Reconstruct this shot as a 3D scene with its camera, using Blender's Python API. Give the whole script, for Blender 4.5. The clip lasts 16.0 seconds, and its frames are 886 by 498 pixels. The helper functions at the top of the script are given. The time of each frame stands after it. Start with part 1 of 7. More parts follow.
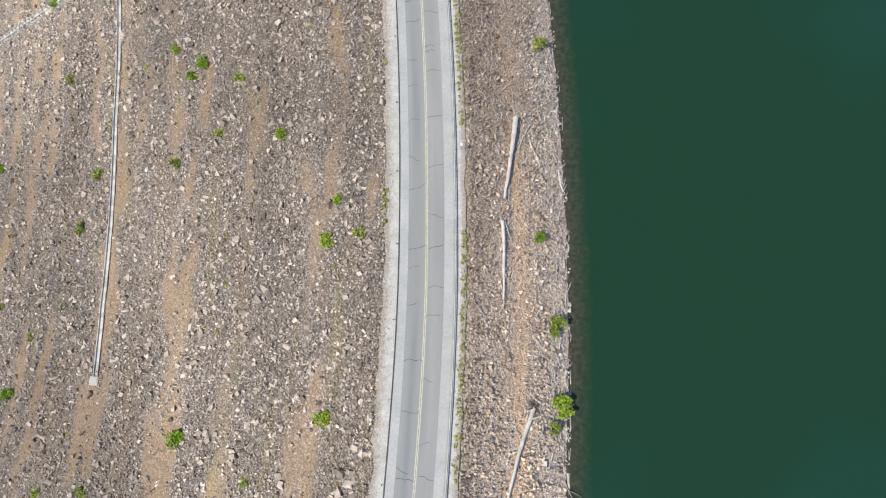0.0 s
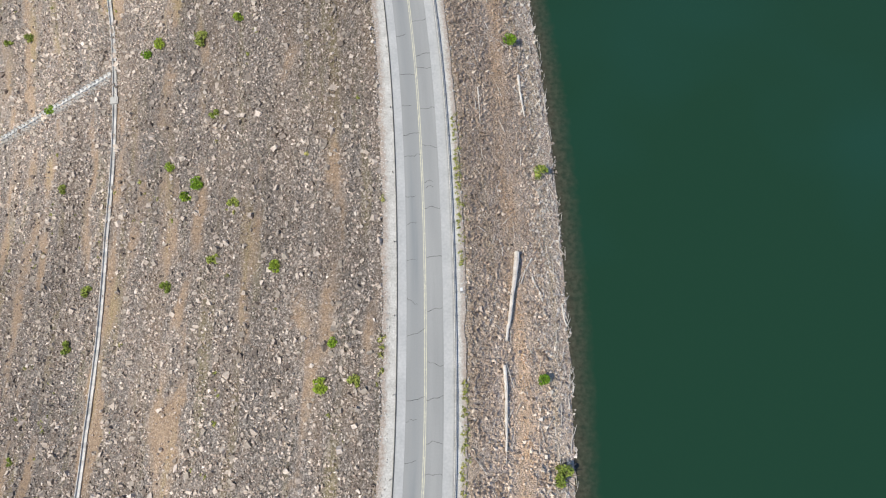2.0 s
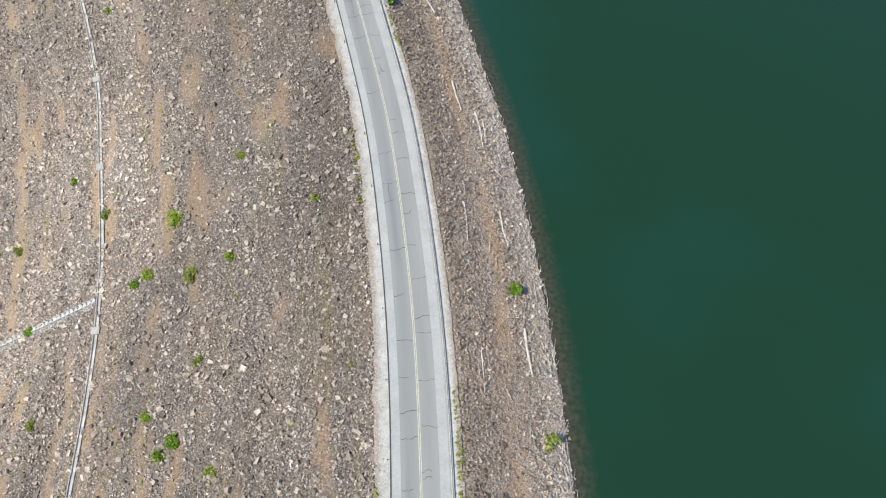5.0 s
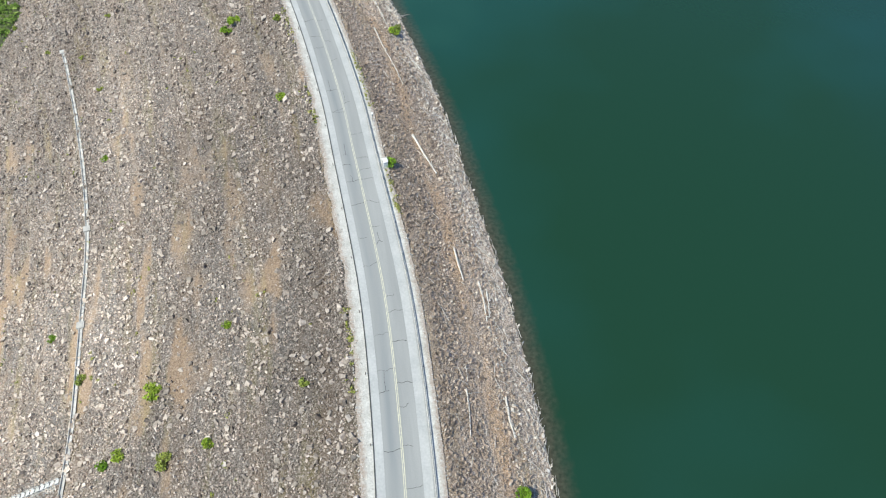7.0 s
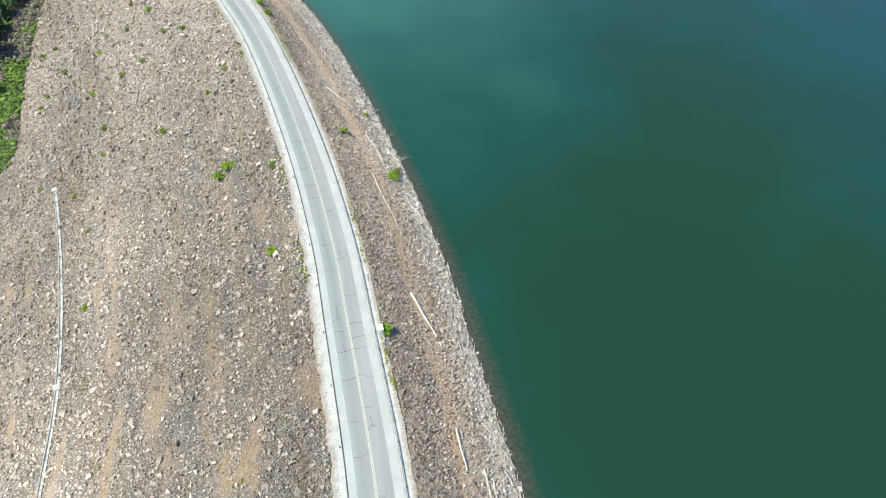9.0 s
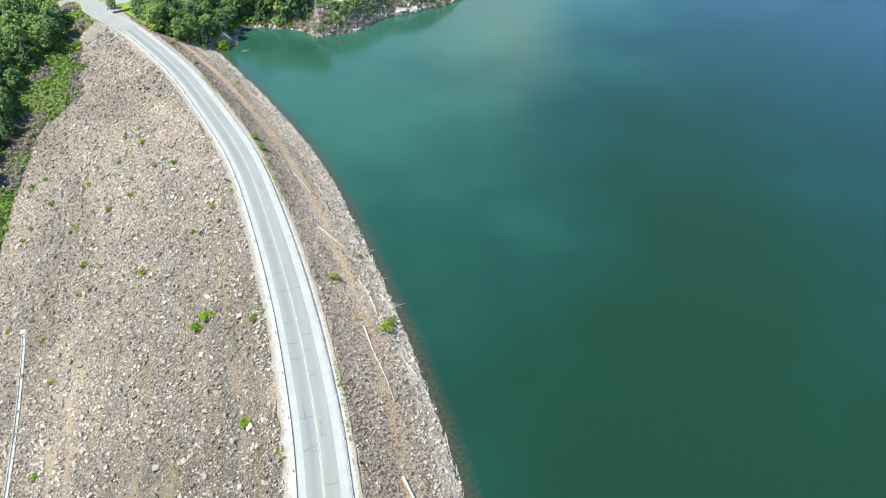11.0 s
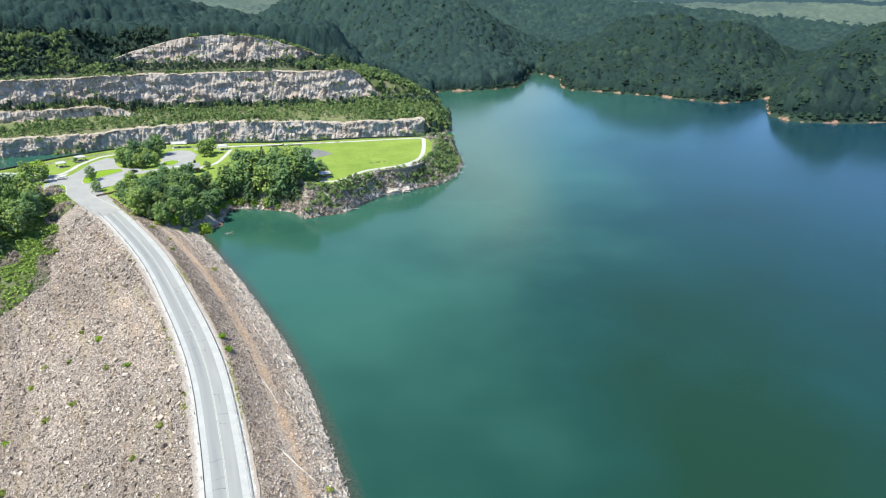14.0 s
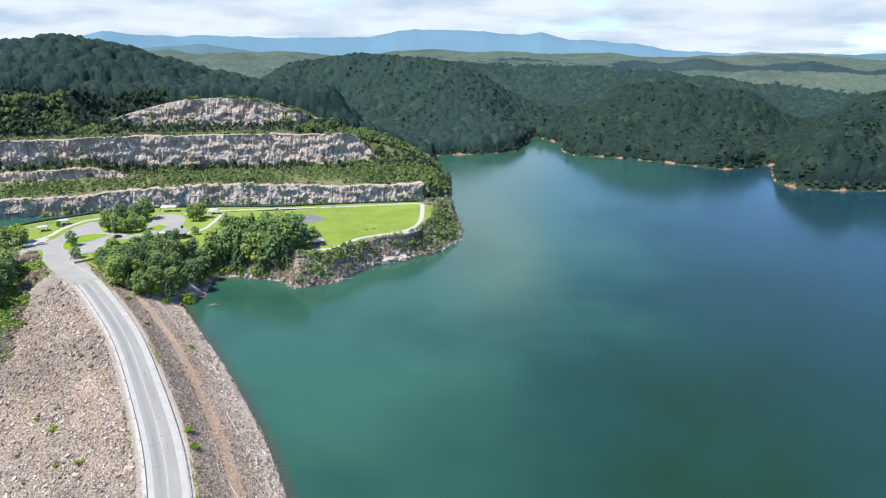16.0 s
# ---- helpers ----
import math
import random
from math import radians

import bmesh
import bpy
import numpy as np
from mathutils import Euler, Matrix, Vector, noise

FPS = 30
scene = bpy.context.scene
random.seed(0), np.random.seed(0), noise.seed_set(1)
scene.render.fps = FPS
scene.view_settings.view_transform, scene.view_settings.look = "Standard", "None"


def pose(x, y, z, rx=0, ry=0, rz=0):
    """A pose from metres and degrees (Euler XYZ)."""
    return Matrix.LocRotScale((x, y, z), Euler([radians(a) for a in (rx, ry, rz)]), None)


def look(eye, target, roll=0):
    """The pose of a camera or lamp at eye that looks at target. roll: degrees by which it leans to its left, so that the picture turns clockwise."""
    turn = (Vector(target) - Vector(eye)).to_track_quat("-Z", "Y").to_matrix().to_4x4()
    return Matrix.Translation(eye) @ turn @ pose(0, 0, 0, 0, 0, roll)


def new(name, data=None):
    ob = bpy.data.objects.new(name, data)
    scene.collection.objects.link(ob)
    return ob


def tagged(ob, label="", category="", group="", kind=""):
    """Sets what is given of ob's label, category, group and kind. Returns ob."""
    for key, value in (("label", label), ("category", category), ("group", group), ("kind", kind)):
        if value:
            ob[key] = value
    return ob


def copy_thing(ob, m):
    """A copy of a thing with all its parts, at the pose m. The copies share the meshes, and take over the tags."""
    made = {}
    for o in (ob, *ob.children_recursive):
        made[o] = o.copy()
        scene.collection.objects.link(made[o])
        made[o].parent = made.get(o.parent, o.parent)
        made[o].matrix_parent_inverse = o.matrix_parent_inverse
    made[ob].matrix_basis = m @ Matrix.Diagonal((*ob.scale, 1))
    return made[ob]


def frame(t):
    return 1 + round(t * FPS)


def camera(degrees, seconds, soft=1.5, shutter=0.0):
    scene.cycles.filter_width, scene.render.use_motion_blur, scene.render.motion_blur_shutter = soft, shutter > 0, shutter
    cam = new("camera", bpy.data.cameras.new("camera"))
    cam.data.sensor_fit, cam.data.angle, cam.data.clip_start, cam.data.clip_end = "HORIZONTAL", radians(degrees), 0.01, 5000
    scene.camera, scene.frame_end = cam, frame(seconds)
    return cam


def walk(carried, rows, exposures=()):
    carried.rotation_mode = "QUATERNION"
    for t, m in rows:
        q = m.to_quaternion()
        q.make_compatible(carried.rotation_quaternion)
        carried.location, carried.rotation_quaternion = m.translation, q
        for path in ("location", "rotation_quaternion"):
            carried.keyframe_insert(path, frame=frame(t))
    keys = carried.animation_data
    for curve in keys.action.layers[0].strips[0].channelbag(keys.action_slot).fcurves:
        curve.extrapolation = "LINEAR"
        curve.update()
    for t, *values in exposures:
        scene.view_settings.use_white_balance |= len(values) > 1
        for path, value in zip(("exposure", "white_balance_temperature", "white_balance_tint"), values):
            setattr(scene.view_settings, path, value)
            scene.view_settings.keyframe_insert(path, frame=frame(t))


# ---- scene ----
cam = camera(68.5, 16.0, 1.15)
PATH = [
    (0, (0.833, 2.276, 110.948), (0.844, 2.719, 108.997), 1.9),
    (0.5, (0.705, 6.268, 110.943), (0.718, 6.714, 108.993), 2.1),
    (1, (0.631, 10.306, 110.93), (0.646, 10.763, 108.983), 2.3),
    (1.5, (0.588, 14.384, 110.889), (0.603, 14.896, 108.956), 2.1),
    (2, (0.574, 18.498, 110.805), (0.589, 19.074, 108.89), 1.9),
    (2.5, (0.653, 22.697, 110.711), (0.667, 23.334, 108.816), 1.7),
    (3, (0.717, 26.995, 110.637), (0.729, 27.691, 108.762), 1.4),
    (3.5, (0.73, 31.359, 110.625), (0.741, 32.113, 108.773), 1.3),
    (3.7, (0.714, 33.126, 110.623), (0.725, 33.901, 108.78), 1.2),
    (5.8, (0.403, 51.952, 110.494), (0.409, 52.977, 108.777), 0.9),
    (6, (0.398, 53.732, 110.493), (0.404, 54.784, 108.792), 1.0),
    (6.5, (0.429, 58.161, 110.508), (0.432, 59.275, 108.847), 0.9),
    (6.8, (0.422, 60.823, 110.509), (0.423, 61.972, 108.872), 0.6),
    (7, (0.401, 62.587, 110.507), (0.402, 63.762, 108.888), 0.9),
    (7.5, (0.326, 66.966, 110.472), (0.326, 68.2, 108.898), 0.8),
    (8, (0.323, 71.379, 110.399), (0.32, 72.668, 108.87), 0.7),
    (8.5, (0.413, 75.869, 110.299), (0.407, 77.217, 108.822), 0.6),
    (9, (0.525, 80.472, 110.199), (0.514, 81.876, 108.776), 0.4),
    (9.5, (0.613, 85.144, 110.079), (0.599, 86.604, 108.713), 0.4),
    (10, (0.684, 89.803, 109.951), (0.667, 91.318, 108.645), 0.4),
    (10.2, (0.722, 91.643, 109.912), (0.703, 93.18, 108.632), 0.5),
    (12.3, (1.248, 110.687, 108.761), (1.239, 112.411, 107.748), -0.2),
    (12.5, (1.321, 112.506, 108.719), (1.312, 114.248, 107.736), -0.3),
    (13, (1.551, 117.035, 108.553), (1.542, 118.817, 107.644), -0.1),
    (13.5, (1.854, 121.682, 108.361), (1.845, 123.5, 107.528), 0.1),
    (14, (2.171, 126.417, 108.169), (2.161, 128.269, 107.413), 0.2),
    (14.5, (2.471, 131.171, 107.986), (2.46, 133.05, 107.299), 0.4),
    (15, (2.766, 135.987, 107.836), (2.753, 137.891, 107.224), 0.4),
    (15.5, (3.004, 140.763, 107.661), (2.991, 142.677, 107.082), 0.5),
    (16, (3.188, 145.467, 107.488), (3.175, 147.379, 106.904), 0.7),
]
EXPOSE = [(0, 0.1, 6500, 9), (2, 0.08, 6500, 9), (5, 0.18, 6400, 7), (7, 0.32, 6250, 3), (9.5, 0.62, 6300, 0), (12.5, 0.74, 6300, 1), (14.5, 0.65, 6400, 7), (16, 0.57, 6400, 11)]
walk(cam, [(t, look(eye, target, roll)) for t, eye, target, roll in PATH], EXPOSE)

# ---- light ----
SUN_TO = Vector((-0.44, -0.26, 0.86)).normalized()
sun = new("sun", bpy.data.lights.new("sun", "SUN"))
sun.data.energy, sun.data.angle, sun.data.color = 4.2, radians(0.5), (1.0, 0.94, 0.83)
sun.matrix_world = look((0, 0, 400), Vector((0, 0, 400)) - SUN_TO)
world = bpy.data.worlds.new("sky")
scene.world = world
world.use_nodes = True
wt = world.node_tree
wt.nodes.clear()


def wire(nt, kind, ins=None, **props):
    """One node, its settings and its inputs (values or sockets)."""
    n = nt.nodes.new(kind)
    for k, v in props.items():
        setattr(n, k, v)
    for k, v in (ins or {}).items():
        if isinstance(v, bpy.types.NodeSocket):
            nt.links.new(v, n.inputs[k])
        else:
            n.inputs[k].default_value = v
    return n


def ramp(nt, fac, stops):
    n = wire(nt, "ShaderNodeValToRGB", {0: fac})
    el = n.color_ramp.elements
    while len(el) < len(stops):
        el.new(0.5)
    for e, (p, c) in zip(el, stops):
        e.position = p
        e.color = (*c, 1) if not isinstance(c, (int, float)) else (c, c, c, 1)
    return n.outputs[0]


def mixc(nt, fac, a, b, blend="MIX"):
    n = wire(nt, "ShaderNodeMix", data_type="RGBA", blend_type=blend)
    for i, v in ((0, fac), (6, a), (7, b)):
        if isinstance(v, bpy.types.NodeSocket):
            nt.links.new(v, n.inputs[i])
        else:
            n.inputs[i].default_value = (*v, 1) if isinstance(v, tuple) else v
    return n.outputs[2]


def calc(nt, op, a, b=0.0, clamp=False):
    n = wire(nt, "ShaderNodeMath", {0: a, 1: b}, operation=op)
    n.use_clamp = clamp
    return n.outputs[0]


sky = wire(wt, "ShaderNodeTexSky", sky_type="NISHITA", sun_disc=False)
sky.sun_elevation = math.asin(SUN_TO.z)
sky.sun_rotation = math.atan2(SUN_TO.x, SUN_TO.y)
sky.air_density, sky.dust_density, sky.ozone_density, sky.altitude = 0.75, 0.0, 6.0, 1200
coord = wire(wt, "ShaderNodeTexCoord")
split = wire(wt, "ShaderNodeSeparateXYZ", {0: coord.outputs["Generated"]})
lift = calc(wt, "ADD", calc(wt, "MAXIMUM", split.outputs[2], 0.0), 0.16)
flatx, flaty = calc(wt, "DIVIDE", split.outputs[0], lift), calc(wt, "DIVIDE", split.outputs[1], lift)
plane = wire(wt, "ShaderNodeCombineXYZ", {0: flatx, 1: flaty, 2: 0.0})
clouds = wire(wt, "ShaderNodeTexNoise", {"Vector": plane.outputs[0], "Scale": 0.75, "Detail": 7.0, "Roughness": 0.55})
low = wire(wt, "ShaderNodeMapRange", {0: split.outputs[2], 1: 0.02, 2: 0.6, 3: 0.24, 4: -0.12}).outputs[0]
# the cloud deck thins out towards the east
east = calc(wt, "MULTIPLY", calc(wt, "MAXIMUM", calc(wt, "SUBTRACT", split.outputs[0], 0.10), 0.0), wire(wt, "ShaderNodeMapRange", {0: split.outputs[2], 1: 0.06, 2: 0.17, 3: 0.0, 4: 1.1}).outputs[0])
low = calc(wt, "SUBTRACT", low, east)
cover = ramp(wt, calc(wt, "ADD", clouds.outputs[0], low), [(0.50, 0.0), (0.68, 1.0)])
shade = ramp(wt, wire(wt, "ShaderNodeTexNoise", {"Vector": plane.outputs[0], "Scale": 1.3, "Detail": 5.0}).outputs[0],
             [(0.34, (0.53, 0.66, 0.80)), (0.58, (0.80, 0.89, 0.98))])
bg_sky = wire(wt, "ShaderNodeBackground", {0: sky.outputs[0], 1: 0.15})
bg_cloud = wire(wt, "ShaderNodeBackground", {0: shade, 1: 0.71})
both = wire(wt, "ShaderNodeMixShader", {0: cover, 1: bg_sky.outputs[0], 2: bg_cloud.outputs[0]})
wire(wt, "ShaderNodeOutputWorld", {0: both.outputs[0]})

# ---- materials ----


def material(name, build, rough=0.9, spec=0.3):
    m = bpy.data.materials.new(name)
    m.use_nodes = True
    nt = m.node_tree
    b = nt.nodes["Principled BSDF"]
    b.inputs["Roughness"].default_value = rough
    b.inputs["Specular IOR Level"].default_value = spec
    build(nt, b)
    return m


def place(nt):
    return wire(nt, "ShaderNodeNewGeometry").outputs["Position"]


def noised(nt, scale, vec=None, detail=4.0, rough=0.55):
    return wire(nt, "ShaderNodeTexNoise", {"Vector": vec or place(nt), "Scale": scale, "Detail": detail, "Roughness": rough}).outputs[0]


def bumped(nt, b, height, strength, distance):
    n = wire(nt, "ShaderNodeBump", {"Height": height, "Strength": strength, "Distance": distance})
    nt.links.new(n.outputs[0], b.inputs["Normal"])


def set_col(nt, b, sock):
    nt.links.new(sock, b.inputs["Base Color"])


def speckled(c0, c1, scale, fine, bump=0.0, dist=0.02, spread=(0.35, 0.65)):
    """Two colours mixed by a wide and a fine noise, with relief."""
    def build(nt, b):
        wide, small = noised(nt, scale), noised(nt, fine, detail=5.0)
        f = calc(nt, "ADD", calc(nt, "MULTIPLY", wide, 0.5), calc(nt, "MULTIPLY", small, 0.5))
        set_col(nt, b, ramp(nt, f, [(spread[0], c0), (spread[1], c1)]))
        if bump:
            bumped(nt, b, small, bump, dist)
    return build


def island_build(stops, scale=3.0, amount=0.35, bump=0.5, dist=0.1, patches=False):
    """Each piece of a joined mesh takes a tone of its own, with grain over it."""
    def build(nt, b):
        r = wire(nt, "ShaderNodeNewGeometry").outputs["Random Per Island"]
        g = noised(nt, scale)
        base = ramp(nt, r, stops)
        if patches:  # beds of darker and paler rock, and the tone of each load of stone
            tone = wire(nt, "ShaderNodeAttribute", attribute_name="tone").outputs["Fac"]
            base = mixc(nt, 1.0, base, wire(nt, "ShaderNodeCombineColor", {0: calc(nt, "ADD", calc(nt, "MULTIPLY", tone, 1.05), -0.02), 1: tone, 2: calc(nt, "ADD", calc(nt, "MULTIPLY", tone, 0.93), 0.045)}).outputs[0], "MULTIPLY")
        set_col(nt, b, mixc(nt, amount, base, ramp(nt, g, [(0.3, 0.12), (0.7, 0.95)]), "OVERLAY"))
        bumped(nt, b, g, bump, dist)
    return build


def object_build(stops, scale=3.0, amount=0.35, bump=0.5, dist=0.1):
    def build(nt, b):
        r = wire(nt, "ShaderNodeObjectInfo").outputs["Random"]
        g = noised(nt, scale)
        set_col(nt, b, mixc(nt, amount, ramp(nt, r, stops), ramp(nt, g, [(0.3, 0.12), (0.7, 0.95)]), "OVERLAY"))
        bumped(nt, b, g, bump, dist)
    return build


ROCK_TONES = [(0.0, (0.165, 0.136, 0.114)), (0.3, (0.31, 0.277, 0.236)), (0.6, (0.415, 0.358, 0.306)), (0.9, (0.49, 0.43, 0.37)), (1.0, (0.62, 0.55, 0.485))]


def dam_build(nt, b):
    uv = wire(nt, "ShaderNodeUVMap", uv_map="crest").outputs[0]

    def stretched(sx, sy, scale, detail=4.0):
        v = wire(nt, "ShaderNodeMapping", {"Vector": uv, "Scale": (sx, sy, 1.0)}).outputs[0]
        return noised(nt, scale, v, detail)
    warp = mixc(nt, 0.12, place(nt), wire(nt, "ShaderNodeTexNoise", {"Vector": place(nt), "Scale": 1.7}).outputs[1], "ADD")
    big = wire(nt, "ShaderNodeTexVoronoi", {"Vector": warp, "Scale": 1.9, "Randomness": 1.0})
    small = wire(nt, "ShaderNodeTexVoronoi", {"Vector": warp, "Scale": 4.4, "Randomness": 1.0})
    tone = wire(nt, "ShaderNodeSeparateColor", {0: big.outputs["Color"]}).outputs[0]
    tone2 = wire(nt, "ShaderNodeSeparateColor", {0: small.outputs["Color"]}).outputs[1]
    stone = mixc(nt, 0.8, ramp(nt, tone, ROCK_TONES), ramp(nt, tone2, [(0.0, (0.06, 0.05, 0.042)), (0.25, (0.20, 0.165, 0.14)), (0.6, (0.37, 0.31, 0.265)), (0.85, (0.54, 0.46, 0.40)), (1.0, (0.88, 0.81, 0.73))]))
    soil = ramp(nt, noised(nt, 2.2, detail=7.0), [(0.3, (0.27, 0.18, 0.115)), (0.7, (0.57, 0.41, 0.27))])
    bands, patch = stretched(0.010, 0.16, 1.0, 3.0), stretched(0.06, 0.22, 1.0, 6.0)
    f = ramp(nt, calc(nt, "ADD", calc(nt, "MULTIPLY", bands, 0.6), calc(nt, "MULTIPLY", patch, 0.4)), [(0.49, 0.0), (0.62, 0.62)])
    bare = wire(nt, "ShaderNodeAttribute", attribute_name="sand").outputs["Fac"]
    f = calc(nt, "MAXIMUM", calc(nt, "MULTIPLY", f, 0.6), ramp(nt, calc(nt, "ADD", bare, calc(nt, "MULTIPLY", calc(nt, "SUBTRACT", noised(nt, 0.8, detail=5.0), 0.5), 0.5)), [(0.12, 0.0), (0.48, 0.85)]))
    grey = ramp(nt, stretched(0.03, 0.05, 1.0, 4.0), [(0.46, 0.0), (0.66, 0.5)])
    col = mixc(nt, grey, stone, ramp(nt, tone2, [(0.0, (0.10, 0.095, 0.09)), (1.0, (0.40, 0.37, 0.345))]))
    col = mixc(nt, f, col, soil)
    moss = ramp(nt, stretched(0.022, 0.26, 1.0, 5.0), [(0.54, 0.0), (0.70, 0.42)])
    col = mixc(nt, moss, col, (0.40, 0.33, 0.13))
    # the lake side is painted paler, as it faces away from the sun
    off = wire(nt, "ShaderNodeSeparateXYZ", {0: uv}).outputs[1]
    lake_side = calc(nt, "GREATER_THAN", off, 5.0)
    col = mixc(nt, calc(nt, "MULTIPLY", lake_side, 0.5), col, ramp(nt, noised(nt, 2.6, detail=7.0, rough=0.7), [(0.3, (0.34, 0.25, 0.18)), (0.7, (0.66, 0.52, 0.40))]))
    # bare orange earth in a strip above the waterline, brown earth below the verge
    wav = calc(nt, "MULTIPLY", calc(nt, "SUBTRACT", stretched(0.025, 0.02, 1.0, 4.0), 0.5), 7.0)
    strip1 = calc(nt, "ABSOLUTE", calc(nt, "SUBTRACT", calc(nt, "ADD", off, wav), 15.0))
    orange = calc(nt, "MULTIPLY", ramp(nt, calc(nt, "DIVIDE", strip1, 3.2), [(0.22, 1.0), (0.75, 0.0)]), ramp(nt, patch, [(0.38, 0.15), (0.56, 1.0)]))
    col = mixc(nt, orange, col, ramp(nt, noised(nt, 1.6, detail=6.0), [(0.3, (0.38, 0.25, 0.15)), (0.7, (0.60, 0.43, 0.29))]))
    wet = wire(nt, "ShaderNodeMapRange", {0: off, 1: 6.0, 2: 9.5, 3: 0.75, 4: 0.0}).outputs[0]
    col = mixc(nt, calc(nt, "MULTIPLY", wet, lake_side), col, ramp(nt, patch, [(0.35, (0.30, 0.22, 0.15)), (0.65, (0.50, 0.40, 0.29))]))
    tone = wire(nt, "ShaderNodeAttribute", attribute_name="tone").outputs["Fac"]
    pebble = wire(nt, "ShaderNodeSeparateColor", {0: wire(nt, "ShaderNodeTexVoronoi", {"Vector": warp, "Scale": 7.5, "Randomness": 1.0}).outputs["Color"]}).outputs[2]
    col = mixc(nt, 1.0, col, ramp(nt, calc(nt, "ADD", calc(nt, "MULTIPLY", pebble, 0.55), calc(nt, "MULTIPLY", noised(nt, 11.0, detail=4.0, rough=0.7), 0.45)), [(0.22, 0.52), (0.5, 1.0), (0.8, 1.0)]), "MULTIPLY")
    col = mixc(nt, ramp(nt, calc(nt, "MULTIPLY", pebble, tone2), [(0.6, 0.0), (0.9, 0.6)]), col, (0.72, 0.62, 0.53))
    set_col(nt, b, mixc(nt, 1.0, col, wire(nt, "ShaderNodeCombineColor", {0: tone, 1: tone, 2: tone}).outputs[0], "MULTIPLY"))
    h = calc(nt, "ADD", big.outputs["Distance"], calc(nt, "MULTIPLY", small.outputs["Distance"], 0.6))
    grit = noised(nt, 5.0, detail=6.0, rough=0.7)
    bumped(nt, b, calc(nt, "ADD", calc(nt, "MULTIPLY", h, -0.45), grit), 1.0, 0.3)


M_DAM = material("rubble_slope", dam_build)
M_ROCK = material("broken_rock", island_build(ROCK_TONES, 2.5, 0.3, patches=True))
M_CHIP = material("broken_rock_chips", island_build([(0.0, (0.15, 0.120, 0.100)), (0.28, (0.31, 0.255, 0.216)), (0.55, (0.44, 0.37, 0.315)), (0.85, (0.56, 0.48, 0.415)), (1.0, (0.80, 0.72, 0.64))], 2.5, 0.3, patches=True))
M_RIPRAP = material("brown_riprap", island_build([(0.0, (0.15, 0.115, 0.088)), (0.3, (0.37, 0.295, 0.232)), (0.8, (0.55, 0.445, 0.355)), (1.0, (0.80, 0.70, 0.59))], 2.5, 0.3, patches=True))
M_RIPRAP_GREY = material("grey_brown_riprap", island_build([(0.0, (0.15, 0.118, 0.095)), (0.35, (0.31, 0.25, 0.202)), (0.8, (0.48, 0.40, 0.335)), (1.0, (0.80, 0.72, 0.63))], 2.5, 0.3, patches=True))
M_STONE = material("single_rock", object_build(ROCK_TONES, 2.5, 0.3))
M_SHORE_ROCK = material("bleached_rock", island_build([(0.0, (0.18, 0.15, 0.125)), (0.4, (0.36, 0.31, 0.262)), (1.0, (0.74, 0.67, 0.59))], 2.5, 0.3))


def asphalt_build(nt, b):
    v = wire(nt, "ShaderNodeUVMap", uv_map="crest").outputs[0]
    wide = noised(nt, 1.0, wire(nt, "ShaderNodeMapping", {"Vector": v, "Scale": (0.04, 0.5, 1.0)}).outputs[0], 4.0)
    small = noised(nt, 6.0)
    f = calc(nt, "ADD", calc(nt, "MULTIPLY", wide, 0.7), calc(nt, "MULTIPLY", small, 0.3))
    # the dry-side lane is older and darker, with grey stains along the wheel paths
    off = wire(nt, "ShaderNodeSeparateXYZ", {0: v}).outputs[1]
    old = calc(nt, "LESS_THAN", off, -0.1)
    path = ramp(nt, calc(nt, "ABSOLUTE", calc(nt, "ADD", off, 1.5)), [(0.25, 1.0), (1.0, 0.2)])
    stain = calc(nt, "MULTIPLY", calc(nt, "MULTIPLY", old, path), ramp(nt, wide, [(0.40, 0.15), (0.62, 0.75)]))
    col = ramp(nt, f, [(0.3, (0.265, 0.270, 0.261)), (0.7, (0.365, 0.366, 0.349))])
    col = mixc(nt, stain, col, (0.205, 0.222, 0.228))
    set_col(nt, b, col)
    bumped(nt, b, noised(nt, 40.0), 0.3, 0.01)


M_ASPHALT = material("worn_asphalt", asphalt_build, 0.85)
M_LOT = material("old_asphalt", speckled((0.29, 0.29, 0.28), (0.40, 0.395, 0.375), 0.12, 3.0, 0.2), 0.85)
M_CONCRETE = material("concrete", speckled((0.33, 0.332, 0.324), (0.45, 0.448, 0.43), 0.25, 2.5, 0.2, 0.01), 0.85)
M_GUTTER = material("gutter_concrete", speckled((0.37, 0.374, 0.365), (0.495, 0.495, 0.478), 0.25, 2.5, 0.2, 0.01), 0.85)
M_PALE = material("pale_concrete", speckled((0.44, 0.425, 0.39), (0.57, 0.55, 0.505), 0.2, 2.0, 0.2, 0.01), 0.85)


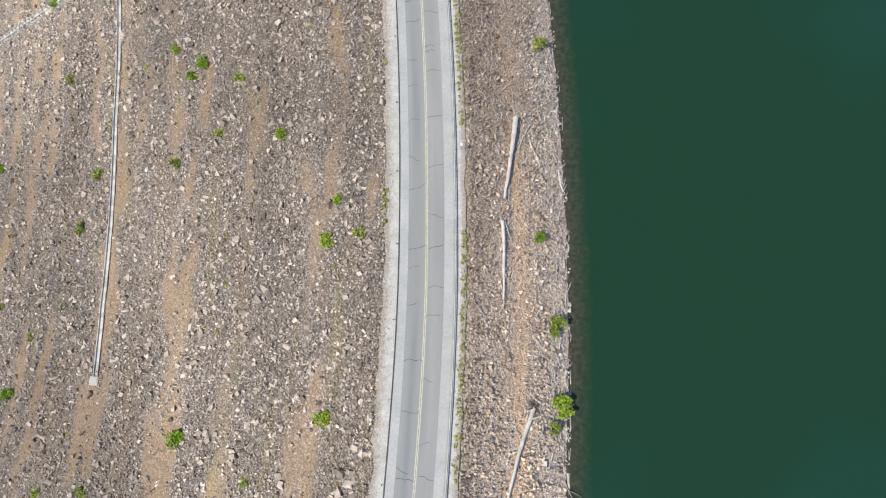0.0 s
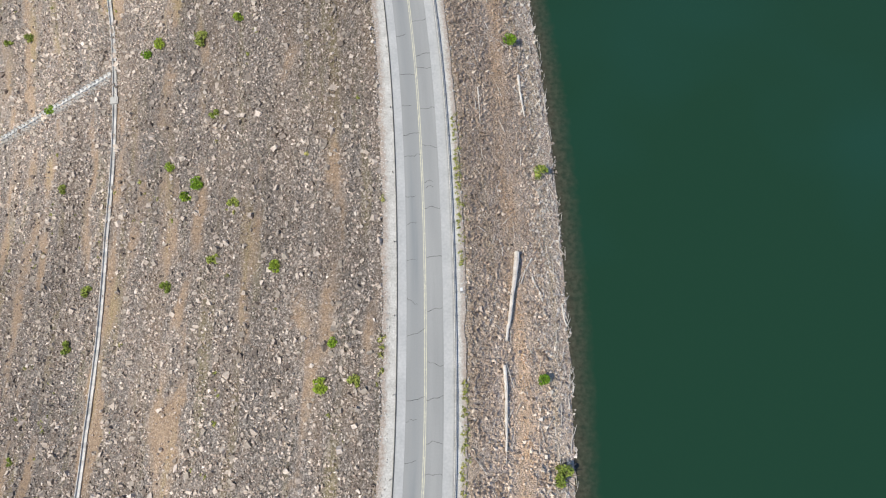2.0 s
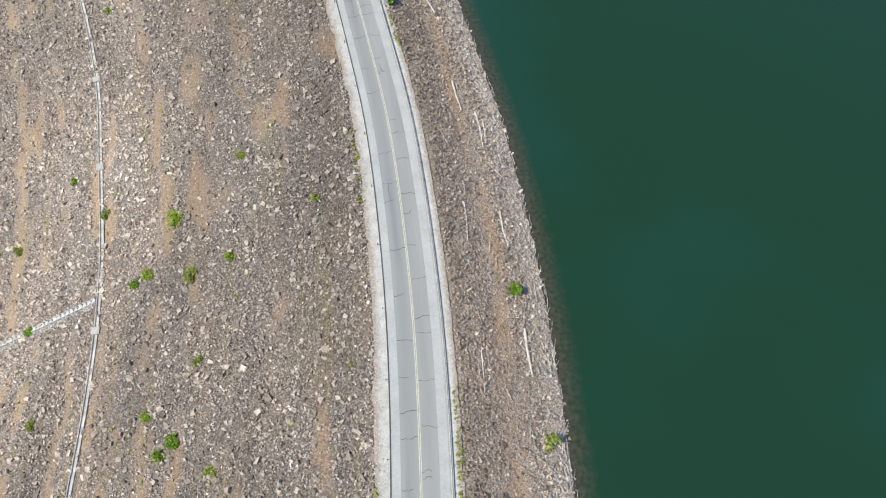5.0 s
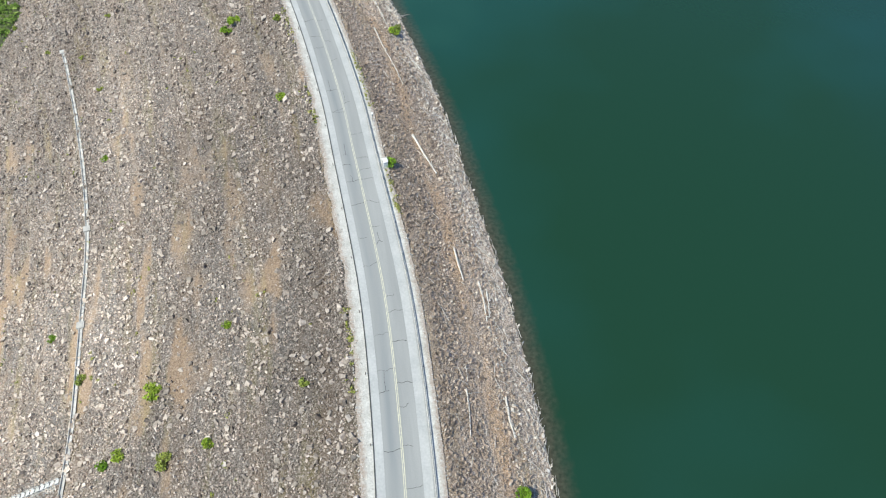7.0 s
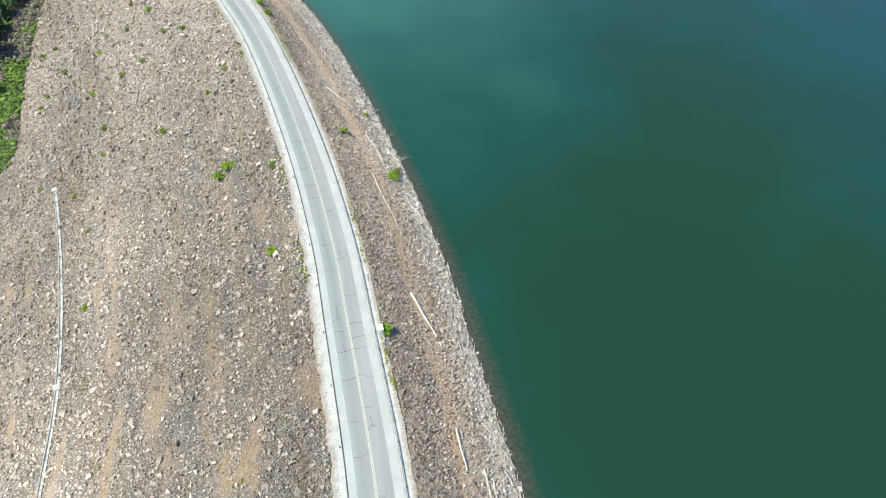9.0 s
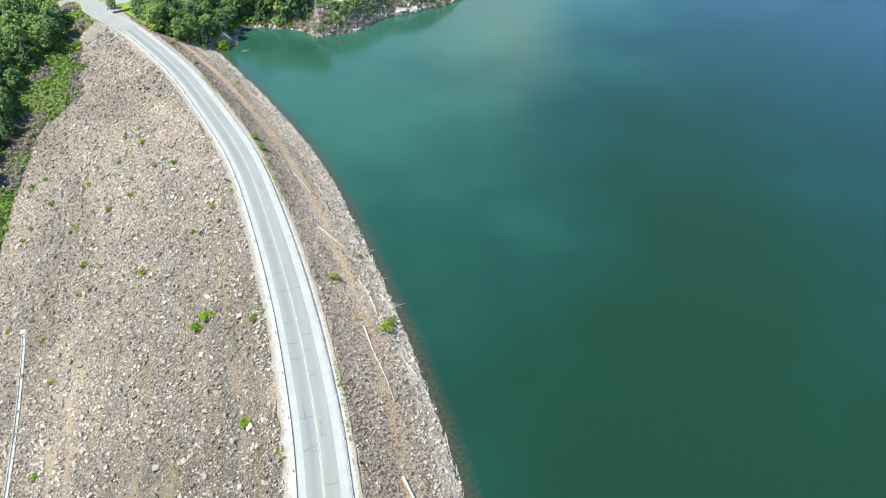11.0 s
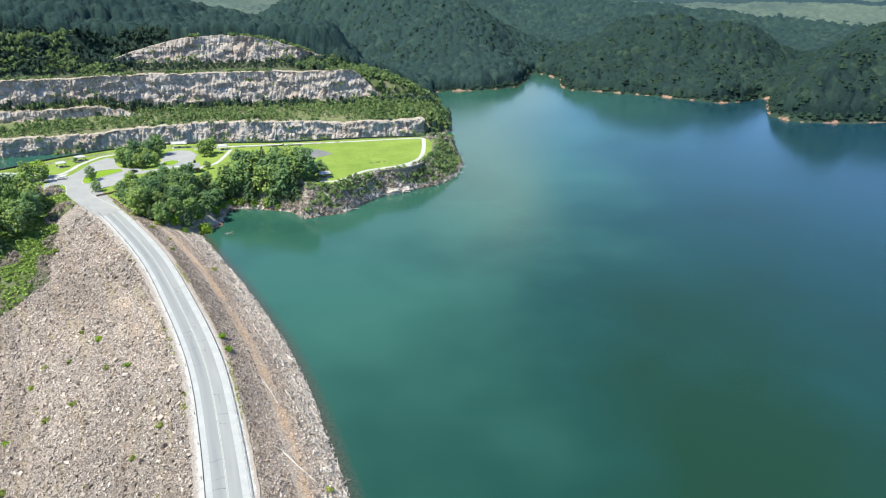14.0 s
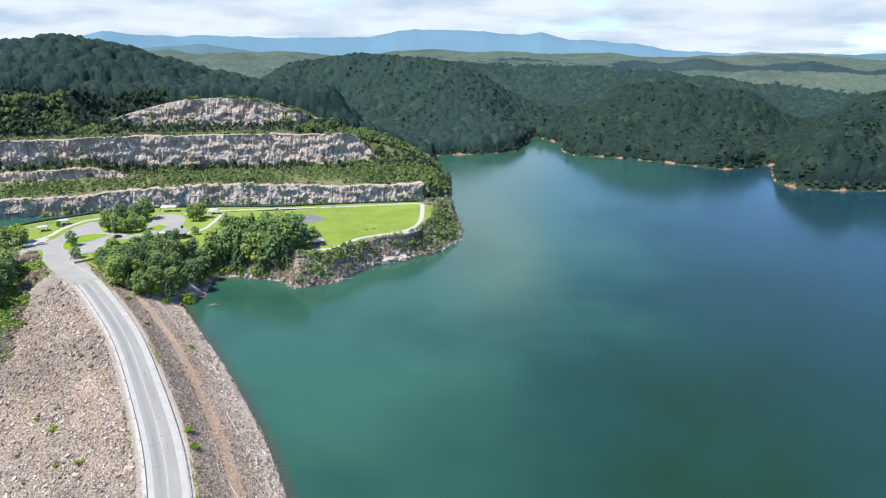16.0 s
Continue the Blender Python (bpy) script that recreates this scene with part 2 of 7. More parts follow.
def verge_build(nt, b):
    """White gravel by the gutter that thins out into brown dust among the stones."""
    v = wire(nt, "ShaderNodeSeparateXYZ", {0: wire(nt, "ShaderNodeUVMap", uv_map="crest").outputs[0]})
    gravel = ramp(nt, calc(nt, "ADD", calc(nt, "MULTIPLY", noised(nt, 0.5), 0.5), calc(nt, "MULTIPLY", noised(nt, 4.0, detail=5.0), 0.5)), [(0.35, (0.37, 0.355, 0.32)), (0.65, (0.64, 0.625, 0.58))])
    dust = ramp(nt, noised(nt, 3.0, detail=6.0, rough=0.7), [(0.32, (0.25, 0.205, 0.17)), (0.68, (0.50, 0.425, 0.36))])
    away = calc(nt, "ADD", v.outputs[1], calc(nt, "MULTIPLY", calc(nt, "SUBTRACT", noised(nt, 1.4, detail=6.0, rough=0.65), 0.5), 1.1))
    north = wire(nt, "ShaderNodeMapRange", {0: v.outputs[0], 1: 340.0, 2: 520.0, 3: 0.0, 4: 0.32}).outputs[0]
    set_col(nt, b, mixc(nt, ramp(nt, calc(nt, "ADD", away, north), [(0.5, 0.0), (0.85, 1.0)]), gravel, dust))
    bumped(nt, b, noised(nt, 4.0, detail=5.0), 0.6, 0.05)


M_VERGE = material("gravel_verge", verge_build)
M_PEBBLE = material("gravel_piece", island_build([(0, (0.36, 0.34, 0.31)), (1, (0.66, 0.63, 0.58))], 4.0, 0.2))


def line_build(nt, b):
    """Old yellow paint, worn through to grey towards the north."""
    along = wire(nt, "ShaderNodeSeparateXYZ", {0: wire(nt, "ShaderNodeUVMap", uv_map="crest").outputs[0]}).outputs[0]
    worn = noised(nt, 1.6, detail=5.0)
    col = ramp(nt, worn, [(0.35, (0.47, 0.455, 0.37)), (0.65, (0.66, 0.63, 0.46))])
    old = wire(nt, "ShaderNodeMapRange", {0: along, 1: 290.0, 2: 400.0, 3: 0.0, 4: 0.9}).outputs[0]
    set_col(nt, b, mixc(nt, old, col, ramp(nt, worn, [(0.35, (0.40, 0.40, 0.37)), (0.65, (0.52, 0.515, 0.47))])))


M_YELLOW = material("faded_yellow_paint", line_build, 0.7)
M_TAR = material("dark_crack_filler", speckled((0.05, 0.05, 0.05), (0.11, 0.11, 0.105), 0.5, 4.0), 0.7)
M_STEEL = material("galvanised_steel", speckled((0.24, 0.255, 0.25), (0.40, 0.41, 0.40), 0.5, 5.0), 0.5, 0.5)
M_STEEL.node_tree.nodes["Principled BSDF"].inputs["Metallic"].default_value = 0.5
M_POST = material("weathered_post_wood", speckled((0.10, 0.085, 0.07), (0.19, 0.16, 0.13), 1.0, 6.0), 0.85)
M_DRIFT = material("bleached_driftwood", speckled((0.46, 0.415, 0.36), (0.80, 0.755, 0.69), 0.8, 6.0, 0.5, 0.03), 0.85)
M_BARK = material("bark", speckled((0.09, 0.07, 0.05), (0.20, 0.165, 0.13), 1.5, 9.0, 0.6, 0.04), 0.9)
M_WHITE = material("white_paint", speckled((0.66, 0.67, 0.66), (0.82, 0.82, 0.80), 0.8, 5.0), 0.5)
M_DARK = material("dark_metal", speckled((0.03, 0.03, 0.032), (0.07, 0.07, 0.07), 1.0, 6.0), 0.5)
M_ROOF = material("pale_metal_roof", speckled((0.42, 0.42, 0.40), (0.58, 0.575, 0.545), 0.5, 3.0), 0.6)
M_BROWN = material("brown_timber", speckled((0.13, 0.09, 0.06), (0.24, 0.17, 0.12), 1.0, 6.0), 0.8)
M_GLASS = material("dark_glass", speckled((0.015, 0.018, 0.02), (0.03, 0.035, 0.04), 1.0, 5.0), 0.08, 0.6)
M_RUBBER = material("black_rubber", speckled((0.02, 0.02, 0.02), (0.04, 0.04, 0.04), 2.0, 9.0), 0.8)


def leaf_build(stops, scale=0.9, bump=1.0, dist=0.5, by="island", through_leaf=0.3, stand=False, skyward=0.0):
    """Foliage: a tone for each clump or plant, leafy grain, and some light let through."""
    def build(nt, b):
        if by == "island":
            r = wire(nt, "ShaderNodeNewGeometry").outputs["Random Per Island"]
        else:
            r = calc(nt, "FRACT", calc(nt, "ADD", wire(nt, "ShaderNodeObjectInfo").outputs["Random"],
                     calc(nt, "MULTIPLY", wire(nt, "ShaderNodeNewGeometry").outputs["Random Per Island"], 0.3)))
        g = noised(nt, scale, detail=6.0, rough=0.7)
        col = mixc(nt, 0.3 if stand else 0.65, ramp(nt, r, stops), ramp(nt, g, [(0.34, 0.05), (0.66, 0.95)]), "OVERLAY")
        if stand:
            col = mixc(nt, ramp(nt, noised(nt, 0.022, detail=3.0), [(0.38, 0.0), (0.62, 0.5)]), col, ramp(nt, r, [(0.0, (0.033, 0.059, 0.041)), (0.7, (0.041, 0.071, 0.041)), (1.0, (0.058, 0.090, 0.048))]))
        set_col(nt, b, col)
        bumped(nt, b, g, bump, dist)
        thin = wire(nt, "ShaderNodeBsdfTranslucent", {0: col})
        if skyward:  # normals bent up, so a crown's sides take on the light of its top
            n = wire(nt, "ShaderNodeNewGeometry").outputs["Normal"]
            n = wire(nt, "ShaderNodeMix", {0: skyward, 4: n, 5: (0.0, 0.0, 1.0)}, data_type="VECTOR").outputs[1]
            n = wire(nt, "ShaderNodeVectorMath", {0: n}, operation="NORMALIZE").outputs[0]
            nt.links.new(n, b.inputs["Normal"].links[0].from_node.inputs["Normal"])
        both = wire(nt, "ShaderNodeMixShader", {0: through_leaf, 1: b.outputs[0], 2: thin.outputs[0]})
        nt.links.new(both.outputs[0], nt.nodes["Material Output"].inputs[0])
    return build


M_FOREST = material("mixed_forest_crowns", leaf_build([(0.0, (0.032, 0.062, 0.054)), (0.5, (0.036, 0.069, 0.057)), (0.85, (0.041, 0.077, 0.060)), (1.0, (0.054, 0.092, 0.066))], 0.5, 0.4, 0.7, "island", 0.3, True, 0.74), 0.9, 0.1)


def canopy_build(stops, cast):
    """Closed woods: a tone for each crown, leafy clumps, and stands that differ."""
    def build(nt, b):
        r = wire(nt, "ShaderNodeAttribute", attribute_name="crown").outputs["Fac"]
        g = noised(nt, 0.7, detail=6.0, rough=0.75)
        col = mixc(nt, 0.45, ramp(nt, r, stops), ramp(nt, g, [(0.32, 0.08), (0.68, 0.92)]), "OVERLAY")
        col = mixc(nt, ramp(nt, noised(nt, 0.02, detail=4.0), [(0.40, 0.0), (0.62, 0.55)]), col, cast)
        set_col(nt, b, col)
        bumped(nt, b, g, 0.8, 0.9)
    return build


# Copies of one canopy: cloud shade, sun and haze are put into their tones.
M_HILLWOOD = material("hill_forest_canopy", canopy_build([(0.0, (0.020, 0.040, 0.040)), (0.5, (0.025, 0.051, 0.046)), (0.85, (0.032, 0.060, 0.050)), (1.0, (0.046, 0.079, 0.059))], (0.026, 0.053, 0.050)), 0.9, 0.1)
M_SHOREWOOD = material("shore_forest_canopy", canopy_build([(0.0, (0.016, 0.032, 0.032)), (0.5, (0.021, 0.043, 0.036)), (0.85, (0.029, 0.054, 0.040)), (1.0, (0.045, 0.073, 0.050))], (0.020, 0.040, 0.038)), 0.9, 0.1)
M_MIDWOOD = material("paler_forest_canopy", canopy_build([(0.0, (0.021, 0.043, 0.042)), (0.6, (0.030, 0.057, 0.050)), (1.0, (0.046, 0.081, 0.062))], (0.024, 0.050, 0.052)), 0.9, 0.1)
M_OAKWOOD = material("lake_shore_crowns", leaf_build([(0.0, (0.025, 0.055, 0.048)), (0.5, (0.030, 0.063, 0.048)), (0.85, (0.036, 0.073, 0.050)), (1.0, (0.052, 0.092, 0.059))], 0.5, 0.4, 0.7, "island", 0.3, True, 0.74), 0.9, 0.1)
M_YOUNGPINE = material("young_pine_crowns", leaf_build([(0.0, (0.095, 0.155, 0.070)), (0.6, (0.135, 0.205, 0.080)), (1.0, (0.20, 0.27, 0.105))], 0.6, 0.6, 0.6, "island", 0.35, False, 0.72), 0.9, 0.1)
M_SHRUB = material("young_growth", leaf_build([(0.0, (0.095, 0.155, 0.062)), (0.5, (0.155, 0.232, 0.084)), (1.0, (0.25, 0.325, 0.12))], 1.2, 0.6, 0.5, "island", 0.35, False, 0.35), 0.9, 0.1)


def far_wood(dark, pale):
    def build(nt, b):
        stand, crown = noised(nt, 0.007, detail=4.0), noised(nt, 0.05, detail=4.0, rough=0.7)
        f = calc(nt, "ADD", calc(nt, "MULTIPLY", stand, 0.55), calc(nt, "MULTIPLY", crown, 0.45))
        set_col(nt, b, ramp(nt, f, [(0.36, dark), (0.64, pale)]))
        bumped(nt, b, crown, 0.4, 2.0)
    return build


# Distance haze is mixed into these leaf colours as a pale blue-green.
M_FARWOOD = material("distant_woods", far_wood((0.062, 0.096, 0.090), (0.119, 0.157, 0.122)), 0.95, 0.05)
# Darker copy of the far woods, with cloud shade as its colour.
M_SHADERIDGE = material("pine_ridge_crowns", far_wood((0.027, 0.054, 0.066), (0.045, 0.076, 0.078)), 0.95, 0.05)
M_LEAF = material("broadleaf_foliage", leaf_build([(0.0, (0.15, 0.25, 0.135)), (0.35, (0.21, 0.33, 0.14)), (0.7, (0.29, 0.41, 0.135)), (1.0, (0.42, 0.51, 0.15))], 1.8, 0.3, 0.2, "object", 0.5, False, 0.35), 0.85, 0.15)
M_BUSH = material("bright_bush_leaves", leaf_build([(0.0, (0.15, 0.28, 0.03)), (0.6, (0.26, 0.40, 0.045)), (1.0, (0.42, 0.50, 0.08))], 2.0, 0.6, 0.15, "object"), 0.8, 0.15)
M_BRUSH = material("grey_brush_twigs", leaf_build([(0.0, (0.28, 0.235, 0.20)), (0.6, (0.46, 0.395, 0.34)), (1.0, (0.66, 0.585, 0.52))], 1.5, 0.3, 0.2, "island", 0.5), 0.9, 0.1)
M_GRASS = material("mown_lawn", speckled((0.16, 0.27, 0.022), (0.25, 0.37, 0.035), 0.035, 0.8, 0.2, 0.05), 0.9, 0.1)


def ground_build(nt, b):
    def zone(name):
        return wire(nt, "ShaderNodeAttribute", attribute_name=name).outputs["Fac"]
    n1, n2 = noised(nt, 0.06), noised(nt, 0.7, detail=6.0)
    forest = ramp(nt, n2, [(0.3, (0.026, 0.046, 0.034)), (0.7, (0.038, 0.064, 0.042))])
    scrub = ramp(nt, calc(nt, "ADD", calc(nt, "MULTIPLY", n1, 0.5), calc(nt, "MULTIPLY", n2, 0.5)), [(0.36, (0.12, 0.165, 0.06)), (0.52, (0.185, 0.20, 0.095)), (0.68, (0.35, 0.30, 0.235))])
    lawn = ramp(nt, calc(nt, "ADD", calc(nt, "MULTIPLY", n1, 0.6), calc(nt, "MULTIPLY", n2, 0.4)), [(0.35, (0.17, 0.255, 0.045)), (0.65, (0.285, 0.37, 0.075))])
    bank = ramp(nt, n2, [(0.32, (0.22, 0.19, 0.15)), (0.5, (0.34, 0.31, 0.25)), (0.68, (0.52, 0.47, 0.41))])
    col = mixc(nt, zone("scrub"), forest, scrub)
    col = mixc(nt, zone("lawn"), col, lawn)
    col = mixc(nt, zone("bank"), col, bank)
    edge = ramp(nt, calc(nt, "ADD", zone("shore"), calc(nt, "MULTIPLY", calc(nt, "SUBTRACT", n1, 0.5), 2.2)), [(0.6, 0.0), (0.8, 1.0)])
    soil = ramp(nt, n2, [(0.3, (0.22, 0.125, 0.08)), (0.7, (0.42, 0.28, 0.20))])
    set_col(nt, b, mixc(nt, edge, col, soil))
    bumped(nt, b, n2, 0.8, 0.6)


M_GROUND = material("ground_cover", ground_build, 0.95, 0.1)


def cliff_build(nt, b):
    v = wire(nt, "ShaderNodeMapping", {"Vector": place(nt), "Scale": (0.8, 0.8, 0.62)}).outputs[0]
    streak, joints = noised(nt, 0.42, v, 7.0, 0.68), wire(nt, "ShaderNodeTexVoronoi", {"Vector": v, "Scale": 0.55, "Randomness": 1.0})
    big, fine = noised(nt, 0.045), noised(nt, 1.9, detail=7.0, rough=0.65)
    col = ramp(nt, streak, [(0.28, (0.22, 0.187, 0.165)), (0.42, (0.43, 0.37, 0.33)), (0.55, (0.58, 0.505, 0.455)), (0.72, (0.78, 0.70, 0.64))])
    tone = wire(nt, "ShaderNodeSeparateColor", {0: joints.outputs["Color"]}).outputs[0]
    col = mixc(nt, 0.35, col, ramp(nt, tone, [(0.0, (0.34, 0.305, 0.275)), (1.0, (0.84, 0.78, 0.71))]))
    col = mixc(nt, ramp(nt, big, [(0.46, 0.0), (0.64, 0.55)]), col, (0.48, 0.36, 0.28))
    up = wire(nt, "ShaderNodeSeparateXYZ", {0: wire(nt, "ShaderNodeNewGeometry").outputs["True Normal"]}).outputs[2]
    col = mixc(nt, ramp(nt, up, [(0.45, 0.0), (0.75, 0.7)]), col, (0.50, 0.42, 0.32))
    set_col(nt, b, mixc(nt, 0.32, col, ramp(nt, fine, [(0.3, 0.1), (0.7, 0.92)]), "OVERLAY"))
    h = calc(nt, "ADD", calc(nt, "MULTIPLY", joints.outputs["Distance"], -0.6), calc(nt, "ADD", streak, calc(nt, "MULTIPLY", fine, 0.6)))
    bumped(nt, b, h, 1.0, 1.2)


M_CLIFF = material("quarried_rock_face", cliff_build)


def water_build(nt, b, shallow=False):
    """Dark in the south, painted brighter to the north-west for cloud light; smooth with faint ripples."""
    pos = place(nt)
    xyz = wire(nt, "ShaderNodeSeparateXYZ", {0: pos})
    cloud_light = wire(nt, "ShaderNodeMapRange", {0: calc(nt, "SUBTRACT", xyz.outputs[1], calc(nt, "MULTIPLY", xyz.outputs[0], 2.0)), 1: 100.0, 2: 400.0, 3: 0.0, 4: 0.95}).outputs[0]
    swirl = calc(nt, "MULTIPLY", calc(nt, "SUBTRACT", noised(nt, 0.011, detail=3.0), 0.5), 1.5)
    col = ramp(nt, calc(nt, "ADD", cloud_light, swirl, True), [(0.0, (0.012, 0.044, 0.021)), (0.35, (0.013, 0.056, 0.040)), (1.0, (0.036, 0.118, 0.082))])
    # bluer towards the east: the sky's reflection put into the water colour
    deep = wire(nt, "ShaderNodeMapRange", {0: calc(nt, "ADD", xyz.outputs[0], calc(nt, "MULTIPLY", swirl, 30.0)), 1: 95.0, 2: 320.0, 3: 0.0, 4: 0.78}).outputs[0]
    col = mixc(nt, deep, col, (0.011, 0.052, 0.092))
    if shallow:
        off = wire(nt, "ShaderNodeSeparateXYZ", {0: wire(nt, "ShaderNodeUVMap", uv_map="crest").outputs[0]}).outputs[1]
        off = calc(nt, "ADD", off, calc(nt, "MULTIPLY", calc(nt, "SUBTRACT", noised(nt, 0.5), 0.5), 2.5))
        bed = ramp(nt, noised(nt, 1.2, detail=5.0), [(0.35, (0.045, 0.036, 0.024)), (0.65, (0.10, 0.085, 0.058))])
        col = mixc(nt, wire(nt, "ShaderNodeMapRange", {0: off, 1: 0.0, 2: 4.2, 3: 0.85, 4: 0.0}).outputs[0], col, bed)
    set_col(nt, b, col)
    b.inputs["IOR"].default_value = 1.333
    b.inputs["Specular Tint"].default_value = (0.84, 0.94, 1.0, 1)
    rip = wire(nt, "ShaderNodeMapping", {"Vector": pos, "Scale": (1.0, 0.6, 1.0), "Rotation": (0, 0, 0.5)}).outputs[0]
    bumped(nt, b, calc(nt, "ADD", noised(nt, 0.9, rip, 3.0), noised(nt, 0.15, rip, 2.0)), 0.18, 0.12)


M_SHALLOW = material("shallow_water", lambda nt, b: water_build(nt, b, True), 0.14, 0.8)
M_WATER = material("lake_water", water_build, 0.14, 0.8)


# Haze over the far ranges is painted as blue base colour plus a glow.
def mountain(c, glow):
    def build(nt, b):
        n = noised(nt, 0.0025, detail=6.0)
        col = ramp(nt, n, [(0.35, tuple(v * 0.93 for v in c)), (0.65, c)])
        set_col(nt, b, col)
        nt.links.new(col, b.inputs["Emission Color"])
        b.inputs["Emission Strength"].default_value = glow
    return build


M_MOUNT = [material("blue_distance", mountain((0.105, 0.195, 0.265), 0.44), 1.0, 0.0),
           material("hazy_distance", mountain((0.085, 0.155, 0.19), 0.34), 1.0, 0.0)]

# ---- helpers for building ----
rng = np.random.default_rng(7)


def raw_mesh(name, verts, faces, mat, smooth=False, uv=None):
    """A mesh from arrays; all faces have the same number of corners."""
    verts, faces = np.asarray(verts, np.float32), np.asarray(faces, np.int32)
    me = bpy.data.meshes.new(name)
    me.vertices.add(len(verts))
    me.vertices.foreach_set("co", verts.ravel())
    k = faces.shape[1]
    me.loops.add(faces.size)
    me.loops.foreach_set("vertex_index", faces.ravel())
    me.polygons.add(len(faces))
    me.polygons.foreach_set("loop_start", np.arange(0, faces.size, k, dtype=np.int32))
    if uv is not None:
        layer = me.uv_layers.new(name="crest")
        layer.data.foreach_set("uv", np.asarray(uv, np.float32)[faces.ravel()].ravel())
    me.polygons.foreach_set("use_smooth", np.full(len(faces), smooth))
    me.update(calc_edges=True)
    me.materials.append(mat)
    return me


def part(name, me, parent=None, label=""):
    """Links a mesh (or a bmesh with its material) as one object under a thing."""
    ob = new(name, me)
    if parent:
        ob.parent = parent
    if label:
        ob["label"] = label
    return ob


def bm_mesh(name, bm, mat, smooth=False):
    me = bpy.data.meshes.new(name)
    bmesh.ops.recalc_face_normals(bm, faces=bm.faces[:])
    bm.to_mesh(me)
    bm.free()
    me.materials.append(mat)
    if smooth:
        me.polygons.foreach_set("use_smooth", np.full(len(me.polygons), True))
    return me


def box(bm, x, y, z, sx, sy, sz, bevel=0.0, turn=0.0):
    """A box standing with its base's middle at x, y, z."""
    m = Matrix.Translation((x, y, z + sz / 2)) @ Matrix.Rotation(turn, 4, "Z") @ Matrix.Diagonal((sx, sy, sz, 1))
    got = bmesh.ops.create_cube(bm, size=1, matrix=m)
    if bevel:
        edges = list({e for v in got["verts"] for e in v.link_edges})
        bmesh.ops.bevel(bm, geom=edges, offset=bevel, segments=1, affect="EDGES")
    return got


def tube(bm, pts, radii, sides=7):
    """A tapered tube along points."""
    rings = []
    for i, (p, r) in enumerate(zip(pts, radii)):
        a, b = Vector(pts[max(i - 1, 0)]), Vector(pts[min(i + 1, len(pts) - 1)])
        q = (b - a).to_track_quat("Z", "Y")
        rings.append([bm.verts.new(Vector(p) + q @ Vector((r * math.cos(t), r * math.sin(t), 0))) for t in np.linspace(0, 2 * math.pi, sides, endpoint=False)])
    for a, b in zip(rings, rings[1:]):
        for i in range(sides):
            bm.faces.new((a[i], a[(i + 1) % sides], b[(i + 1) % sides], b[i]))
    bm.faces.new(rings[0][::-1])
    bm.faces.new(rings[-1])


def turns(n, r=None, flat=1.0):
    """Random rotations; flat below 1 keeps pieces nearer to level."""
    r = r or rng
    q = r.normal(size=(n, 4))
    q[:, 1:3] *= flat
    q /= np.linalg.norm(q, axis=1)[:, None]
    w, x, y, z = q.T
    return np.stack([np.stack([1 - 2 * (y * y + z * z), 2 * (x * y - z * w), 2 * (x * z + y * w)], -1),
                     np.stack([2 * (x * y + z * w), 1 - 2 * (x * x + z * z), 2 * (y * z - x * w)], -1),
                     np.stack([2 * (x * z - y * w), 2 * (y * z + x * w), 1 - 2 * (x * x + y * y)], -1)], 1)


def spread(name, shapes, faces, at, rot, size, mat, smooth=False, tone=None):
    """Many pieces as one mesh: each takes one of the shapes, a turn, a size (n x 3), a place and, if given, a tone."""
    shapes = np.asarray(shapes)
    pick = rng.integers(0, len(shapes), len(at))
    v = shapes[pick] * size[:, None, :]
    v = np.einsum("nij,nkj->nki", rot, v) + at[:, None, :]
    k = shapes.shape[1]
    f = (np.asarray(faces)[None] + (np.arange(len(at)) * k)[:, None, None]).reshape(-1, np.asarray(faces).shape[1])
    me = raw_mesh(name, v.reshape(-1, 3), f, mat, smooth)
    if tone is not None:
        me.attributes.new("tone", "FLOAT", "POINT").data.foreach_set("value", np.repeat(tone, k).astype(np.float32))
    return me


CUBE_V = np.array([(x, y, z) for x in (-.5, .5) for y in (-.5, .5) for z in (-.5, .5)])
CUBE_F = [(0, 1, 3, 2), (4, 6, 7, 5), (0, 4, 5, 1), (2, 3, 7, 6), (0, 2, 6, 4), (1, 5, 7, 3)]
_r = np.random.default_rng(3)
ROCKS = [CUBE_V * (1 - 0.25 * _r.random((8, 1))) + _r.normal(0, 0.13, (8, 3)) for _ in range(40)]


CHIP_V = np.array([(.55, 0, 0), (-.55, 0, 0), (0, .55, 0), (0, -.55, 0), (0, 0, .5), (0, 0, -.5)])
CHIP_F = [(0, 2, 4), (2, 1, 4), (1, 3, 4), (3, 0, 4), (2, 0, 5), (1, 2, 5), (3, 1, 5), (0, 3, 5)]
CHIPS = [CHIP_V * (0.8 + 0.5 * _r.random((6, 1))) + _r.normal(0, 0.14, (6, 3)) for _ in range(40)]


def ico(sub):
    bm = bmesh.new()
    bmesh.ops.create_icosphere(bm, subdivisions=sub, radius=1)
    v = np.array([x.co[:] for x in bm.verts])
    f = np.array([[x.index for x in g.verts] for g in bm.faces])
    bm.free()
    return v, f


ICO1, ICO1_F = ico(1)


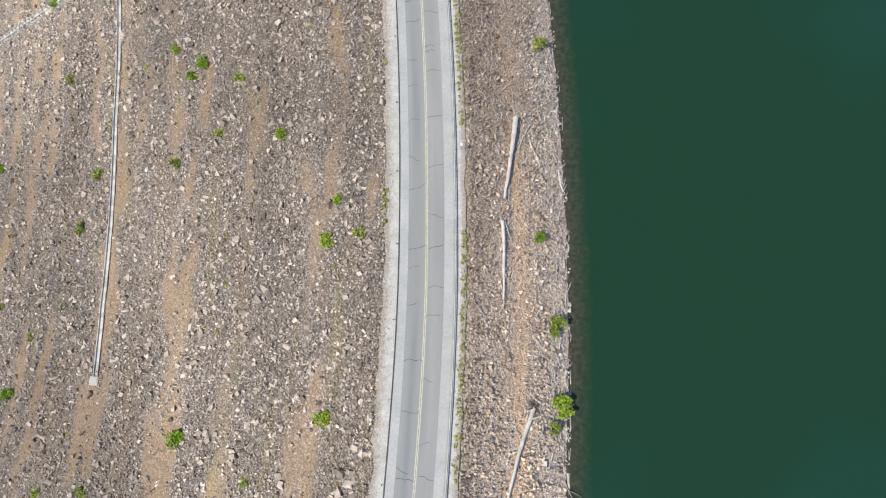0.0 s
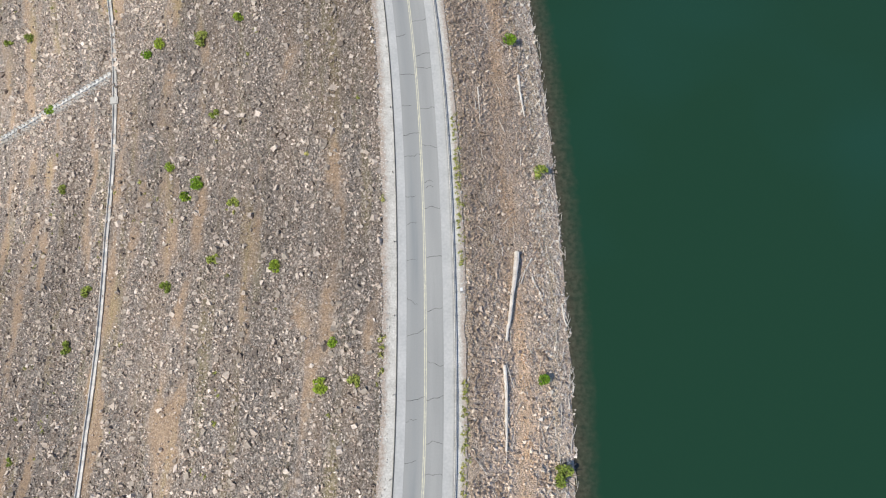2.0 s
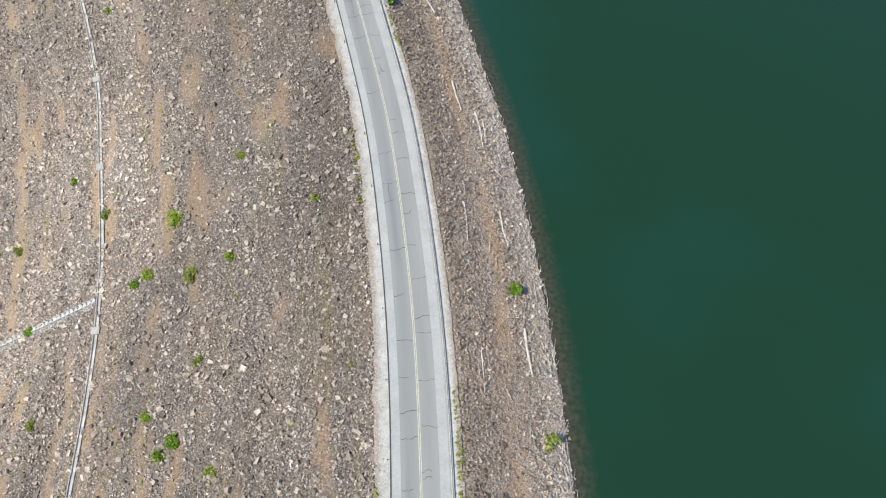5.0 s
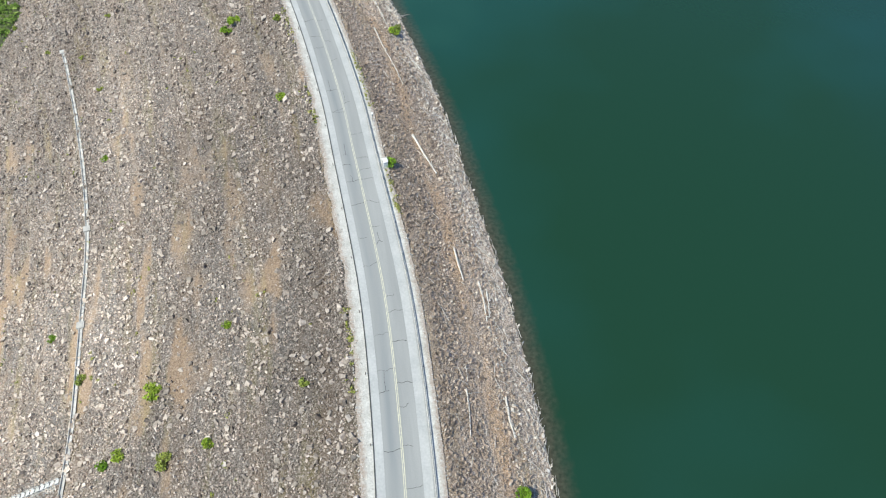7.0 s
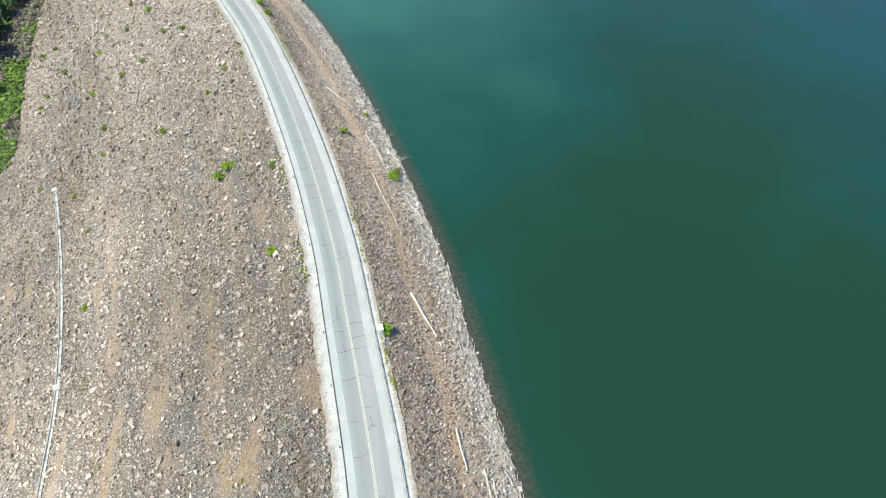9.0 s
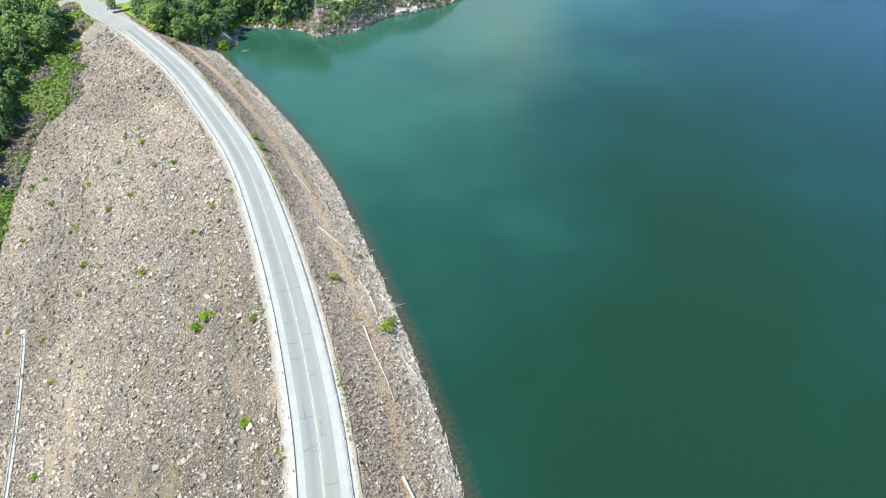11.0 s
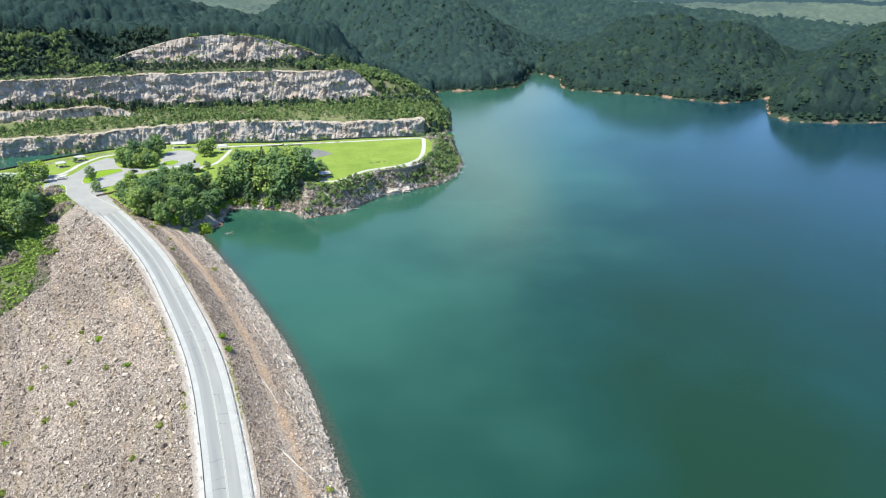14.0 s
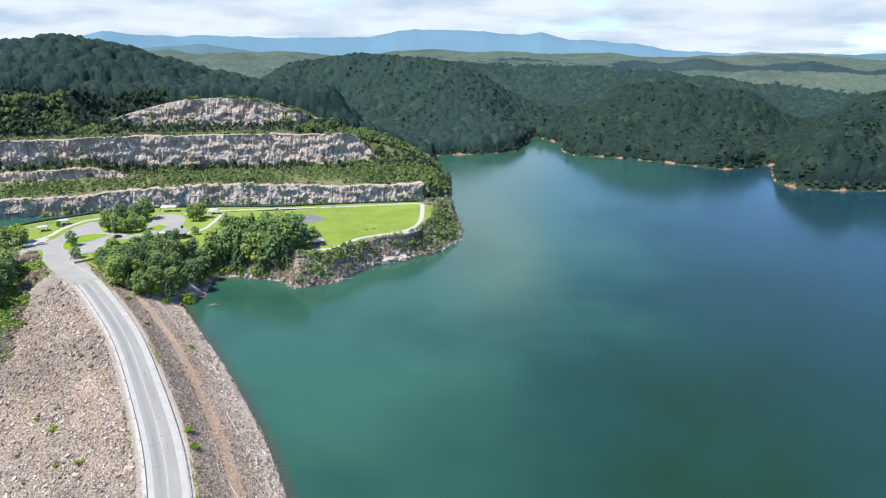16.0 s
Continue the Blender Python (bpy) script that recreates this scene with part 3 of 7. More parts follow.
def lumpy(base, n, amount, seed):
    """Uneven crowns: a sphere pushed in and out, flatter below."""
    r = np.random.default_rng(seed)
    out = []
    for _ in range(n):
        d = base / np.linalg.norm(base, axis=1)[:, None]
        c = r.normal(size=(9, 3))
        c /= np.linalg.norm(c, axis=1)[:, None]
        g = np.clip((d @ c.T - 0.62) / 0.38, 0, 1).max(axis=1)
        v = d * (0.72 + 0.42 * g + r.normal(0, amount, len(d)))[:, None]
        v[:, 2] = np.where(v[:, 2] < 0, v[:, 2] * 0.7, v[:, 2] * 1.05)
        out.append(v)
    return out


CROWN_S = lumpy(ICO1, 12, 0.10, 1)

# ---- the crest line of the dam and its slopes ----
CREST = [(-28, -160), (-14, -100), (-6, -55), (-2.7, -14), (-1.3, 12), (-1.2, 32), (-1.9, 56), (-3.5, 80), (-6.2, 102.5), (-9.7, 123.5), (-13.9, 141),
         (-18.6, 159), (-23.6, 178), (-34.3, 210), (-49.5, 248), (-64.8, 281), (-86, 317), (-108.6, 352), (-137.6, 389.6), (-160, 415.5), (-182, 441)]


def crest_line():
    p = np.array(CREST, float)
    q = np.vstack([2 * p[0] - p[1], p, 2 * p[-1] - p[-2]])
    t = np.linspace(0, 1, 24, endpoint=False)[:, None]
    out = []
    for i in range(1, len(q) - 2):
        a, b, c, d = q[i - 1:i + 3]
        out.append(0.5 * (2 * b + (c - a) * t + (2 * a - 5 * b + 4 * c - d) * t ** 2 + (3 * b - a - 3 * c + d) * t ** 3))
    out = np.vstack(out + [p[-1:]])
    s = np.r_[0, np.cumsum(np.hypot(*np.diff(out, axis=0).T))]
    ss = np.arange(0, s[-1], 1.0)
    line = np.c_[np.interp(ss, s, out[:, 0]), np.interp(ss, s, out[:, 1])]
    for _ in range(40):
        line[1:-1] = 0.25 * line[:-2] + 0.5 * line[1:-1] + 0.25 * line[2:]
    return line, ss


LINE, ALONG = crest_line()
TANG = np.gradient(LINE, axis=0)
TANG /= np.hypot(*TANG.T)[:, None]
SIDE = np.c_[TANG[:, 1], -TANG[:, 0]]


def on_crest(s, d):
    """The plan place s metres along the crest and d metres to its lake side."""
    s, d = np.asarray(s, float), np.asarray(d, float)
    x, y = (np.interp(s, ALONG, LINE[:, i]) for i in (0, 1))
    nx, ny = (np.interp(s, ALONG, SIDE[:, i]) for i in (0, 1))
    return np.stack([x + nx * d, y + ny * d], -1)


def dam_z(d, s=0.0):
    """Height of the dam's surface; the lake side grows flatter towards the park."""
    d = np.asarray(d, float)
    run = np.interp(s, [0, 390, 440, 470, 545, 575, 640], [17.6, 18.6, 19.6, 21.0, 22.0, 24.5, 25])
    return np.where(d < -6.6, 12 + 0.57 * (d + 6.6), np.where(d > 6.2, 12 - (d - 6.2) * 12 / run, 12.0))


def on_dam(s, d, up=0.0):
    p = on_crest(s, d)
    return np.concatenate([p, (dam_z(d, s) + up)[..., None]], -1)


def crest_coords(xy):
    """s and d of plan places, nearest point of the crest."""
    xy = np.asarray(xy, float)
    s, d = np.empty(len(xy)), np.empty(len(xy))
    for i in range(0, len(xy), 4000):
        c = xy[i:i + 4000]
        k = ((c[:, None, :] - LINE[None, ::2]) ** 2).sum(-1).argmin(1) * 2
        v = c - LINE[k]
        s[i:i + 4000] = ALONG[k] + (v * TANG[k]).sum(1)
        d[i:i + 4000] = (v * SIDE[k]).sum(1)
    return s, d


def wobble(p, scale, seed=0.0):
    return np.array([noise.noise(Vector((x * scale + seed, y * scale - seed, seed))) for x, y in p])


def inside_distance(xy, poly):
    """Distance to a polygon's edge, positive inside."""
    p, q = np.array(poly, float), np.roll(np.array(poly, float), -1, axis=0)
    x, y = xy[:, 0], xy[:, 1]
    best, odd = np.full(len(xy), 1e18), np.zeros(len(xy), bool)
    for a, b in zip(p, q):
        ab = b - a
        t = np.clip(((xy - a) @ ab) / (ab @ ab), 0, 1)
        best = np.minimum(best, ((xy - a - t[:, None] * ab) ** 2).sum(1))
        cross = (a[1] > y) != (b[1] > y)
        if a[1] != b[1]:
            odd ^= cross & (x < (b[0] - a[0]) * (y - a[1]) / (b[1] - a[1]) + a[0])
    return np.sqrt(best) * np.where(odd, 1, -1)


def side_of(xy, line):
    """Signed distance to a polyline: positive to its left; and the distance along it."""
    line = np.array(line, float)
    best, sign, run, at = np.full(len(xy), 1e18), np.ones(len(xy)), np.zeros(len(xy)), 0.0
    for a, b in zip(line, line[1:]):
        ab = b - a
        n = math.hypot(*ab)
        t = np.clip(((xy - a) @ ab) / (ab @ ab), 0, 1)
        v = xy - a - t[:, None] * ab
        d = (v ** 2).sum(1)
        near = d < best
        best = np.where(near, d, best)
        sign = np.where(near, np.sign(ab[0] * (xy[:, 1] - a[1]) - ab[1] * (xy[:, 0] - a[0])), sign)
        run = np.where(near, at + t * n, run)
        at += n
    return np.sqrt(best) * sign, run


def ridges(xy, line, width):
    """The height of a hill that follows a crest of x, y, z points."""
    h = np.zeros(len(xy))
    for a, b in zip(line, line[1:]):
        a, b = np.array(a, float), np.array(b, float)
        ab = (b - a)[:2]
        t = np.clip(((xy - a[:2]) @ ab) / (ab @ ab), 0, 1)
        d = np.sqrt(((xy - a[:2] - t[:, None] * ab) ** 2).sum(1))
        h = np.maximum(h, (a[2] + t * (b[2] - a[2])) * np.exp(-(d / width) ** 2))
    return h


# ---- the lie of the land ----
PARK = [(-113, 403), (-109, 415), (-105, 419), (-109, 433), (-109, 445), (-95, 444), (-77, 440), (-68, 430), (-62, 433), (-48.6, 440), (-40, 457), (-30, 472),
        (-18.5, 478), (-0.4, 492), (9.3, 512), (12.5, 541), (8, 568), (-12, 570), (-51, 563), (-87, 553), (-105, 548.5), (-134, 546.5), (-162, 543.5), (-178, 541.5), (-207, 527.5), (-221, 513.5), (-233, 502),
        (-241, 485), (-250, 473), (-266, 458), (-330, 440), (-420, 380), (-420, 300), (-260, 380), (-200, 385), (-183, 410), (-150, 385), (-125, 372)]
NORTH = [(-2000, 350), (-600, 430), (-400, 505), (-285, 549), (-226, 578), (-155, 599), (-76, 610), (-6, 627), (6, 640), (2, 700), (-8, 780), (-10, 838), (44, 852),
         (80, 876), (100, 940), (107, 985), (118, 1000), (130, 975), (140, 942), (132, 880), (139, 852), (165, 846), (212, 820), (270, 774), (300, 785), (322, 806),
         (330, 800), (312, 765), (305, 747), (289, 706), (299, 682), (334, 676), (367, 680), (430, 695), (600, 690), (900, 600), (1500, 500), (4800, 300),
         (4800, 4800), (-4800, 4800), (-4800, 350)]
WALL_LINE = [(-600, 430), (-400, 505), (-285, 549), (-226, 578), (-155, 599), (-76, 610), (-6, 627)]
CONTACT = [(-190, 180), (-166, 245), (-153, 268), (-167, 308), (-173, 350), (-156, 362), (-163, 374), (-174, 404), (-184, 416), (-210, 440)]
ABUTMENT = [(-166, 436), (-156, 424), (-148, 415), (-138, 404), (-124, 400.5), (-112, 402), (-100, 405)]
NORTH_EDGE = ([-262, -245.6, -236.4, -228.8, -217.2, -204.5, -176, -161.9, -133.5, -104.6, -87, -51, -16, 5], [455, 470, 482.4, 497, 509.4, 522, 536, 538.6, 541.3, 543.5, 548, 557.8, 563.2, 562])


def land(xy):
    """Height of the natural ground and its cover zones."""
    x, y = xy[:, 0], xy[:, 1]
    bumpy = wobble(xy, 1 / 23.0, 3.1)
    roll = wobble(xy, 1 / 170.0, 9.7)
    # north shore, hills and the quarry's benches
    sd = inside_distance(xy, NORTH)
    hill = ridges(xy, [(0, 640, 4), (-55, 665, 26), (-123, 728, 52), (-200, 820, 62), (-259, 835, 76), (-300, 830, 86), (-335, 800, 96), (-360, 770, 101), (-385, 735, 96), (-420, 700, 84), (-620, 720, 70), (-1400, 900, 60)], 150)
    hill = np.maximum(hill, ridges(xy, [(-330, 1275, 34), (-271, 1255, 58), (-214, 1246, 78), (-139, 1238, 87), (-46, 1186, 81), (7, 1137, 70), (54, 1076, 58), (80, 1034, 48), (94, 985, 30)], 140))
    hill = np.maximum(hill, ridges(xy, [(156, 975, 26), (195, 1004, 46), (245, 1000, 60), (300, 985, 64), (360, 960, 62), (440, 990, 54), (620, 960, 50), (1200, 900, 50)], 100))
    hill = np.maximum(hill, ridges(xy, [(312, 706, 42), (345, 755, 55), (391, 795, 60), (520, 800, 60), (800, 740, 56)], 86))
    hill = np.maximum(hill, ridges(xy, [(-40, -420, 40), (-70, -230, 26)], 150))
    hill = np.maximum(hill, ridges(xy, [(-190, 1680, 58), (-40, 1650, 72), (141, 1740, 74), (330, 1640, 64), (700, 1650, 56), (1300, 1600, 54)], 170))
    hill = np.maximum(hill, ridges(xy, [(640, 2340, 52), (740, 2320, 74), (815, 2298, 78), (900, 2270, 60), (1075, 2181, 76), (1220, 2150, 56)], 110))
    hill = np.maximum(hill, ridges(xy, [(-60, 2900, 66), (240, 2950, 76), (480, 2850, 66), (1500, 2700, 78), (2100, 2500, 70)], 200))
    hill = np.maximum(hill, ridges(xy, [(120, 2000, 72), (210, 1995, 77), (330, 1985, 71), (450, 1960, 58), (640, 1930, 52)], 110))
    away = np.hypot(x, y - 150)
    far = np.clip((away - 1300) / 900, 0, 1)
    hill = np.maximum(hill, far * (40 - 24 * np.clip((-150 - x) / 300, 0, 1) + 34 * wobble(xy, 1 / 420.0, 4.4) + 20 * wobble(xy, 1 / 170.0, 1.4) + np.interp(away, [2300, 3800, 4080, 4600], [0, 36, 36, 0])))
    for gully, wide in (([(322, 806), (350, 850), (430, 940), (520, 1100)], 46), ([(118, 1000), (135, 1080), (190, 1200)], 48), ([(-8, 800), (-60, 900), (-140, 1010)], 55)):
        hill = hill * (1 - 0.8 * np.exp(-(side_of(xy, gully)[0] / wide) ** 2))
    # small valleys fold the flanks and leave the crests
    fold = np.clip(1 - 3.2 * np.abs(wobble(xy, 1 / 125.0, 2.6)), 0, 1) * np.clip(1.2 - hill / 72, 0, 1) * np.clip(sd / 60, 0, 1)
    hill = hill * (1 - 0.42 * fold)
    rise = 7 * (1 - np.exp(-np.clip(sd, 0, None) / 9)) + hill * (1 - np.exp(-np.clip(sd, 0, None) / 42)) + np.clip(sd / 30, 0, 1) * (6.0 * roll + 1.6 * bumpy)
    q, run = side_of(xy, WALL_LINE)
    inq = (q > -1) & (q < 155) & (x < 30) & (sd > -1)
    dome = 45 + 22 * np.clip(1 - ((x + 190) / 92) ** 2, 0, 1)
    bench = np.interp(q, [-3, 4.5, 7.5, 60, 67.5, 70.5, 72, 104, 112, 117, 155], [-8, -4, 12, 17, 17, 41, 42, 45, 45, 46, 110])
    bench = np.where(q > 108, 45 + (dome - 45) * np.clip((q - 112) / 3, 0, 1) + 1.6 * np.clip(q - 117, 0, None), bench)
    flank = np.clip((np.abs(x + 190) - 92) / 55, 0, 1)
    bench = np.where((q > 72) & (np.abs(x + 190) > 92), np.minimum(42 + (q - 72) * 0.9, 45 + (q - 72) * 0.9 * flank + 1.6 * np.clip(q - 117, 0, None)), bench)
    bench = bench + np.where((q > 45.5) & (q < 61), 6.0 * np.clip((-232 - x) / 26, 0, 1), 0) + np.where((q > 3) & (q < 58), 1.4 * bumpy, 0)
    z_north = np.where(inq, np.minimum(np.maximum(rise, bench.clip(None, 68) * np.clip((-45 - x) / 60, 0, 1)), bench), rise)
    z_north = np.where(sd > 0, z_north, np.maximum(-30, sd * 0.5))
    # the park's point of land
    pd = inside_distance(xy, PARK)
    north_side = y > np.interp(x, *NORTH_EDGE) - 6
    width = np.where(north_side, 4.0, np.interp(x, [-130, -105, -70, -45, -22, -10, 5], [15, 15, 13, 7, 6.5, 14, 20]))
    t = np.clip(pd / width, 0, 1)
    z_park = np.where(pd > 0, 12 * (t * 0.35 + 0.65 * t * t * (3 - 2 * t)) + np.where(t < 1, 0.9 * bumpy * t, 0), np.maximum(-30, pd * 0.6))
    # the valley side that meets the dam's dry slope
    s, d = crest_coords(xy)
    c, _ = side_of(xy, CONTACT)
    dz = np.where(d < -6.6, 12 + 0.57 * (d + 6.6), 12)
    z_val = np.where(c > 0, np.minimum(dz + 0.62 * c + 0.8 * bumpy, 11.6), dz + 1.2 * c - 1.5)
    z_val = np.where((d < -5) & (y < 470) & (y > -300) & (x < 0), np.maximum(z_val, -90), -90)
    z = np.maximum(np.maximum(z_north, z_park), np.where(z_val > -90, z_val, -90))
    low = (d < -5) & (y < 445) & (pd < 0)
    z = np.where(low, np.maximum(z_val, np.where(pd > -2, z_park, -90)), z)
    z = np.maximum(z, np.where(low, -90, -30))
    # under the dam itself the ground keeps below its surface
    cover = (s > -20) & (s < 650) & (d > -6.6) & (d < 40)
    z = np.where(cover & (s < 628), np.minimum(z, dam_z(d, s) - np.interp(s, [560, 628], [4.0, 0.6])), z)
    # the park's bank lies over the end of the lake slope
    over, _ = side_of(xy, ABUTMENT)
    lap = cover & (s < 628) & (d > 5) & (over > 0) & (pd > 0) & (x > -165) & (x < -95) & (y > 392) & (y < 470)
    z = np.where(lap, np.maximum(z, np.minimum(z_park, dam_z(d, s) - 0.3 + 0.95 * over + 0.5 * bumpy)), z)
    z = np.where((np.abs(d) < 9.0) & (s >= 628) & (s < 654), np.minimum(z, 11.7), z)
    brim = (s > 628) & (s < 660) & (d < -4) & (d > -18)
    z = np.where(brim, np.maximum(z, np.minimum(11.93, 11.93 - 0.42 * (-d - 8.5))), z)
    # land behind and around, out of the lake
    back = np.clip((np.hypot(x - 100, y - 150) - 900) / 500, 0, 1) * np.clip((350 - y) / 300, 0, 1)
    z = np.maximum(z, np.where(y < -165, hill - 12, -90))
    z = np.maximum(z, np.where(back > 0, back * (45 + 25 * roll) - 5, -90))
    lawn = ((pd > width * 0.95) & (y > 405)).astype(float)
    bank = ((pd > -1) & (pd <= width * 0.95) & (d > -5)).astype(float)
    scrub = np.clip(np.where(brim, 1.0, 0) + np.where(inq & (q > 1), np.interp(q, [0, 66, 74, 106, 114], [1.0, 1.0, 0.45, 0.4, 0.0]), 0) * np.where((q > 74) & (np.abs(x + 190) > 80), 0.0, 1.0) + np.where((c > 0) & (d < -5) & (c < 60) & (pd < 5), 0.75, 0), 0, 1)
    shore = np.clip((1.3 - z) / 1.0, 0, 1) * np.where(low | (y < 380), 0.0, 1.0)
    return z, lawn, bank, scrub, shore, sd, q, pd, s, d, c


def steps(*runs):
    return np.unique(np.concatenate([np.arange(a, b, st) for a, b, st in runs] + [[runs[-1][1]]]))


gx = steps((-4900, -1500, 120), (-1500, -600, 45), (-600, -340, 12), (-340, 40, 3.0), (40, 520, 9), (520, 1500, 30), (1500, 4900, 90))
gy = steps((-4900, -400, 180), (-400, 200, 40), (200, 350, 5), (350, 735, 3.0), (735, 1100, 9), (1100, 1900, 22), (1900, 3200, 45), (3200, 4900, 90))
GX, GY = np.meshgrid(gx, gy)
flat = np.c_[GX.ravel(), GY.ravel()]
gz, z_lawn, z_bank, z_scrub, z_shore, *_rest = land(flat)
idx = np.arange(len(flat)).reshape(GX.shape)
quads = np.stack([idx[:-1, :-1], idx[:-1, 1:], idx[1:, 1:], idx[1:, :-1]], -1).reshape(-1, 4)
me = raw_mesh("ground", np.c_[flat, gz], quads, M_GROUND, True)
for zone, val in (("lawn", z_lawn), ("bank", z_bank), ("scrub", z_scrub), ("shore", z_shore)):
    a = me.attributes.new(zone, "FLOAT", "POINT")
    a.data.foreach_set("value", val.astype(np.float32))
ground = tagged(part("ground", me), "rolling wooded ground with lawn, scrub and red shore", "ground", kind="structure")


def ground_z(xy):
    """Height of the sheet between its grid points."""
    xy = np.atleast_2d(np.asarray(xy, float))
    Z = gz.reshape(GX.shape)
    i = np.clip(np.searchsorted(gx, xy[:, 0]) - 1, 0, len(gx) - 2)
    j = np.clip(np.searchsorted(gy, xy[:, 1]) - 1, 0, len(gy) - 2)
    u, v = (xy[:, 0] - gx[i]) / (gx[i + 1] - gx[i]), (xy[:, 1] - gy[j]) / (gy[j + 1] - gy[j])
    return Z[j, i] * (1 - u) * (1 - v) + Z[j, i + 1] * u * (1 - v) + Z[j + 1, i] * (1 - u) * v + Z[j + 1, i + 1] * u * v


# ---- lake ----
bm = bmesh.new()
rim = [(4900, -4900), (4900, 4900), (-4900, 4900), (-4900, 440), (-420, 415), (-320, 428), (-215, 434), (-190, 432)]
rim += [tuple(on_crest(v, 9.0)) for v in range(600, -1, -20)] + [(-30, -260), (-200, -900), (-300, -4900)]
bm.faces.new([bm.verts.new((x, y, 0)) for x, y in rim])
bmesh.ops.triangulate(bm, faces=bm.faces[:])
lake = part("water", bm_mesh("water", bm, M_WATER))
tagged(lake, "deep green lake water with faint ripples", "water", kind="structure")

# ---- the dam ----


def strip(name, s0, s1, ds, ds_cols, z_of, mat, rough=0.0, thick=0.0):
    """A band along the crest between offsets, as a grid with crest coordinates for its material."""
    ss = np.arange(s0, s1 + 1e-6, ds)
    dd = np.asarray(ds_cols, float)
    S2, D2 = np.meshgrid(ss, dd, indexing="ij")
    p = on_crest(S2, D2)
    z = z_of(D2, S2)
    if rough:
        z = z + rough * np.array([noise.noise(Vector((a * 0.35, b * 0.35, 2.0))) + 0.6 * noise.noise(Vector((a * 1.1, b * 1.1, 5.0))) for a, b in p.reshape(-1, 2)]).reshape(z.shape)
    n = np.arange(S2.size).reshape(S2.shape)
    f = np.stack([n[:-1, :-1], n[:-1, 1:], n[1:, 1:], n[1:, :-1]], -1).reshape(-1, 4)
    v = np.concatenate([p, z[..., None]], -1).reshape(-1, 3)
    uv = np.stack([S2, D2], -1).reshape(-1, 2)
    if thick:
        rim = np.concatenate([n[:, 0], n[-1, 1:], n[::-1, -1][1:], n[0, ::-1][1:-1]])
        k = len(v)
        v = np.vstack([v, v[rim] - (0, 0, thick)])
        uv = np.vstack([uv, uv[rim]])
        r2 = np.roll(np.arange(len(rim)), -1)
        f = np.vstack([f, np.stack([rim, k + np.arange(len(rim)), k + r2, rim[r2]], -1)])
    return raw_mesh(name, v, f, mat, rough > 0, uv)


ss = np.arange(100, 600, 2.0)
edge = 6.2 + np.interp(ss, [0, 390, 440, 470, 545, 575, 640], [17.6, 18.6, 19.6, 21.0, 22.0, 24.5, 25])
offs = np.array([-1.5, 0, 1, 2, 3, 4.5, 6.5])
v = np.stack([np.c_[on_crest(ss, edge + o), np.full(len(ss), 0.006)] for o in offs], 1)
n = np.arange(len(ss) * len(offs)).reshape(len(ss), len(offs))
shoal = part("shallows", raw_mesh("shallows", v.reshape(-1, 3), np.stack([n[:-1, :-1], n[:-1, 1:], n[1:, 1:], n[1:, :-1]], -1).reshape(-1, 4), M_SHALLOW, True,
             np.stack([np.repeat(ss, len(offs)), np.tile(offs, len(ss))], -1)))
tagged(shoal, "brown shallow water over the stony bed by the dam", "water", kind="structure")


def sandiness(s, d):
    """Where sand and earth lie bare between the stones, in streaks along the dam."""
    streak = []
    for a, e in zip(s, d):
        e2 = e + 1.6 * noise.noise(Vector((a * 0.09, e * 0.13, 6.1))) + 0.7 * noise.noise(Vector((a * 0.4, e * 0.4, 2.1)))
        a2 = a + 9.0 * noise.noise(Vector((a * 0.05, e * 0.35, 8.2)))
        streak.append(noise.noise(Vector((a2 * 0.013, e2 * 0.21, 0.7))) + 0.75 * noise.noise(Vector((a2 * 0.08, e2 * 0.3, 3.7))))
    streak = np.array(streak)
    return streak * np.interp(s, [340, 450], [1.0, 0.3])


def stone_tone(s, d):
    """The rock was tipped in loads: dark grey stone below the crest road, paler and sandier lower down the dry side."""
    d, s = np.asarray(d, float), np.asarray(s, float)
    n = np.array([noise.noise(Vector((a * 0.018, e * 0.05, 5.3))) + 0.6 * noise.noise(Vector((a * 0.05, e * 0.15, 1.7))) for a, e in zip(s, d)])
    dark = np.interp(s, [185, 215, 320, 365], [0.0, 1.0, 1.0, 0.15])
    dry = 1 - dark * np.interp(d, [-50, -36, -26, -10, -7], [0.0, 0.08, 0.20, 0.24, 0.1])
    dry = dry * (1 + np.interp(d, [-75, -45], [1.0, 0.0]) * np.interp(s, [215, 270, 330, 380], [-0.10, 0.16, 0.20, 0.0]))
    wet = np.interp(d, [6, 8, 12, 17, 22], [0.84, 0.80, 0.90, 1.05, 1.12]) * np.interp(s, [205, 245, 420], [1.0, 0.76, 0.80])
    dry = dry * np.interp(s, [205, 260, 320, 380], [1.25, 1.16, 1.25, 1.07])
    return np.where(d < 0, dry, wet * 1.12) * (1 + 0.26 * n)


dam = tagged(new("dam"), "curved rockfill dam with rubble slopes and a crest road", "dam", kind="structure")
dry = np.unique(np.r_[np.arange(-150, -6.6, 1.5), -6.6, -6.2, -5.0])
wet = np.r_[4.5, 5.6, 6.2, np.arange(7, 40, 1.1)]
dry_me = strip("dry_slope", 0, 651, 1.6, dry, lambda d, s: dam_z(d, s) - 0.06 - 0.3 * (d > -6.9), M_DAM, 0.30)
S2, D2 = np.meshgrid(np.arange(0, 651 + 1e-6, 1.6), dry, indexing="ij")
sand = dry_me.attributes.new("sand", "FLOAT", "POINT")
bare = sandiness(S2.ravel(), D2.ravel())
sand.data.foreach_set("value", bare.astype(np.float32))
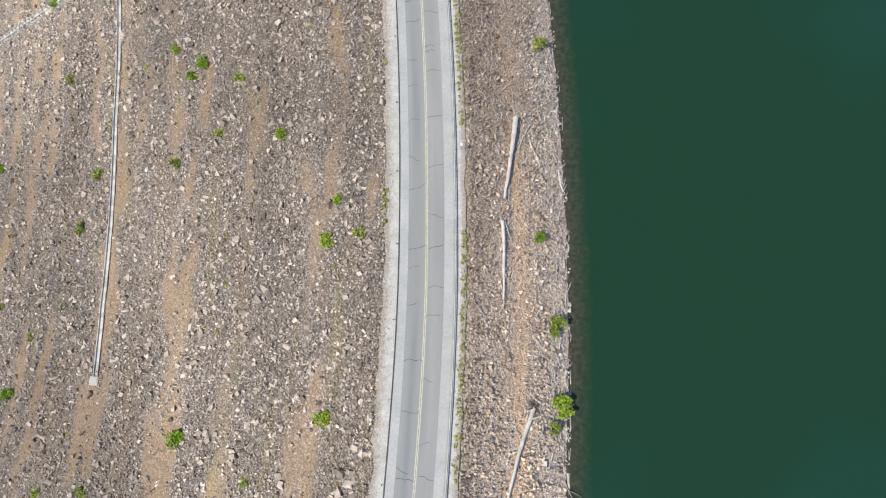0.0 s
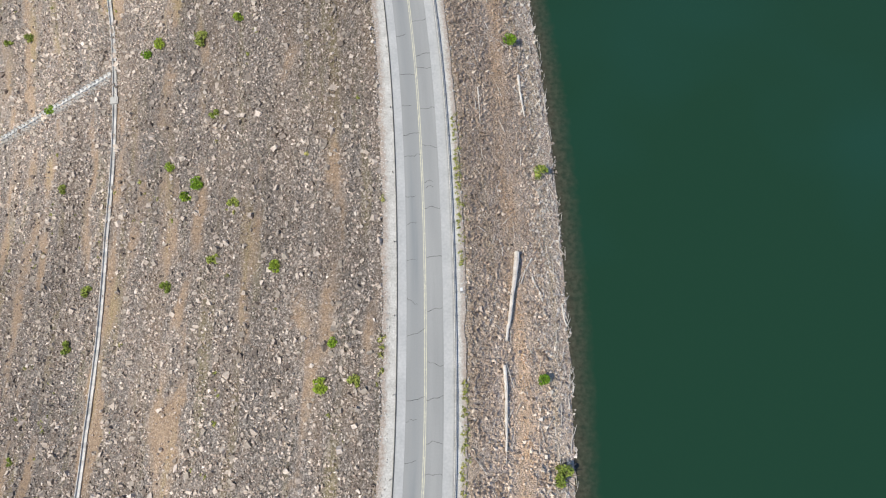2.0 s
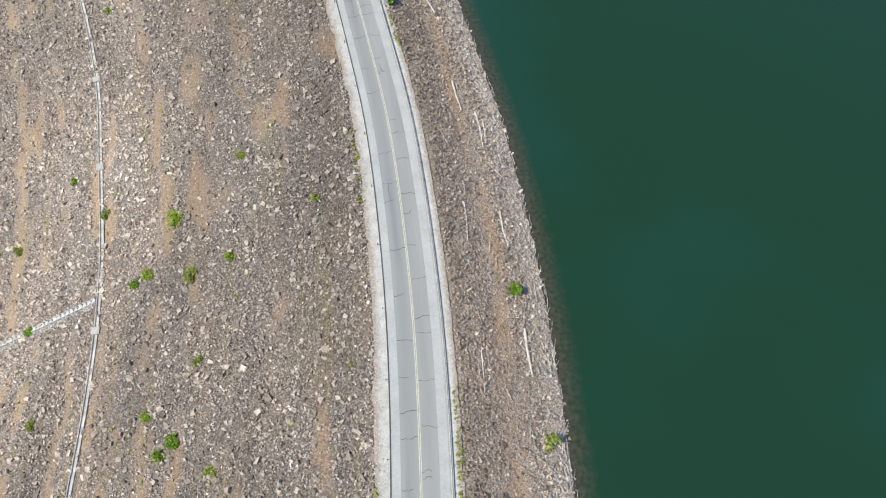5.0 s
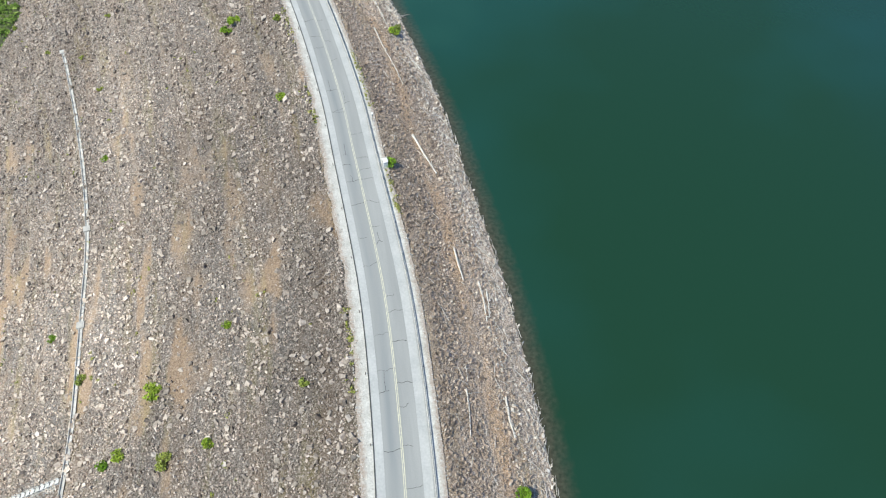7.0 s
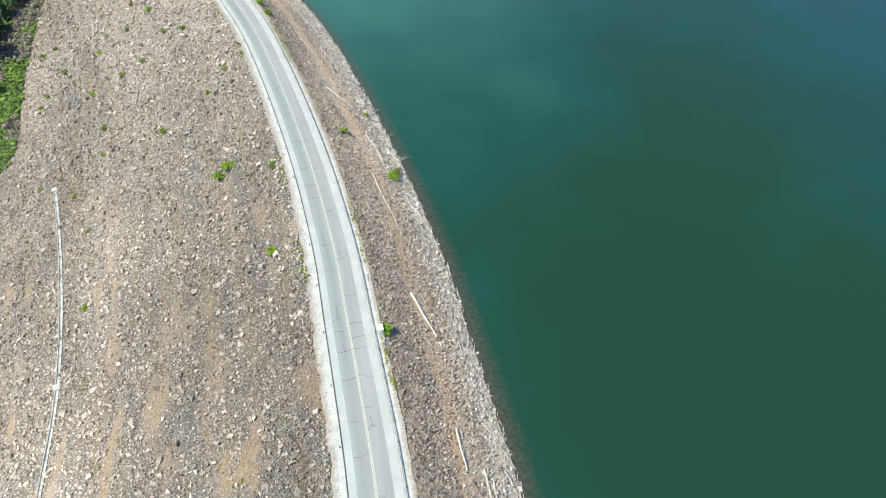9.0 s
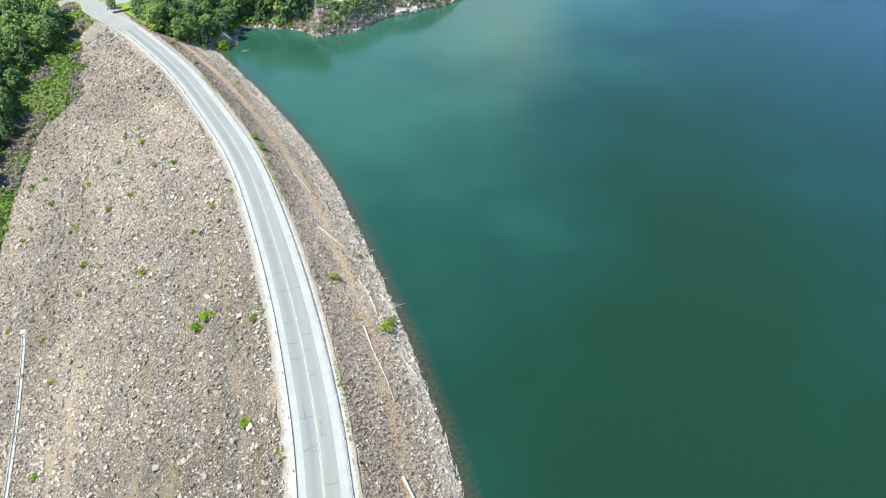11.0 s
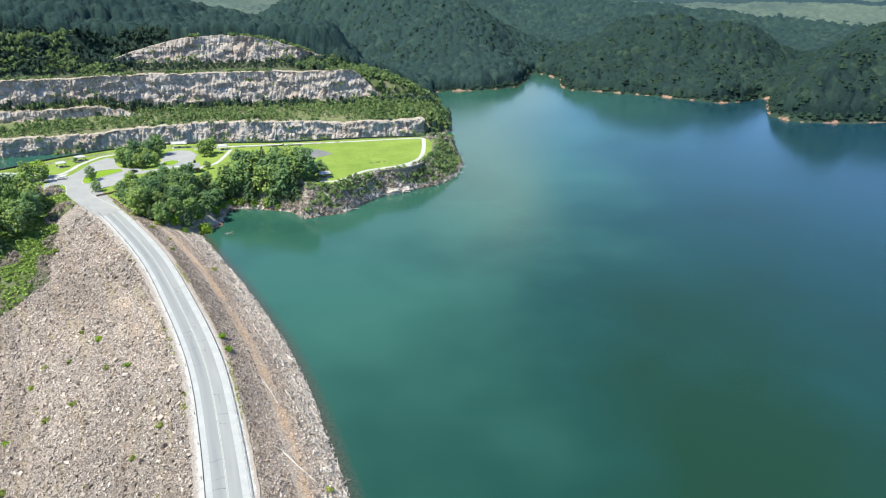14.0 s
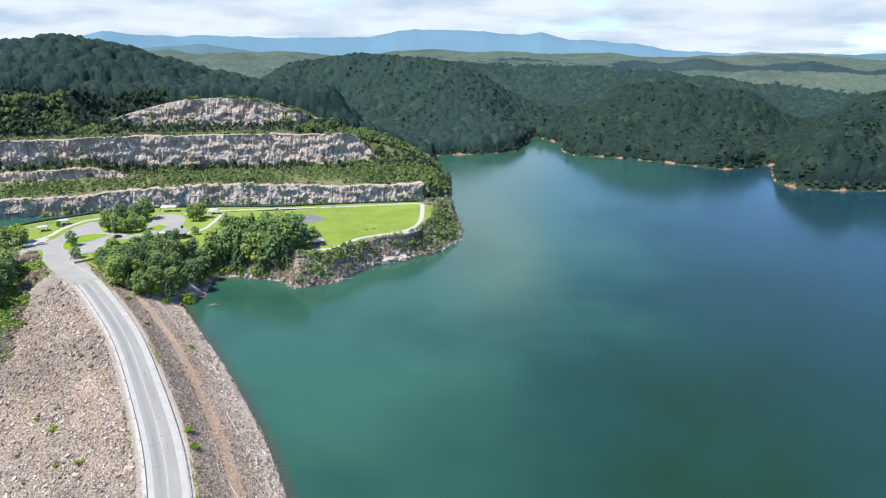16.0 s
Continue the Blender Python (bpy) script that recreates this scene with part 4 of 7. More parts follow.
# Ground under the stones is darkened in tone for shade in the gaps.
dry_me.attributes.new("tone", "FLOAT", "POINT").data.foreach_set("value", stone_tone(S2.ravel(), D2.ravel()).astype(np.float32) * np.interp(S2.ravel(), [340, 440], [0.66, 0.92]).astype(np.float32) * (1 + 0.32 * np.clip(3 * bare - 0.2, 0, 1)).astype(np.float32))
part("dry_slope", dry_me, dam, "grey-brown rubble slope with sandy bands")
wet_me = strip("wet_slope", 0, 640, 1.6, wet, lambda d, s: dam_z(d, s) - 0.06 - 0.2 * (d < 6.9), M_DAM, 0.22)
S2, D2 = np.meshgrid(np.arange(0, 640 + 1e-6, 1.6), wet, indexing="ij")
# Tone raised by half to brighten a slope turned from the sun.
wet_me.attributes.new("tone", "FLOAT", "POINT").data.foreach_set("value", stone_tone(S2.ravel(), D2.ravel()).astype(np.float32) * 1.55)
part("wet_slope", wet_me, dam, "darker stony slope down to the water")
part("crest_core", strip("crest_core", 0, 651, 4, [-6, 0, 6], lambda d, s: d * 0 + 11.86, M_LOT, 0, 2.0), dam)


def rock_field(n, s0, s1, d0, d1, lo, hi, seed, keep=None, power=2.6):
    r = np.random.default_rng(seed)
    s, d = r.uniform(s0, s1, n), r.uniform(d0, d1, n)
    if keep is not None:
        m = keep(s, d, r)
        s, d = s[m], d[m]
    n = len(s)
    c, _ = side_of(on_crest(s, d), CONTACT)
    s, d = s[c < 0.5], d[c < 0.5]
    n = len(s)
    size = (lo + (hi - lo) * r.random(n) ** power) * np.interp(s, [300, 430], [1.0, 1.08 if d0 < 0 or d1 > 21 else 0.84])
    shape = size[:, None] * r.uniform(0.6, 1.25, (n, 3)) * (1, 1, 0.85)
    at = on_dam(s, d, 0.0)
    at[:, 2] += size * 0.26
    return at, shape, s, d


def band_keep(s, d, r):
    """Fewer rocks on the sandy bands."""
    return r.random(len(s)) < np.clip(0.92 - 1.7 * sandiness(s, d), 0.14, 1.0)


def orange_keep(s, d, r):
    """Few stones on the strip of bare orange earth."""
    return r.random(len(s)) < np.where(np.abs(d - np.where(s > 400, 14.6, 15.0)) < 1.5, np.where(s > 380, 0.08, 0.3), 1.0)


def shore_keep(s, d, r):
    return (dam_z(d, s) < 4.2) & (dam_z(d, s) > -0.25)


at, shape, s_, d_ = rock_field(34000, 112, 615, -112, -6.8, 0.30, 1.06, 11, band_keep, 3.0)
tagged(part("rubble", spread("rubble", ROCKS, CUBE_F, at, turns(len(at)), shape, M_ROCK, tone=stone_tone(s_, d_)), dam), kind="stuff")
at, shape, s_, d_ = rock_field(118000, 116, 600, -104, -6.6, 0.20, 0.56, 14, band_keep, 1.5)
tagged(part("chippings", spread("chippings", CHIPS, CHIP_F, at, turns(len(at)), shape * (1.25, 0.8, 1.1), M_CHIP, tone=stone_tone(s_, d_)), dam), kind="stuff")
at, shape, s_, d_ = rock_field(62000, 112, 640, 6.6, 20.5, 0.14, 0.66, 12, orange_keep, 2.3)
grey = s_ > 400 + 90 * np.random.default_rng(18).normal(0, 0.5, len(s_))
for m, mat, label in ((~grey, M_RIPRAP, "brown stones of the lake slope"), (grey, M_RIPRAP_GREY, "greyer stones of the lake slope")):
    tagged(part("riprap", spread("riprap", CHIPS, CHIP_F, at[m], turns(int(m.sum())), shape[m], mat, tone=stone_tone(s_[m], d_[m])), dam, label), kind="stuff")
at, shape, *_ = rock_field(5200, 112, 640, 17.5, 29, 0.22, 0.68, 15, shore_keep, 2.0)
tagged(part("bank_rubble", spread("bank_rubble", ROCKS, CUBE_F, at, turns(len(at)), shape, M_SHORE_ROCK), dam, "piled pale rocks along the waterline"), kind="stuff")
at, shape, *_ = rock_field(14000, 112, 640, 18.5, 28, 0.16, 0.62, 13, shore_keep, 2.2)
tagged(part("shore_rock", spread("shore_rock", CHIPS, CHIP_F, at, turns(len(at)), shape, M_SHORE_ROCK), dam, "bleached rocks along the waterline"), kind="stuff")

# ---- crest road ----
road = tagged(new("road"), "worn two-lane asphalt road with concrete gutters", "road", kind="structure")
part("carriageway", strip("carriageway", 0, 606, 2, [-2.87, -1.4, 0, 1.4, 2.75], lambda d, s: 12.05 - 0.015 * np.abs(d), M_ASPHALT, 0, 0.2), road)
part("gutter", strip("gutter", 0, 606, 2, [-4.25, -2.88], lambda d, s: d * 0 + 12.0, M_GUTTER, 0, 0.2), road, "pale concrete gutter")
part("gutter", strip("gutter", 0, 606, 2, [2.76, 4.2], lambda d, s: d * 0 + 12.0, M_GUTTER, 0, 0.2), road, "pale concrete gutter")
part("kerb", strip("kerb", 0, 606, 2, [-4.42, -4.26], lambda d, s: d * 0 + 12.12, M_TAR, 0, 0.3), road, "dark low kerb")
part("kerb", strip("kerb", 0, 606, 2, [4.21, 4.31], lambda d, s: d * 0 + 12.12, M_CONCRETE, 0, 0.3), road, "pale concrete kerb")
part("centre_line", strip("centre_line", 0, 606, 2, [-0.19, -0.06], lambda d, s: d * 0 + 12.056, M_YELLOW), road, "faded yellow line")
part("centre_line", strip("centre_line", 0, 606, 2, [0.06, 0.19], lambda d, s: d * 0 + 12.056, M_YELLOW), road, "faded yellow line")



def ragged(name, s0, s1, inner, outer, amp, z, mat, seed, wider=1.0):
    """A gravel verge with an uneven outer edge."""
    ss = np.arange(s0, s1, 0.45)
    r = np.random.default_rng(seed)
    edge = np.interp(ss, [0, 520, 555, 700], [outer, outer, outer * wider, outer * wider]) + np.sign(outer) * amp * (np.array([noise.noise(Vector((a * 0.25, seed, 0))) + 0.7 * noise.noise(Vector((a * 0.05, seed, 4))) for a in ss]) + r.normal(0, 0.09, len(ss)))
    cols = np.array([0.0, 0.3, 0.55, 0.8, 1.0])
    off = inner + (edge - inner)[:, None] * cols
    hgt = np.where(np.abs(off) < 6.2, z, dam_z(off) + 0.05)
    hgt[:, -1] = np.minimum(hgt[:, -1], dam_z(edge) + 0.03)
    S3 = np.repeat(ss[:, None], len(cols), 1)
    v = np.concatenate([on_crest(S3, off), hgt[..., None]], -1).reshape(-1, 3)
    n = np.arange(len(v)).reshape(-1, len(cols))
    f = np.stack([n[:-1, :-1], n[:-1, 1:], n[1:, 1:], n[1:, :-1]], -1).reshape(-1, 4)
    return raw_mesh(name, v, f, mat, True, np.stack([S3, np.broadcast_to(cols, S3.shape)], -1).reshape(-1, 2))


part("verge", ragged("verge", 0, 626, -4.3, -6.6, 0.55, 12.03, M_VERGE, 5, 1.2), road, "white gravel verge with ragged edge")
part("verge", ragged("verge", 0, 606, 4.30, 6.2, 0.35, 12.03, M_VERGE, 6), road, "pale gravel verge")


for side, d0, d1, n, sd_ in (("verge_chips", -6.9, -5.3, 7000, 16), ("verge_chips", 5.4, 6.6, 4000, 17)):
    at, shape, *_ = rock_field(n, 112, 620, d0, d1, 0.08, 0.3, sd_, None, 1.5)
    tagged(part(side, spread(side, CHIPS, CHIP_F, at, turns(len(at)), shape, M_PEBBLE), road, "pale stone chips along the verge"), kind="stuff")


def crack(bm, pts, width):
    pts = np.array(pts)
    t = np.gradient(pts, axis=0)
    nrm = np.c_[-t[:, 1], t[:, 0]] / np.hypot(*t.T)[:, None]
    a, b = [[bm.verts.new((*on_crest(*(p + k * width * q)), 12.053 - 0.015 * abs(p[1]) + 0.005)) for p, q in zip(pts, nrm)] for k in (-.5, .5)]
    for i in range(len(pts) - 1):
        bm.faces.new((a[i], a[i + 1], b[i + 1], b[i]))


r = np.random.default_rng(21)
s = 118.0
while s < 600:
    for lo, hi in ((-2.8, -0.1), (0.15, 2.7)):
        if r.random() < (0.82 if s < 370 else 0.4):
            bm = bmesh.new()
            s1 = s + r.uniform(-2.5, 2.5)
            cut = lo + (hi - lo) * (r.random() if r.random() < 0.35 else (0 if lo > 0 else 1))
            span = np.linspace(lo, hi if r.random() < 0.7 else lo + (hi - lo) * 0.6, 9)
            path = np.c_[s1 + np.cumsum(r.normal(0, 0.13, 9)), span]
            crack(bm, path, r.uniform(0.05, 0.09))
            if r.random() < 0.14:
                k = r.integers(3, 7)
                m = np.linspace(0, r.uniform(1.5, 4) * r.choice([-1, 1]), 7)
                crack(bm, np.c_[path[k, 0] + m, path[k, 1] + np.cumsum(r.normal(0, 0.06, 7))], 0.06)
            part("crack", bm_mesh("crack", bm, M_TAR), road)
    s += r.uniform(3.6, 7.0)


# guard rail on the lake side
rail = tagged(new("guard_rail"), "galvanised steel guard rail on short posts beside the road", "guard rail")


def rail_beam(name, d, z, s0, s1):
    prof = [(-0.03, 0.0), (0.05, 0.05), (0.0, 0.12), (0.05, 0.20), (-0.03, 0.28), (-0.06, 0.28), (0.0, 0.14), (-0.06, 0.0)]
    ss = np.arange(s0, s1, 2.0)
    v = np.stack([np.c_[on_crest(ss, np.full(len(ss), d + a)), np.full(len(ss), z + b)] for a, b in prof], 1)
    n = np.arange(v.shape[0] * v.shape[1]).reshape(v.shape[:2])
    f = np.vstack([np.stack([n[:-1, i], n[:-1, (i + 1) % len(prof)], n[1:, (i + 1) % len(prof)], n[1:, i]], -1) for i in range(len(prof))])
    return raw_mesh(name, v.reshape(-1, 3), f, M_STEEL, True)


part("rail", rail_beam("rail", 4.58, 12.45, 100, 610), rail, "wavy steel beam")
bm = bmesh.new()
box(bm, 0, 0, -0.4, 0.1, 0.13, 1.06, 0.01)
post_me = bm_mesh("post", bm, M_STEEL)
for s in np.arange(101, 609, 3.8):
    p = on_crest(s, 4.75)
    k = int(min(s, len(TANG) - 1))
    ob = part("post", post_me, rail)
    ob.matrix_basis = pose(p[0], p[1], 12.0, 0, 0, math.degrees(math.atan2(TANG[k, 1], TANG[k, 0])))

# short marker stakes on the dry side
bm = bmesh.new()
box(bm, 0, 0, 0, 0.12, 0.12, 0.75, 0.02)
stake = tagged(part("marker_stake", bm_mesh("marker_stake", bm, M_POST)), "short dark wooden stake by the gutter", "marker stake", "stakes along the road")
stake.matrix_basis = pose(*on_crest(140, -4.75), 12.0)
for s in np.arange(152, 600, 12.0):
    copy_thing(stake, pose(*on_crest(s, -4.75), 12.0))


def frame_at(s, d, up=0.0, turn=0.0):
    """A pose on the dam with x along the crest, standing upright."""
    k = int(min(max(s, 0), len(TANG) - 1))
    p = on_crest(s, d)
    return pose(p[0], p[1], float(dam_z(d, s)) + up, 0, 0, math.degrees(math.atan2(TANG[k, 1], TANG[k, 0])) + turn)


# white cabinet and the two instrument posts on the verge
def cabinet():
    top = tagged(new("utility_cabinet"), "white metal utility cabinet on a concrete pad", "utility cabinet")
    bm = bmesh.new()
    box(bm, 0, 0, -0.3, 1.7, 1.3, 0.42, 0.03)
    part("pad", bm_mesh("pad", bm, M_CONCRETE), top)
    bm = bmesh.new()
    box(bm, 0, 0, 0.12, 1.25, 0.9, 1.35, 0.04)
    part("body", bm_mesh("body", bm, M_WHITE), top)
    bm = bmesh.new()
    box(bm, 0, 0, 1.47, 1.4, 1.05, 0.08, 0.02)
    part("lid", bm_mesh("lid", bm, M_WHITE), top)
    bm = bmesh.new()
    box(bm, 0, 0.462, 0.25, 1.0, 0.03, 1.05, 0.01)
    door = part("door", bm_mesh("door", bm, M_WHITE), top)
    bm = bmesh.new()
    box(bm, 0.38, 0.49, 0.75, 0.05, 0.04, 0.2, 0.01)
    part("handle", bm_mesh("handle", bm, M_DARK), door, "dark handle")
    return top


cabinet().matrix_basis = frame_at(317.6, 5.75, 0.05)


def gauge_post():
    top = tagged(new("instrument_post"), "thin steel post with a small grey box on top", "instrument post", "instrument posts")
    bm = bmesh.new()
    tube(bm, [(0, 0, -0.3), (0, 0, 2.2)], [0.06, 0.05], 8)
    part("pole", bm_mesh("pole", bm, M_STEEL), top)
    bm = bmesh.new()
    box(bm, 0, 0, 2.2, 0.5, 0.4, 0.35, 0.03)
    part("meter_box", bm_mesh("meter_box", bm, M_WHITE), top)
    return top


gp = gauge_post()
gp.matrix_basis = frame_at(203.5, 5.55, 0.0)
copy_thing(gp, frame_at(331.0, 5.5, 0.0))

# ---- concrete drain along the dry slope ----
DRAIN = [(164.4, -65.7), (181, -66.8), (201, -67.2), (228, -68.4), (265.8, -68.0), (317.2, -68.4), (350, -68.7), (400, -71.0), (441, -72.9)]
drain = tagged(new("drain_channel"), "long raised concrete drain channel across the rubble slope", "drain channel")


def trough(name, length, wide, high, mat):
    """One open-topped length of channel, lip to lip along x."""
    bm = bmesh.new()
    t = 0.13
    prof = [(-wide / 2, -0.3), (-wide / 2, high), (-wide / 2 + t, high), (-wide / 2 + t, high * 0.45), (wide / 2 - t, high * 0.45), (wide / 2 - t, high), (wide / 2, high), (wide / 2, -0.3)]
    a = [bm.verts.new((-length / 2, y, z)) for y, z in prof]
    b = [bm.verts.new((length / 2, y, z)) for y, z in prof]
    for i in range(len(prof)):
        j = (i + 1) % len(prof)
        bm.faces.new((a[i], a[j], b[j], b[i]))
    bm.faces.new(a[::-1])
    bm.faces.new(b)
    return bm_mesh(name, bm, mat)


M_DRAIN = material("drain_concrete", object_build([(0.0, (0.42, 0.41, 0.385)), (1.0, (0.64, 0.62, 0.58))], 2.0, 0.25, 0.2, 0.02), 0.85)
seg_me = trough("channel_length", 1.24, 0.95, 0.55, M_DRAIN)
ds_, dd_ = np.array(DRAIN).T
for s in np.arange(165.0, 440.5, 1.29):
    a, b = (on_dam(v, np.interp(v, ds_, dd_)) for v in (s - 0.6, s + 0.6))
    mid, way = (a + b) / 2, b - a
    ob = part("channel_length", seg_me, drain)
    ob.matrix_basis = pose(*mid, 0, -math.degrees(math.asin(way[2] / np.linalg.norm(way))), math.degrees(math.atan2(way[1], way[0]))) @ pose(0, 0, 0, 0.4 * rng.normal())
bm = bmesh.new()
box(bm, 0, 0, -1.2, 1.75, 1.75, 2.0, 0.05)
box(bm, 0, 0, 0.72, 1.2, 1.2, 0.14, 0.02)
sump_me = bm_mesh("catch_basin", bm, M_PALE)
for s in (164.0, 265.8, 317.2, 350.0, 441.5):
    ob = part("catch_basin", sump_me, drain, "square concrete basin")
    ob.matrix_basis = frame_at(s, float(np.interp(s, ds_, dd_)), 0.0)
chute = tagged(new("chute"), "concrete chute running straight down the rubble slope", "drain chute")
M_CHUTE = material("grey_chute_concrete", object_build([(0.0, (0.46, 0.455, 0.435)), (1.0, (0.64, 0.63, 0.60))], 2.0, 0.3, 0.3, 0.03), 0.9)
chute_me = trough("chute_length", 1.1, 1.15, 0.5, M_CHUTE)
for d in np.arange(-69.6, -124, -1.3):
    a, b = on_dam(274.6, d + 0.6), on_dam(274.8, d - 0.6)
    mid, way = (a + b) / 2, b - a
    ob = part("chute_length", chute_me, chute)
    ob.matrix_basis = pose(*mid, 0, -math.degrees(math.asin(way[2] / np.linalg.norm(way))), math.degrees(math.atan2(way[1], way[0]))) @ pose(0, 0, 0.12)
r = np.random.default_rng(64)
cd = r.uniform(-123, -70, 3200)
cs = 274.7 + np.where(r.random(3200) < 0.8, -0.7 - np.abs(r.normal(0, 0.9, 3200)), 0.7 + np.abs(r.normal(0, 0.4, 3200)))
tagged(part("bedding_gravel", spread("bedding_gravel", CHIPS, CHIP_F, on_dam(cs, cd, 0.12), turns(3200, r), r.uniform(0.12, 0.34, (3200, 1)) * r.uniform(0.7, 1.2, (3200, 3)), M_PEBBLE), chute, "pale grey gravel along the chute"), kind="stuff")

# ---- quarry faces ----


def offset_line(line, q, step, x0, x1):
    """Points along a polyline, moved q metres to its left, between two x places; with their left normals."""
    line = np.array(line, float)
    run = np.r_[0, np.cumsum(np.hypot(*np.diff(line, axis=0).T))]
    ss = np.arange(0, run[-1], 1.0)
    p = np.c_[np.interp(ss, run, line[:, 0]), np.interp(ss, run, line[:, 1])]
    for _ in range(150):
        p[1:-1] = 0.25 * p[:-2] + 0.5 * p[1:-1] + 0.25 * p[2:]
    t = np.gradient(p, axis=0)
    t /= np.hypot(*t.T)[:, None]
    n = np.c_[-t[:, 1], t[:, 0]]
    p = p + n * q
    m = (p[:, 0] > x0) & (p[:, 0] < x1)
    run = np.r_[0, np.cumsum(np.hypot(*np.diff(p[m], axis=0).T))]
    ss = np.arange(0, run[-1], step)
    return np.c_[np.interp(ss, run, p[m][:, 0]), np.interp(ss, run, p[m][:, 1])], np.c_[np.interp(ss, run, n[m][:, 0]), np.interp(ss, run, n[m][:, 1])]


def cliff(name, q, x0, x1, base, top, lean, seed, label, line=WALL_LINE):
    """A blasted rock face: fluted, blocky and uneven at its top."""
    p, n = offset_line(line, q, 0.6, x0, x1)
    zb = np.array([base(x) for x in p[:, 0]])
    zt = np.array([top(x) for x in p[:, 0]])
    rows = 24
    vs = []
    for k in range(rows + 1):
        f = k / rows
        z = zb + (zt - zb) * f
        d = []
        for (x, y), zz in zip(p, z):
            big = noise.noise(Vector((x * 0.045, y * 0.045, zz * 0.03 + seed)))
            flute = abs(noise.noise(Vector((x * 0.36, y * 0.36, zz * 0.08 + seed * 2))))
            block = noise.noise(Vector((x * 0.6, y * 0.6, zz * 0.22 + seed)))
            rib = abs(noise.noise(Vector((x * 0.95, y * 0.95, zz * 0.07 + seed))))
            ledge = math.floor((zz + 3 * big + 1.5 * block) / 4.2)
            d.append(1.9 * big + 0.5 * flute + 0.2 * rib + 1.0 * block + 0.8 * noise.cell(Vector((ledge * 3.1, math.floor(x / 9 + big), seed))) + 1.5 * noise.noise(Vector((x * 0.13, y * 0.13, zz * 0.24 + seed * 3))) + 0.5 * noise.cell(Vector((x * 0.2 + 0.4 * big, y * 0.2, zz * 0.17 + seed))) + 0.4 * noise.cell(Vector((x * 0.5 + 0.3 * block, y * 0.5, zz * 0.35 + seed))))
        d = np.array(d)
        zz = z + np.array([0.7 * noise.noise(Vector((x * 0.12, y * 0.12, seed * 3))) + min(1.3, 0.07 * (h - l)) * noise.noise(Vector((x * 0.04, y * 0.04, seed * 5))) + 0.5 * noise.cell(Vector((x * 0.22, y * 0.22, seed))) for (x, y), l, h in zip(p, zb, zt)]) * f
        vs.append(np.c_[p + n * (lean * f * (zt - zb) - d)[:, None], zz])
    back = vs[-1].copy()
    back[:, :2] += n * 7.0
    back[:, 2] += 0.2
    vs.append(back)
    v = np.stack(vs, 1)
    i = np.arange(v.shape[0] * v.shape[1]).reshape(v.shape[:2])
    f = np.stack([i[:-1, :-1], i[1:, :-1], i[1:, 1:], i[:-1, 1:]], -1).reshape(-1, 4)
    return tagged(part(name, raw_mesh(name, v.reshape(-1, 3), f, M_CLIFF)), label, "rock face", kind="structure")


TIP_LINE = WALL_LINE[:-1] + [(-9, 626), (2, 633), (5, 648), (3, 675), (0, 690)]
cliff("quarry_wall_low", 0.6, -480, -14, lambda x: -1.5, lambda x: 12.2 + 1.5 * math.sin(x * 0.03), 0.12, 1.3, "low grey quarried rock face above the inlet", TIP_LINE)
cliff("quarry_wall_middle", 61.5, -520, -54, lambda x: 15.5, lambda x: 17 + 24.5 * min(1, max(0.1, (-54 - x) / 22)) ** 0.6, 0.14, 5.1, "tall pale grey quarried rock face with streaks")
cliff("quarry_wall_high", 105.5, -282, -99, lambda x: 43.5, lambda x: 45 + 21.5 * max(0.03, 1 - ((x + 190) / 92) ** 2), 0.22, 8.7, "upper quarried rock face below the wooded top")
cliff("quarry_wall_step", 42.5, -430, -226, lambda x: 13.0, lambda x: 15.5 + 7.0 * min(1, max(0.0, (-232 - x) / 24)), 0.15, 3.3, "short weathered rock step among scrub")

# ---- woods ----


def sprig_shapes(count, blades, seed):
    """Low plants: a dome of loose leaf blades."""
    r = np.random.default_rng(seed)
    out = []
    for _ in range(count):
        d = r.normal(size=(blades, 3))
        d[:, 2] = np.abs(d[:, 2])
        d /= np.linalg.norm(d, axis=1)[:, None]
        u = np.cross(d + r.normal(0, 0.35, (blades, 3)), r.normal(size=(blades, 3)))
        u /= np.linalg.norm(u, axis=1)[:, None]
        w = np.cross(d, u)
        at = d * r.uniform(0.35, 0.95, (blades, 1))
        k = r.uniform(0.3, 0.55, (blades, 1))
        out.append(np.stack([at + u * k, at - u * k * 0.6 + w * k * 0.8, at - u * k * 0.6 - w * k * 0.8], 1).reshape(-1, 3))
    return out


BOUGHS, BOUGH_F = sprig_shapes(24, 18, 92), [(3 * i, 3 * i + 1, 3 * i + 2) for i in range(18)]


def dome_shapes(count, rings, around, seed):
    """Round tree tops: an uneven dome with lobes, open below."""
    r = np.random.default_rng(seed)
    out = []
    for _ in range(count):
        v = [(0, 0, r.uniform(0.85, 1.1))]
        for tilt in rings:
            turn = r.uniform(0, 6.28)
            for k in range(around):
                a, reach = turn + k * 2 * math.pi / around + r.normal(0, 0.16), r.uniform(0.74, 1.18)
                v.append((reach * math.sin(tilt) * math.cos(a), reach * math.sin(tilt) * math.sin(a), reach * math.cos(tilt) - 0.05))
        out.append(np.array(v))
    f = [(0, 1 + k, 1 + (k + 1) % around) for k in range(around)]
    for i in range(len(rings) - 1):
        a, b = 1 + i * around, 1 + (i + 1) * around
        for k in range(around):
            f += [(a + k, b + k, b + (k + 1) % around), (a + k, b + (k + 1) % around, a + (k + 1) % around)]
    return out, f


DOMES, DOME_F = dome_shapes(30, (0.7, 1.5), 6, 93)
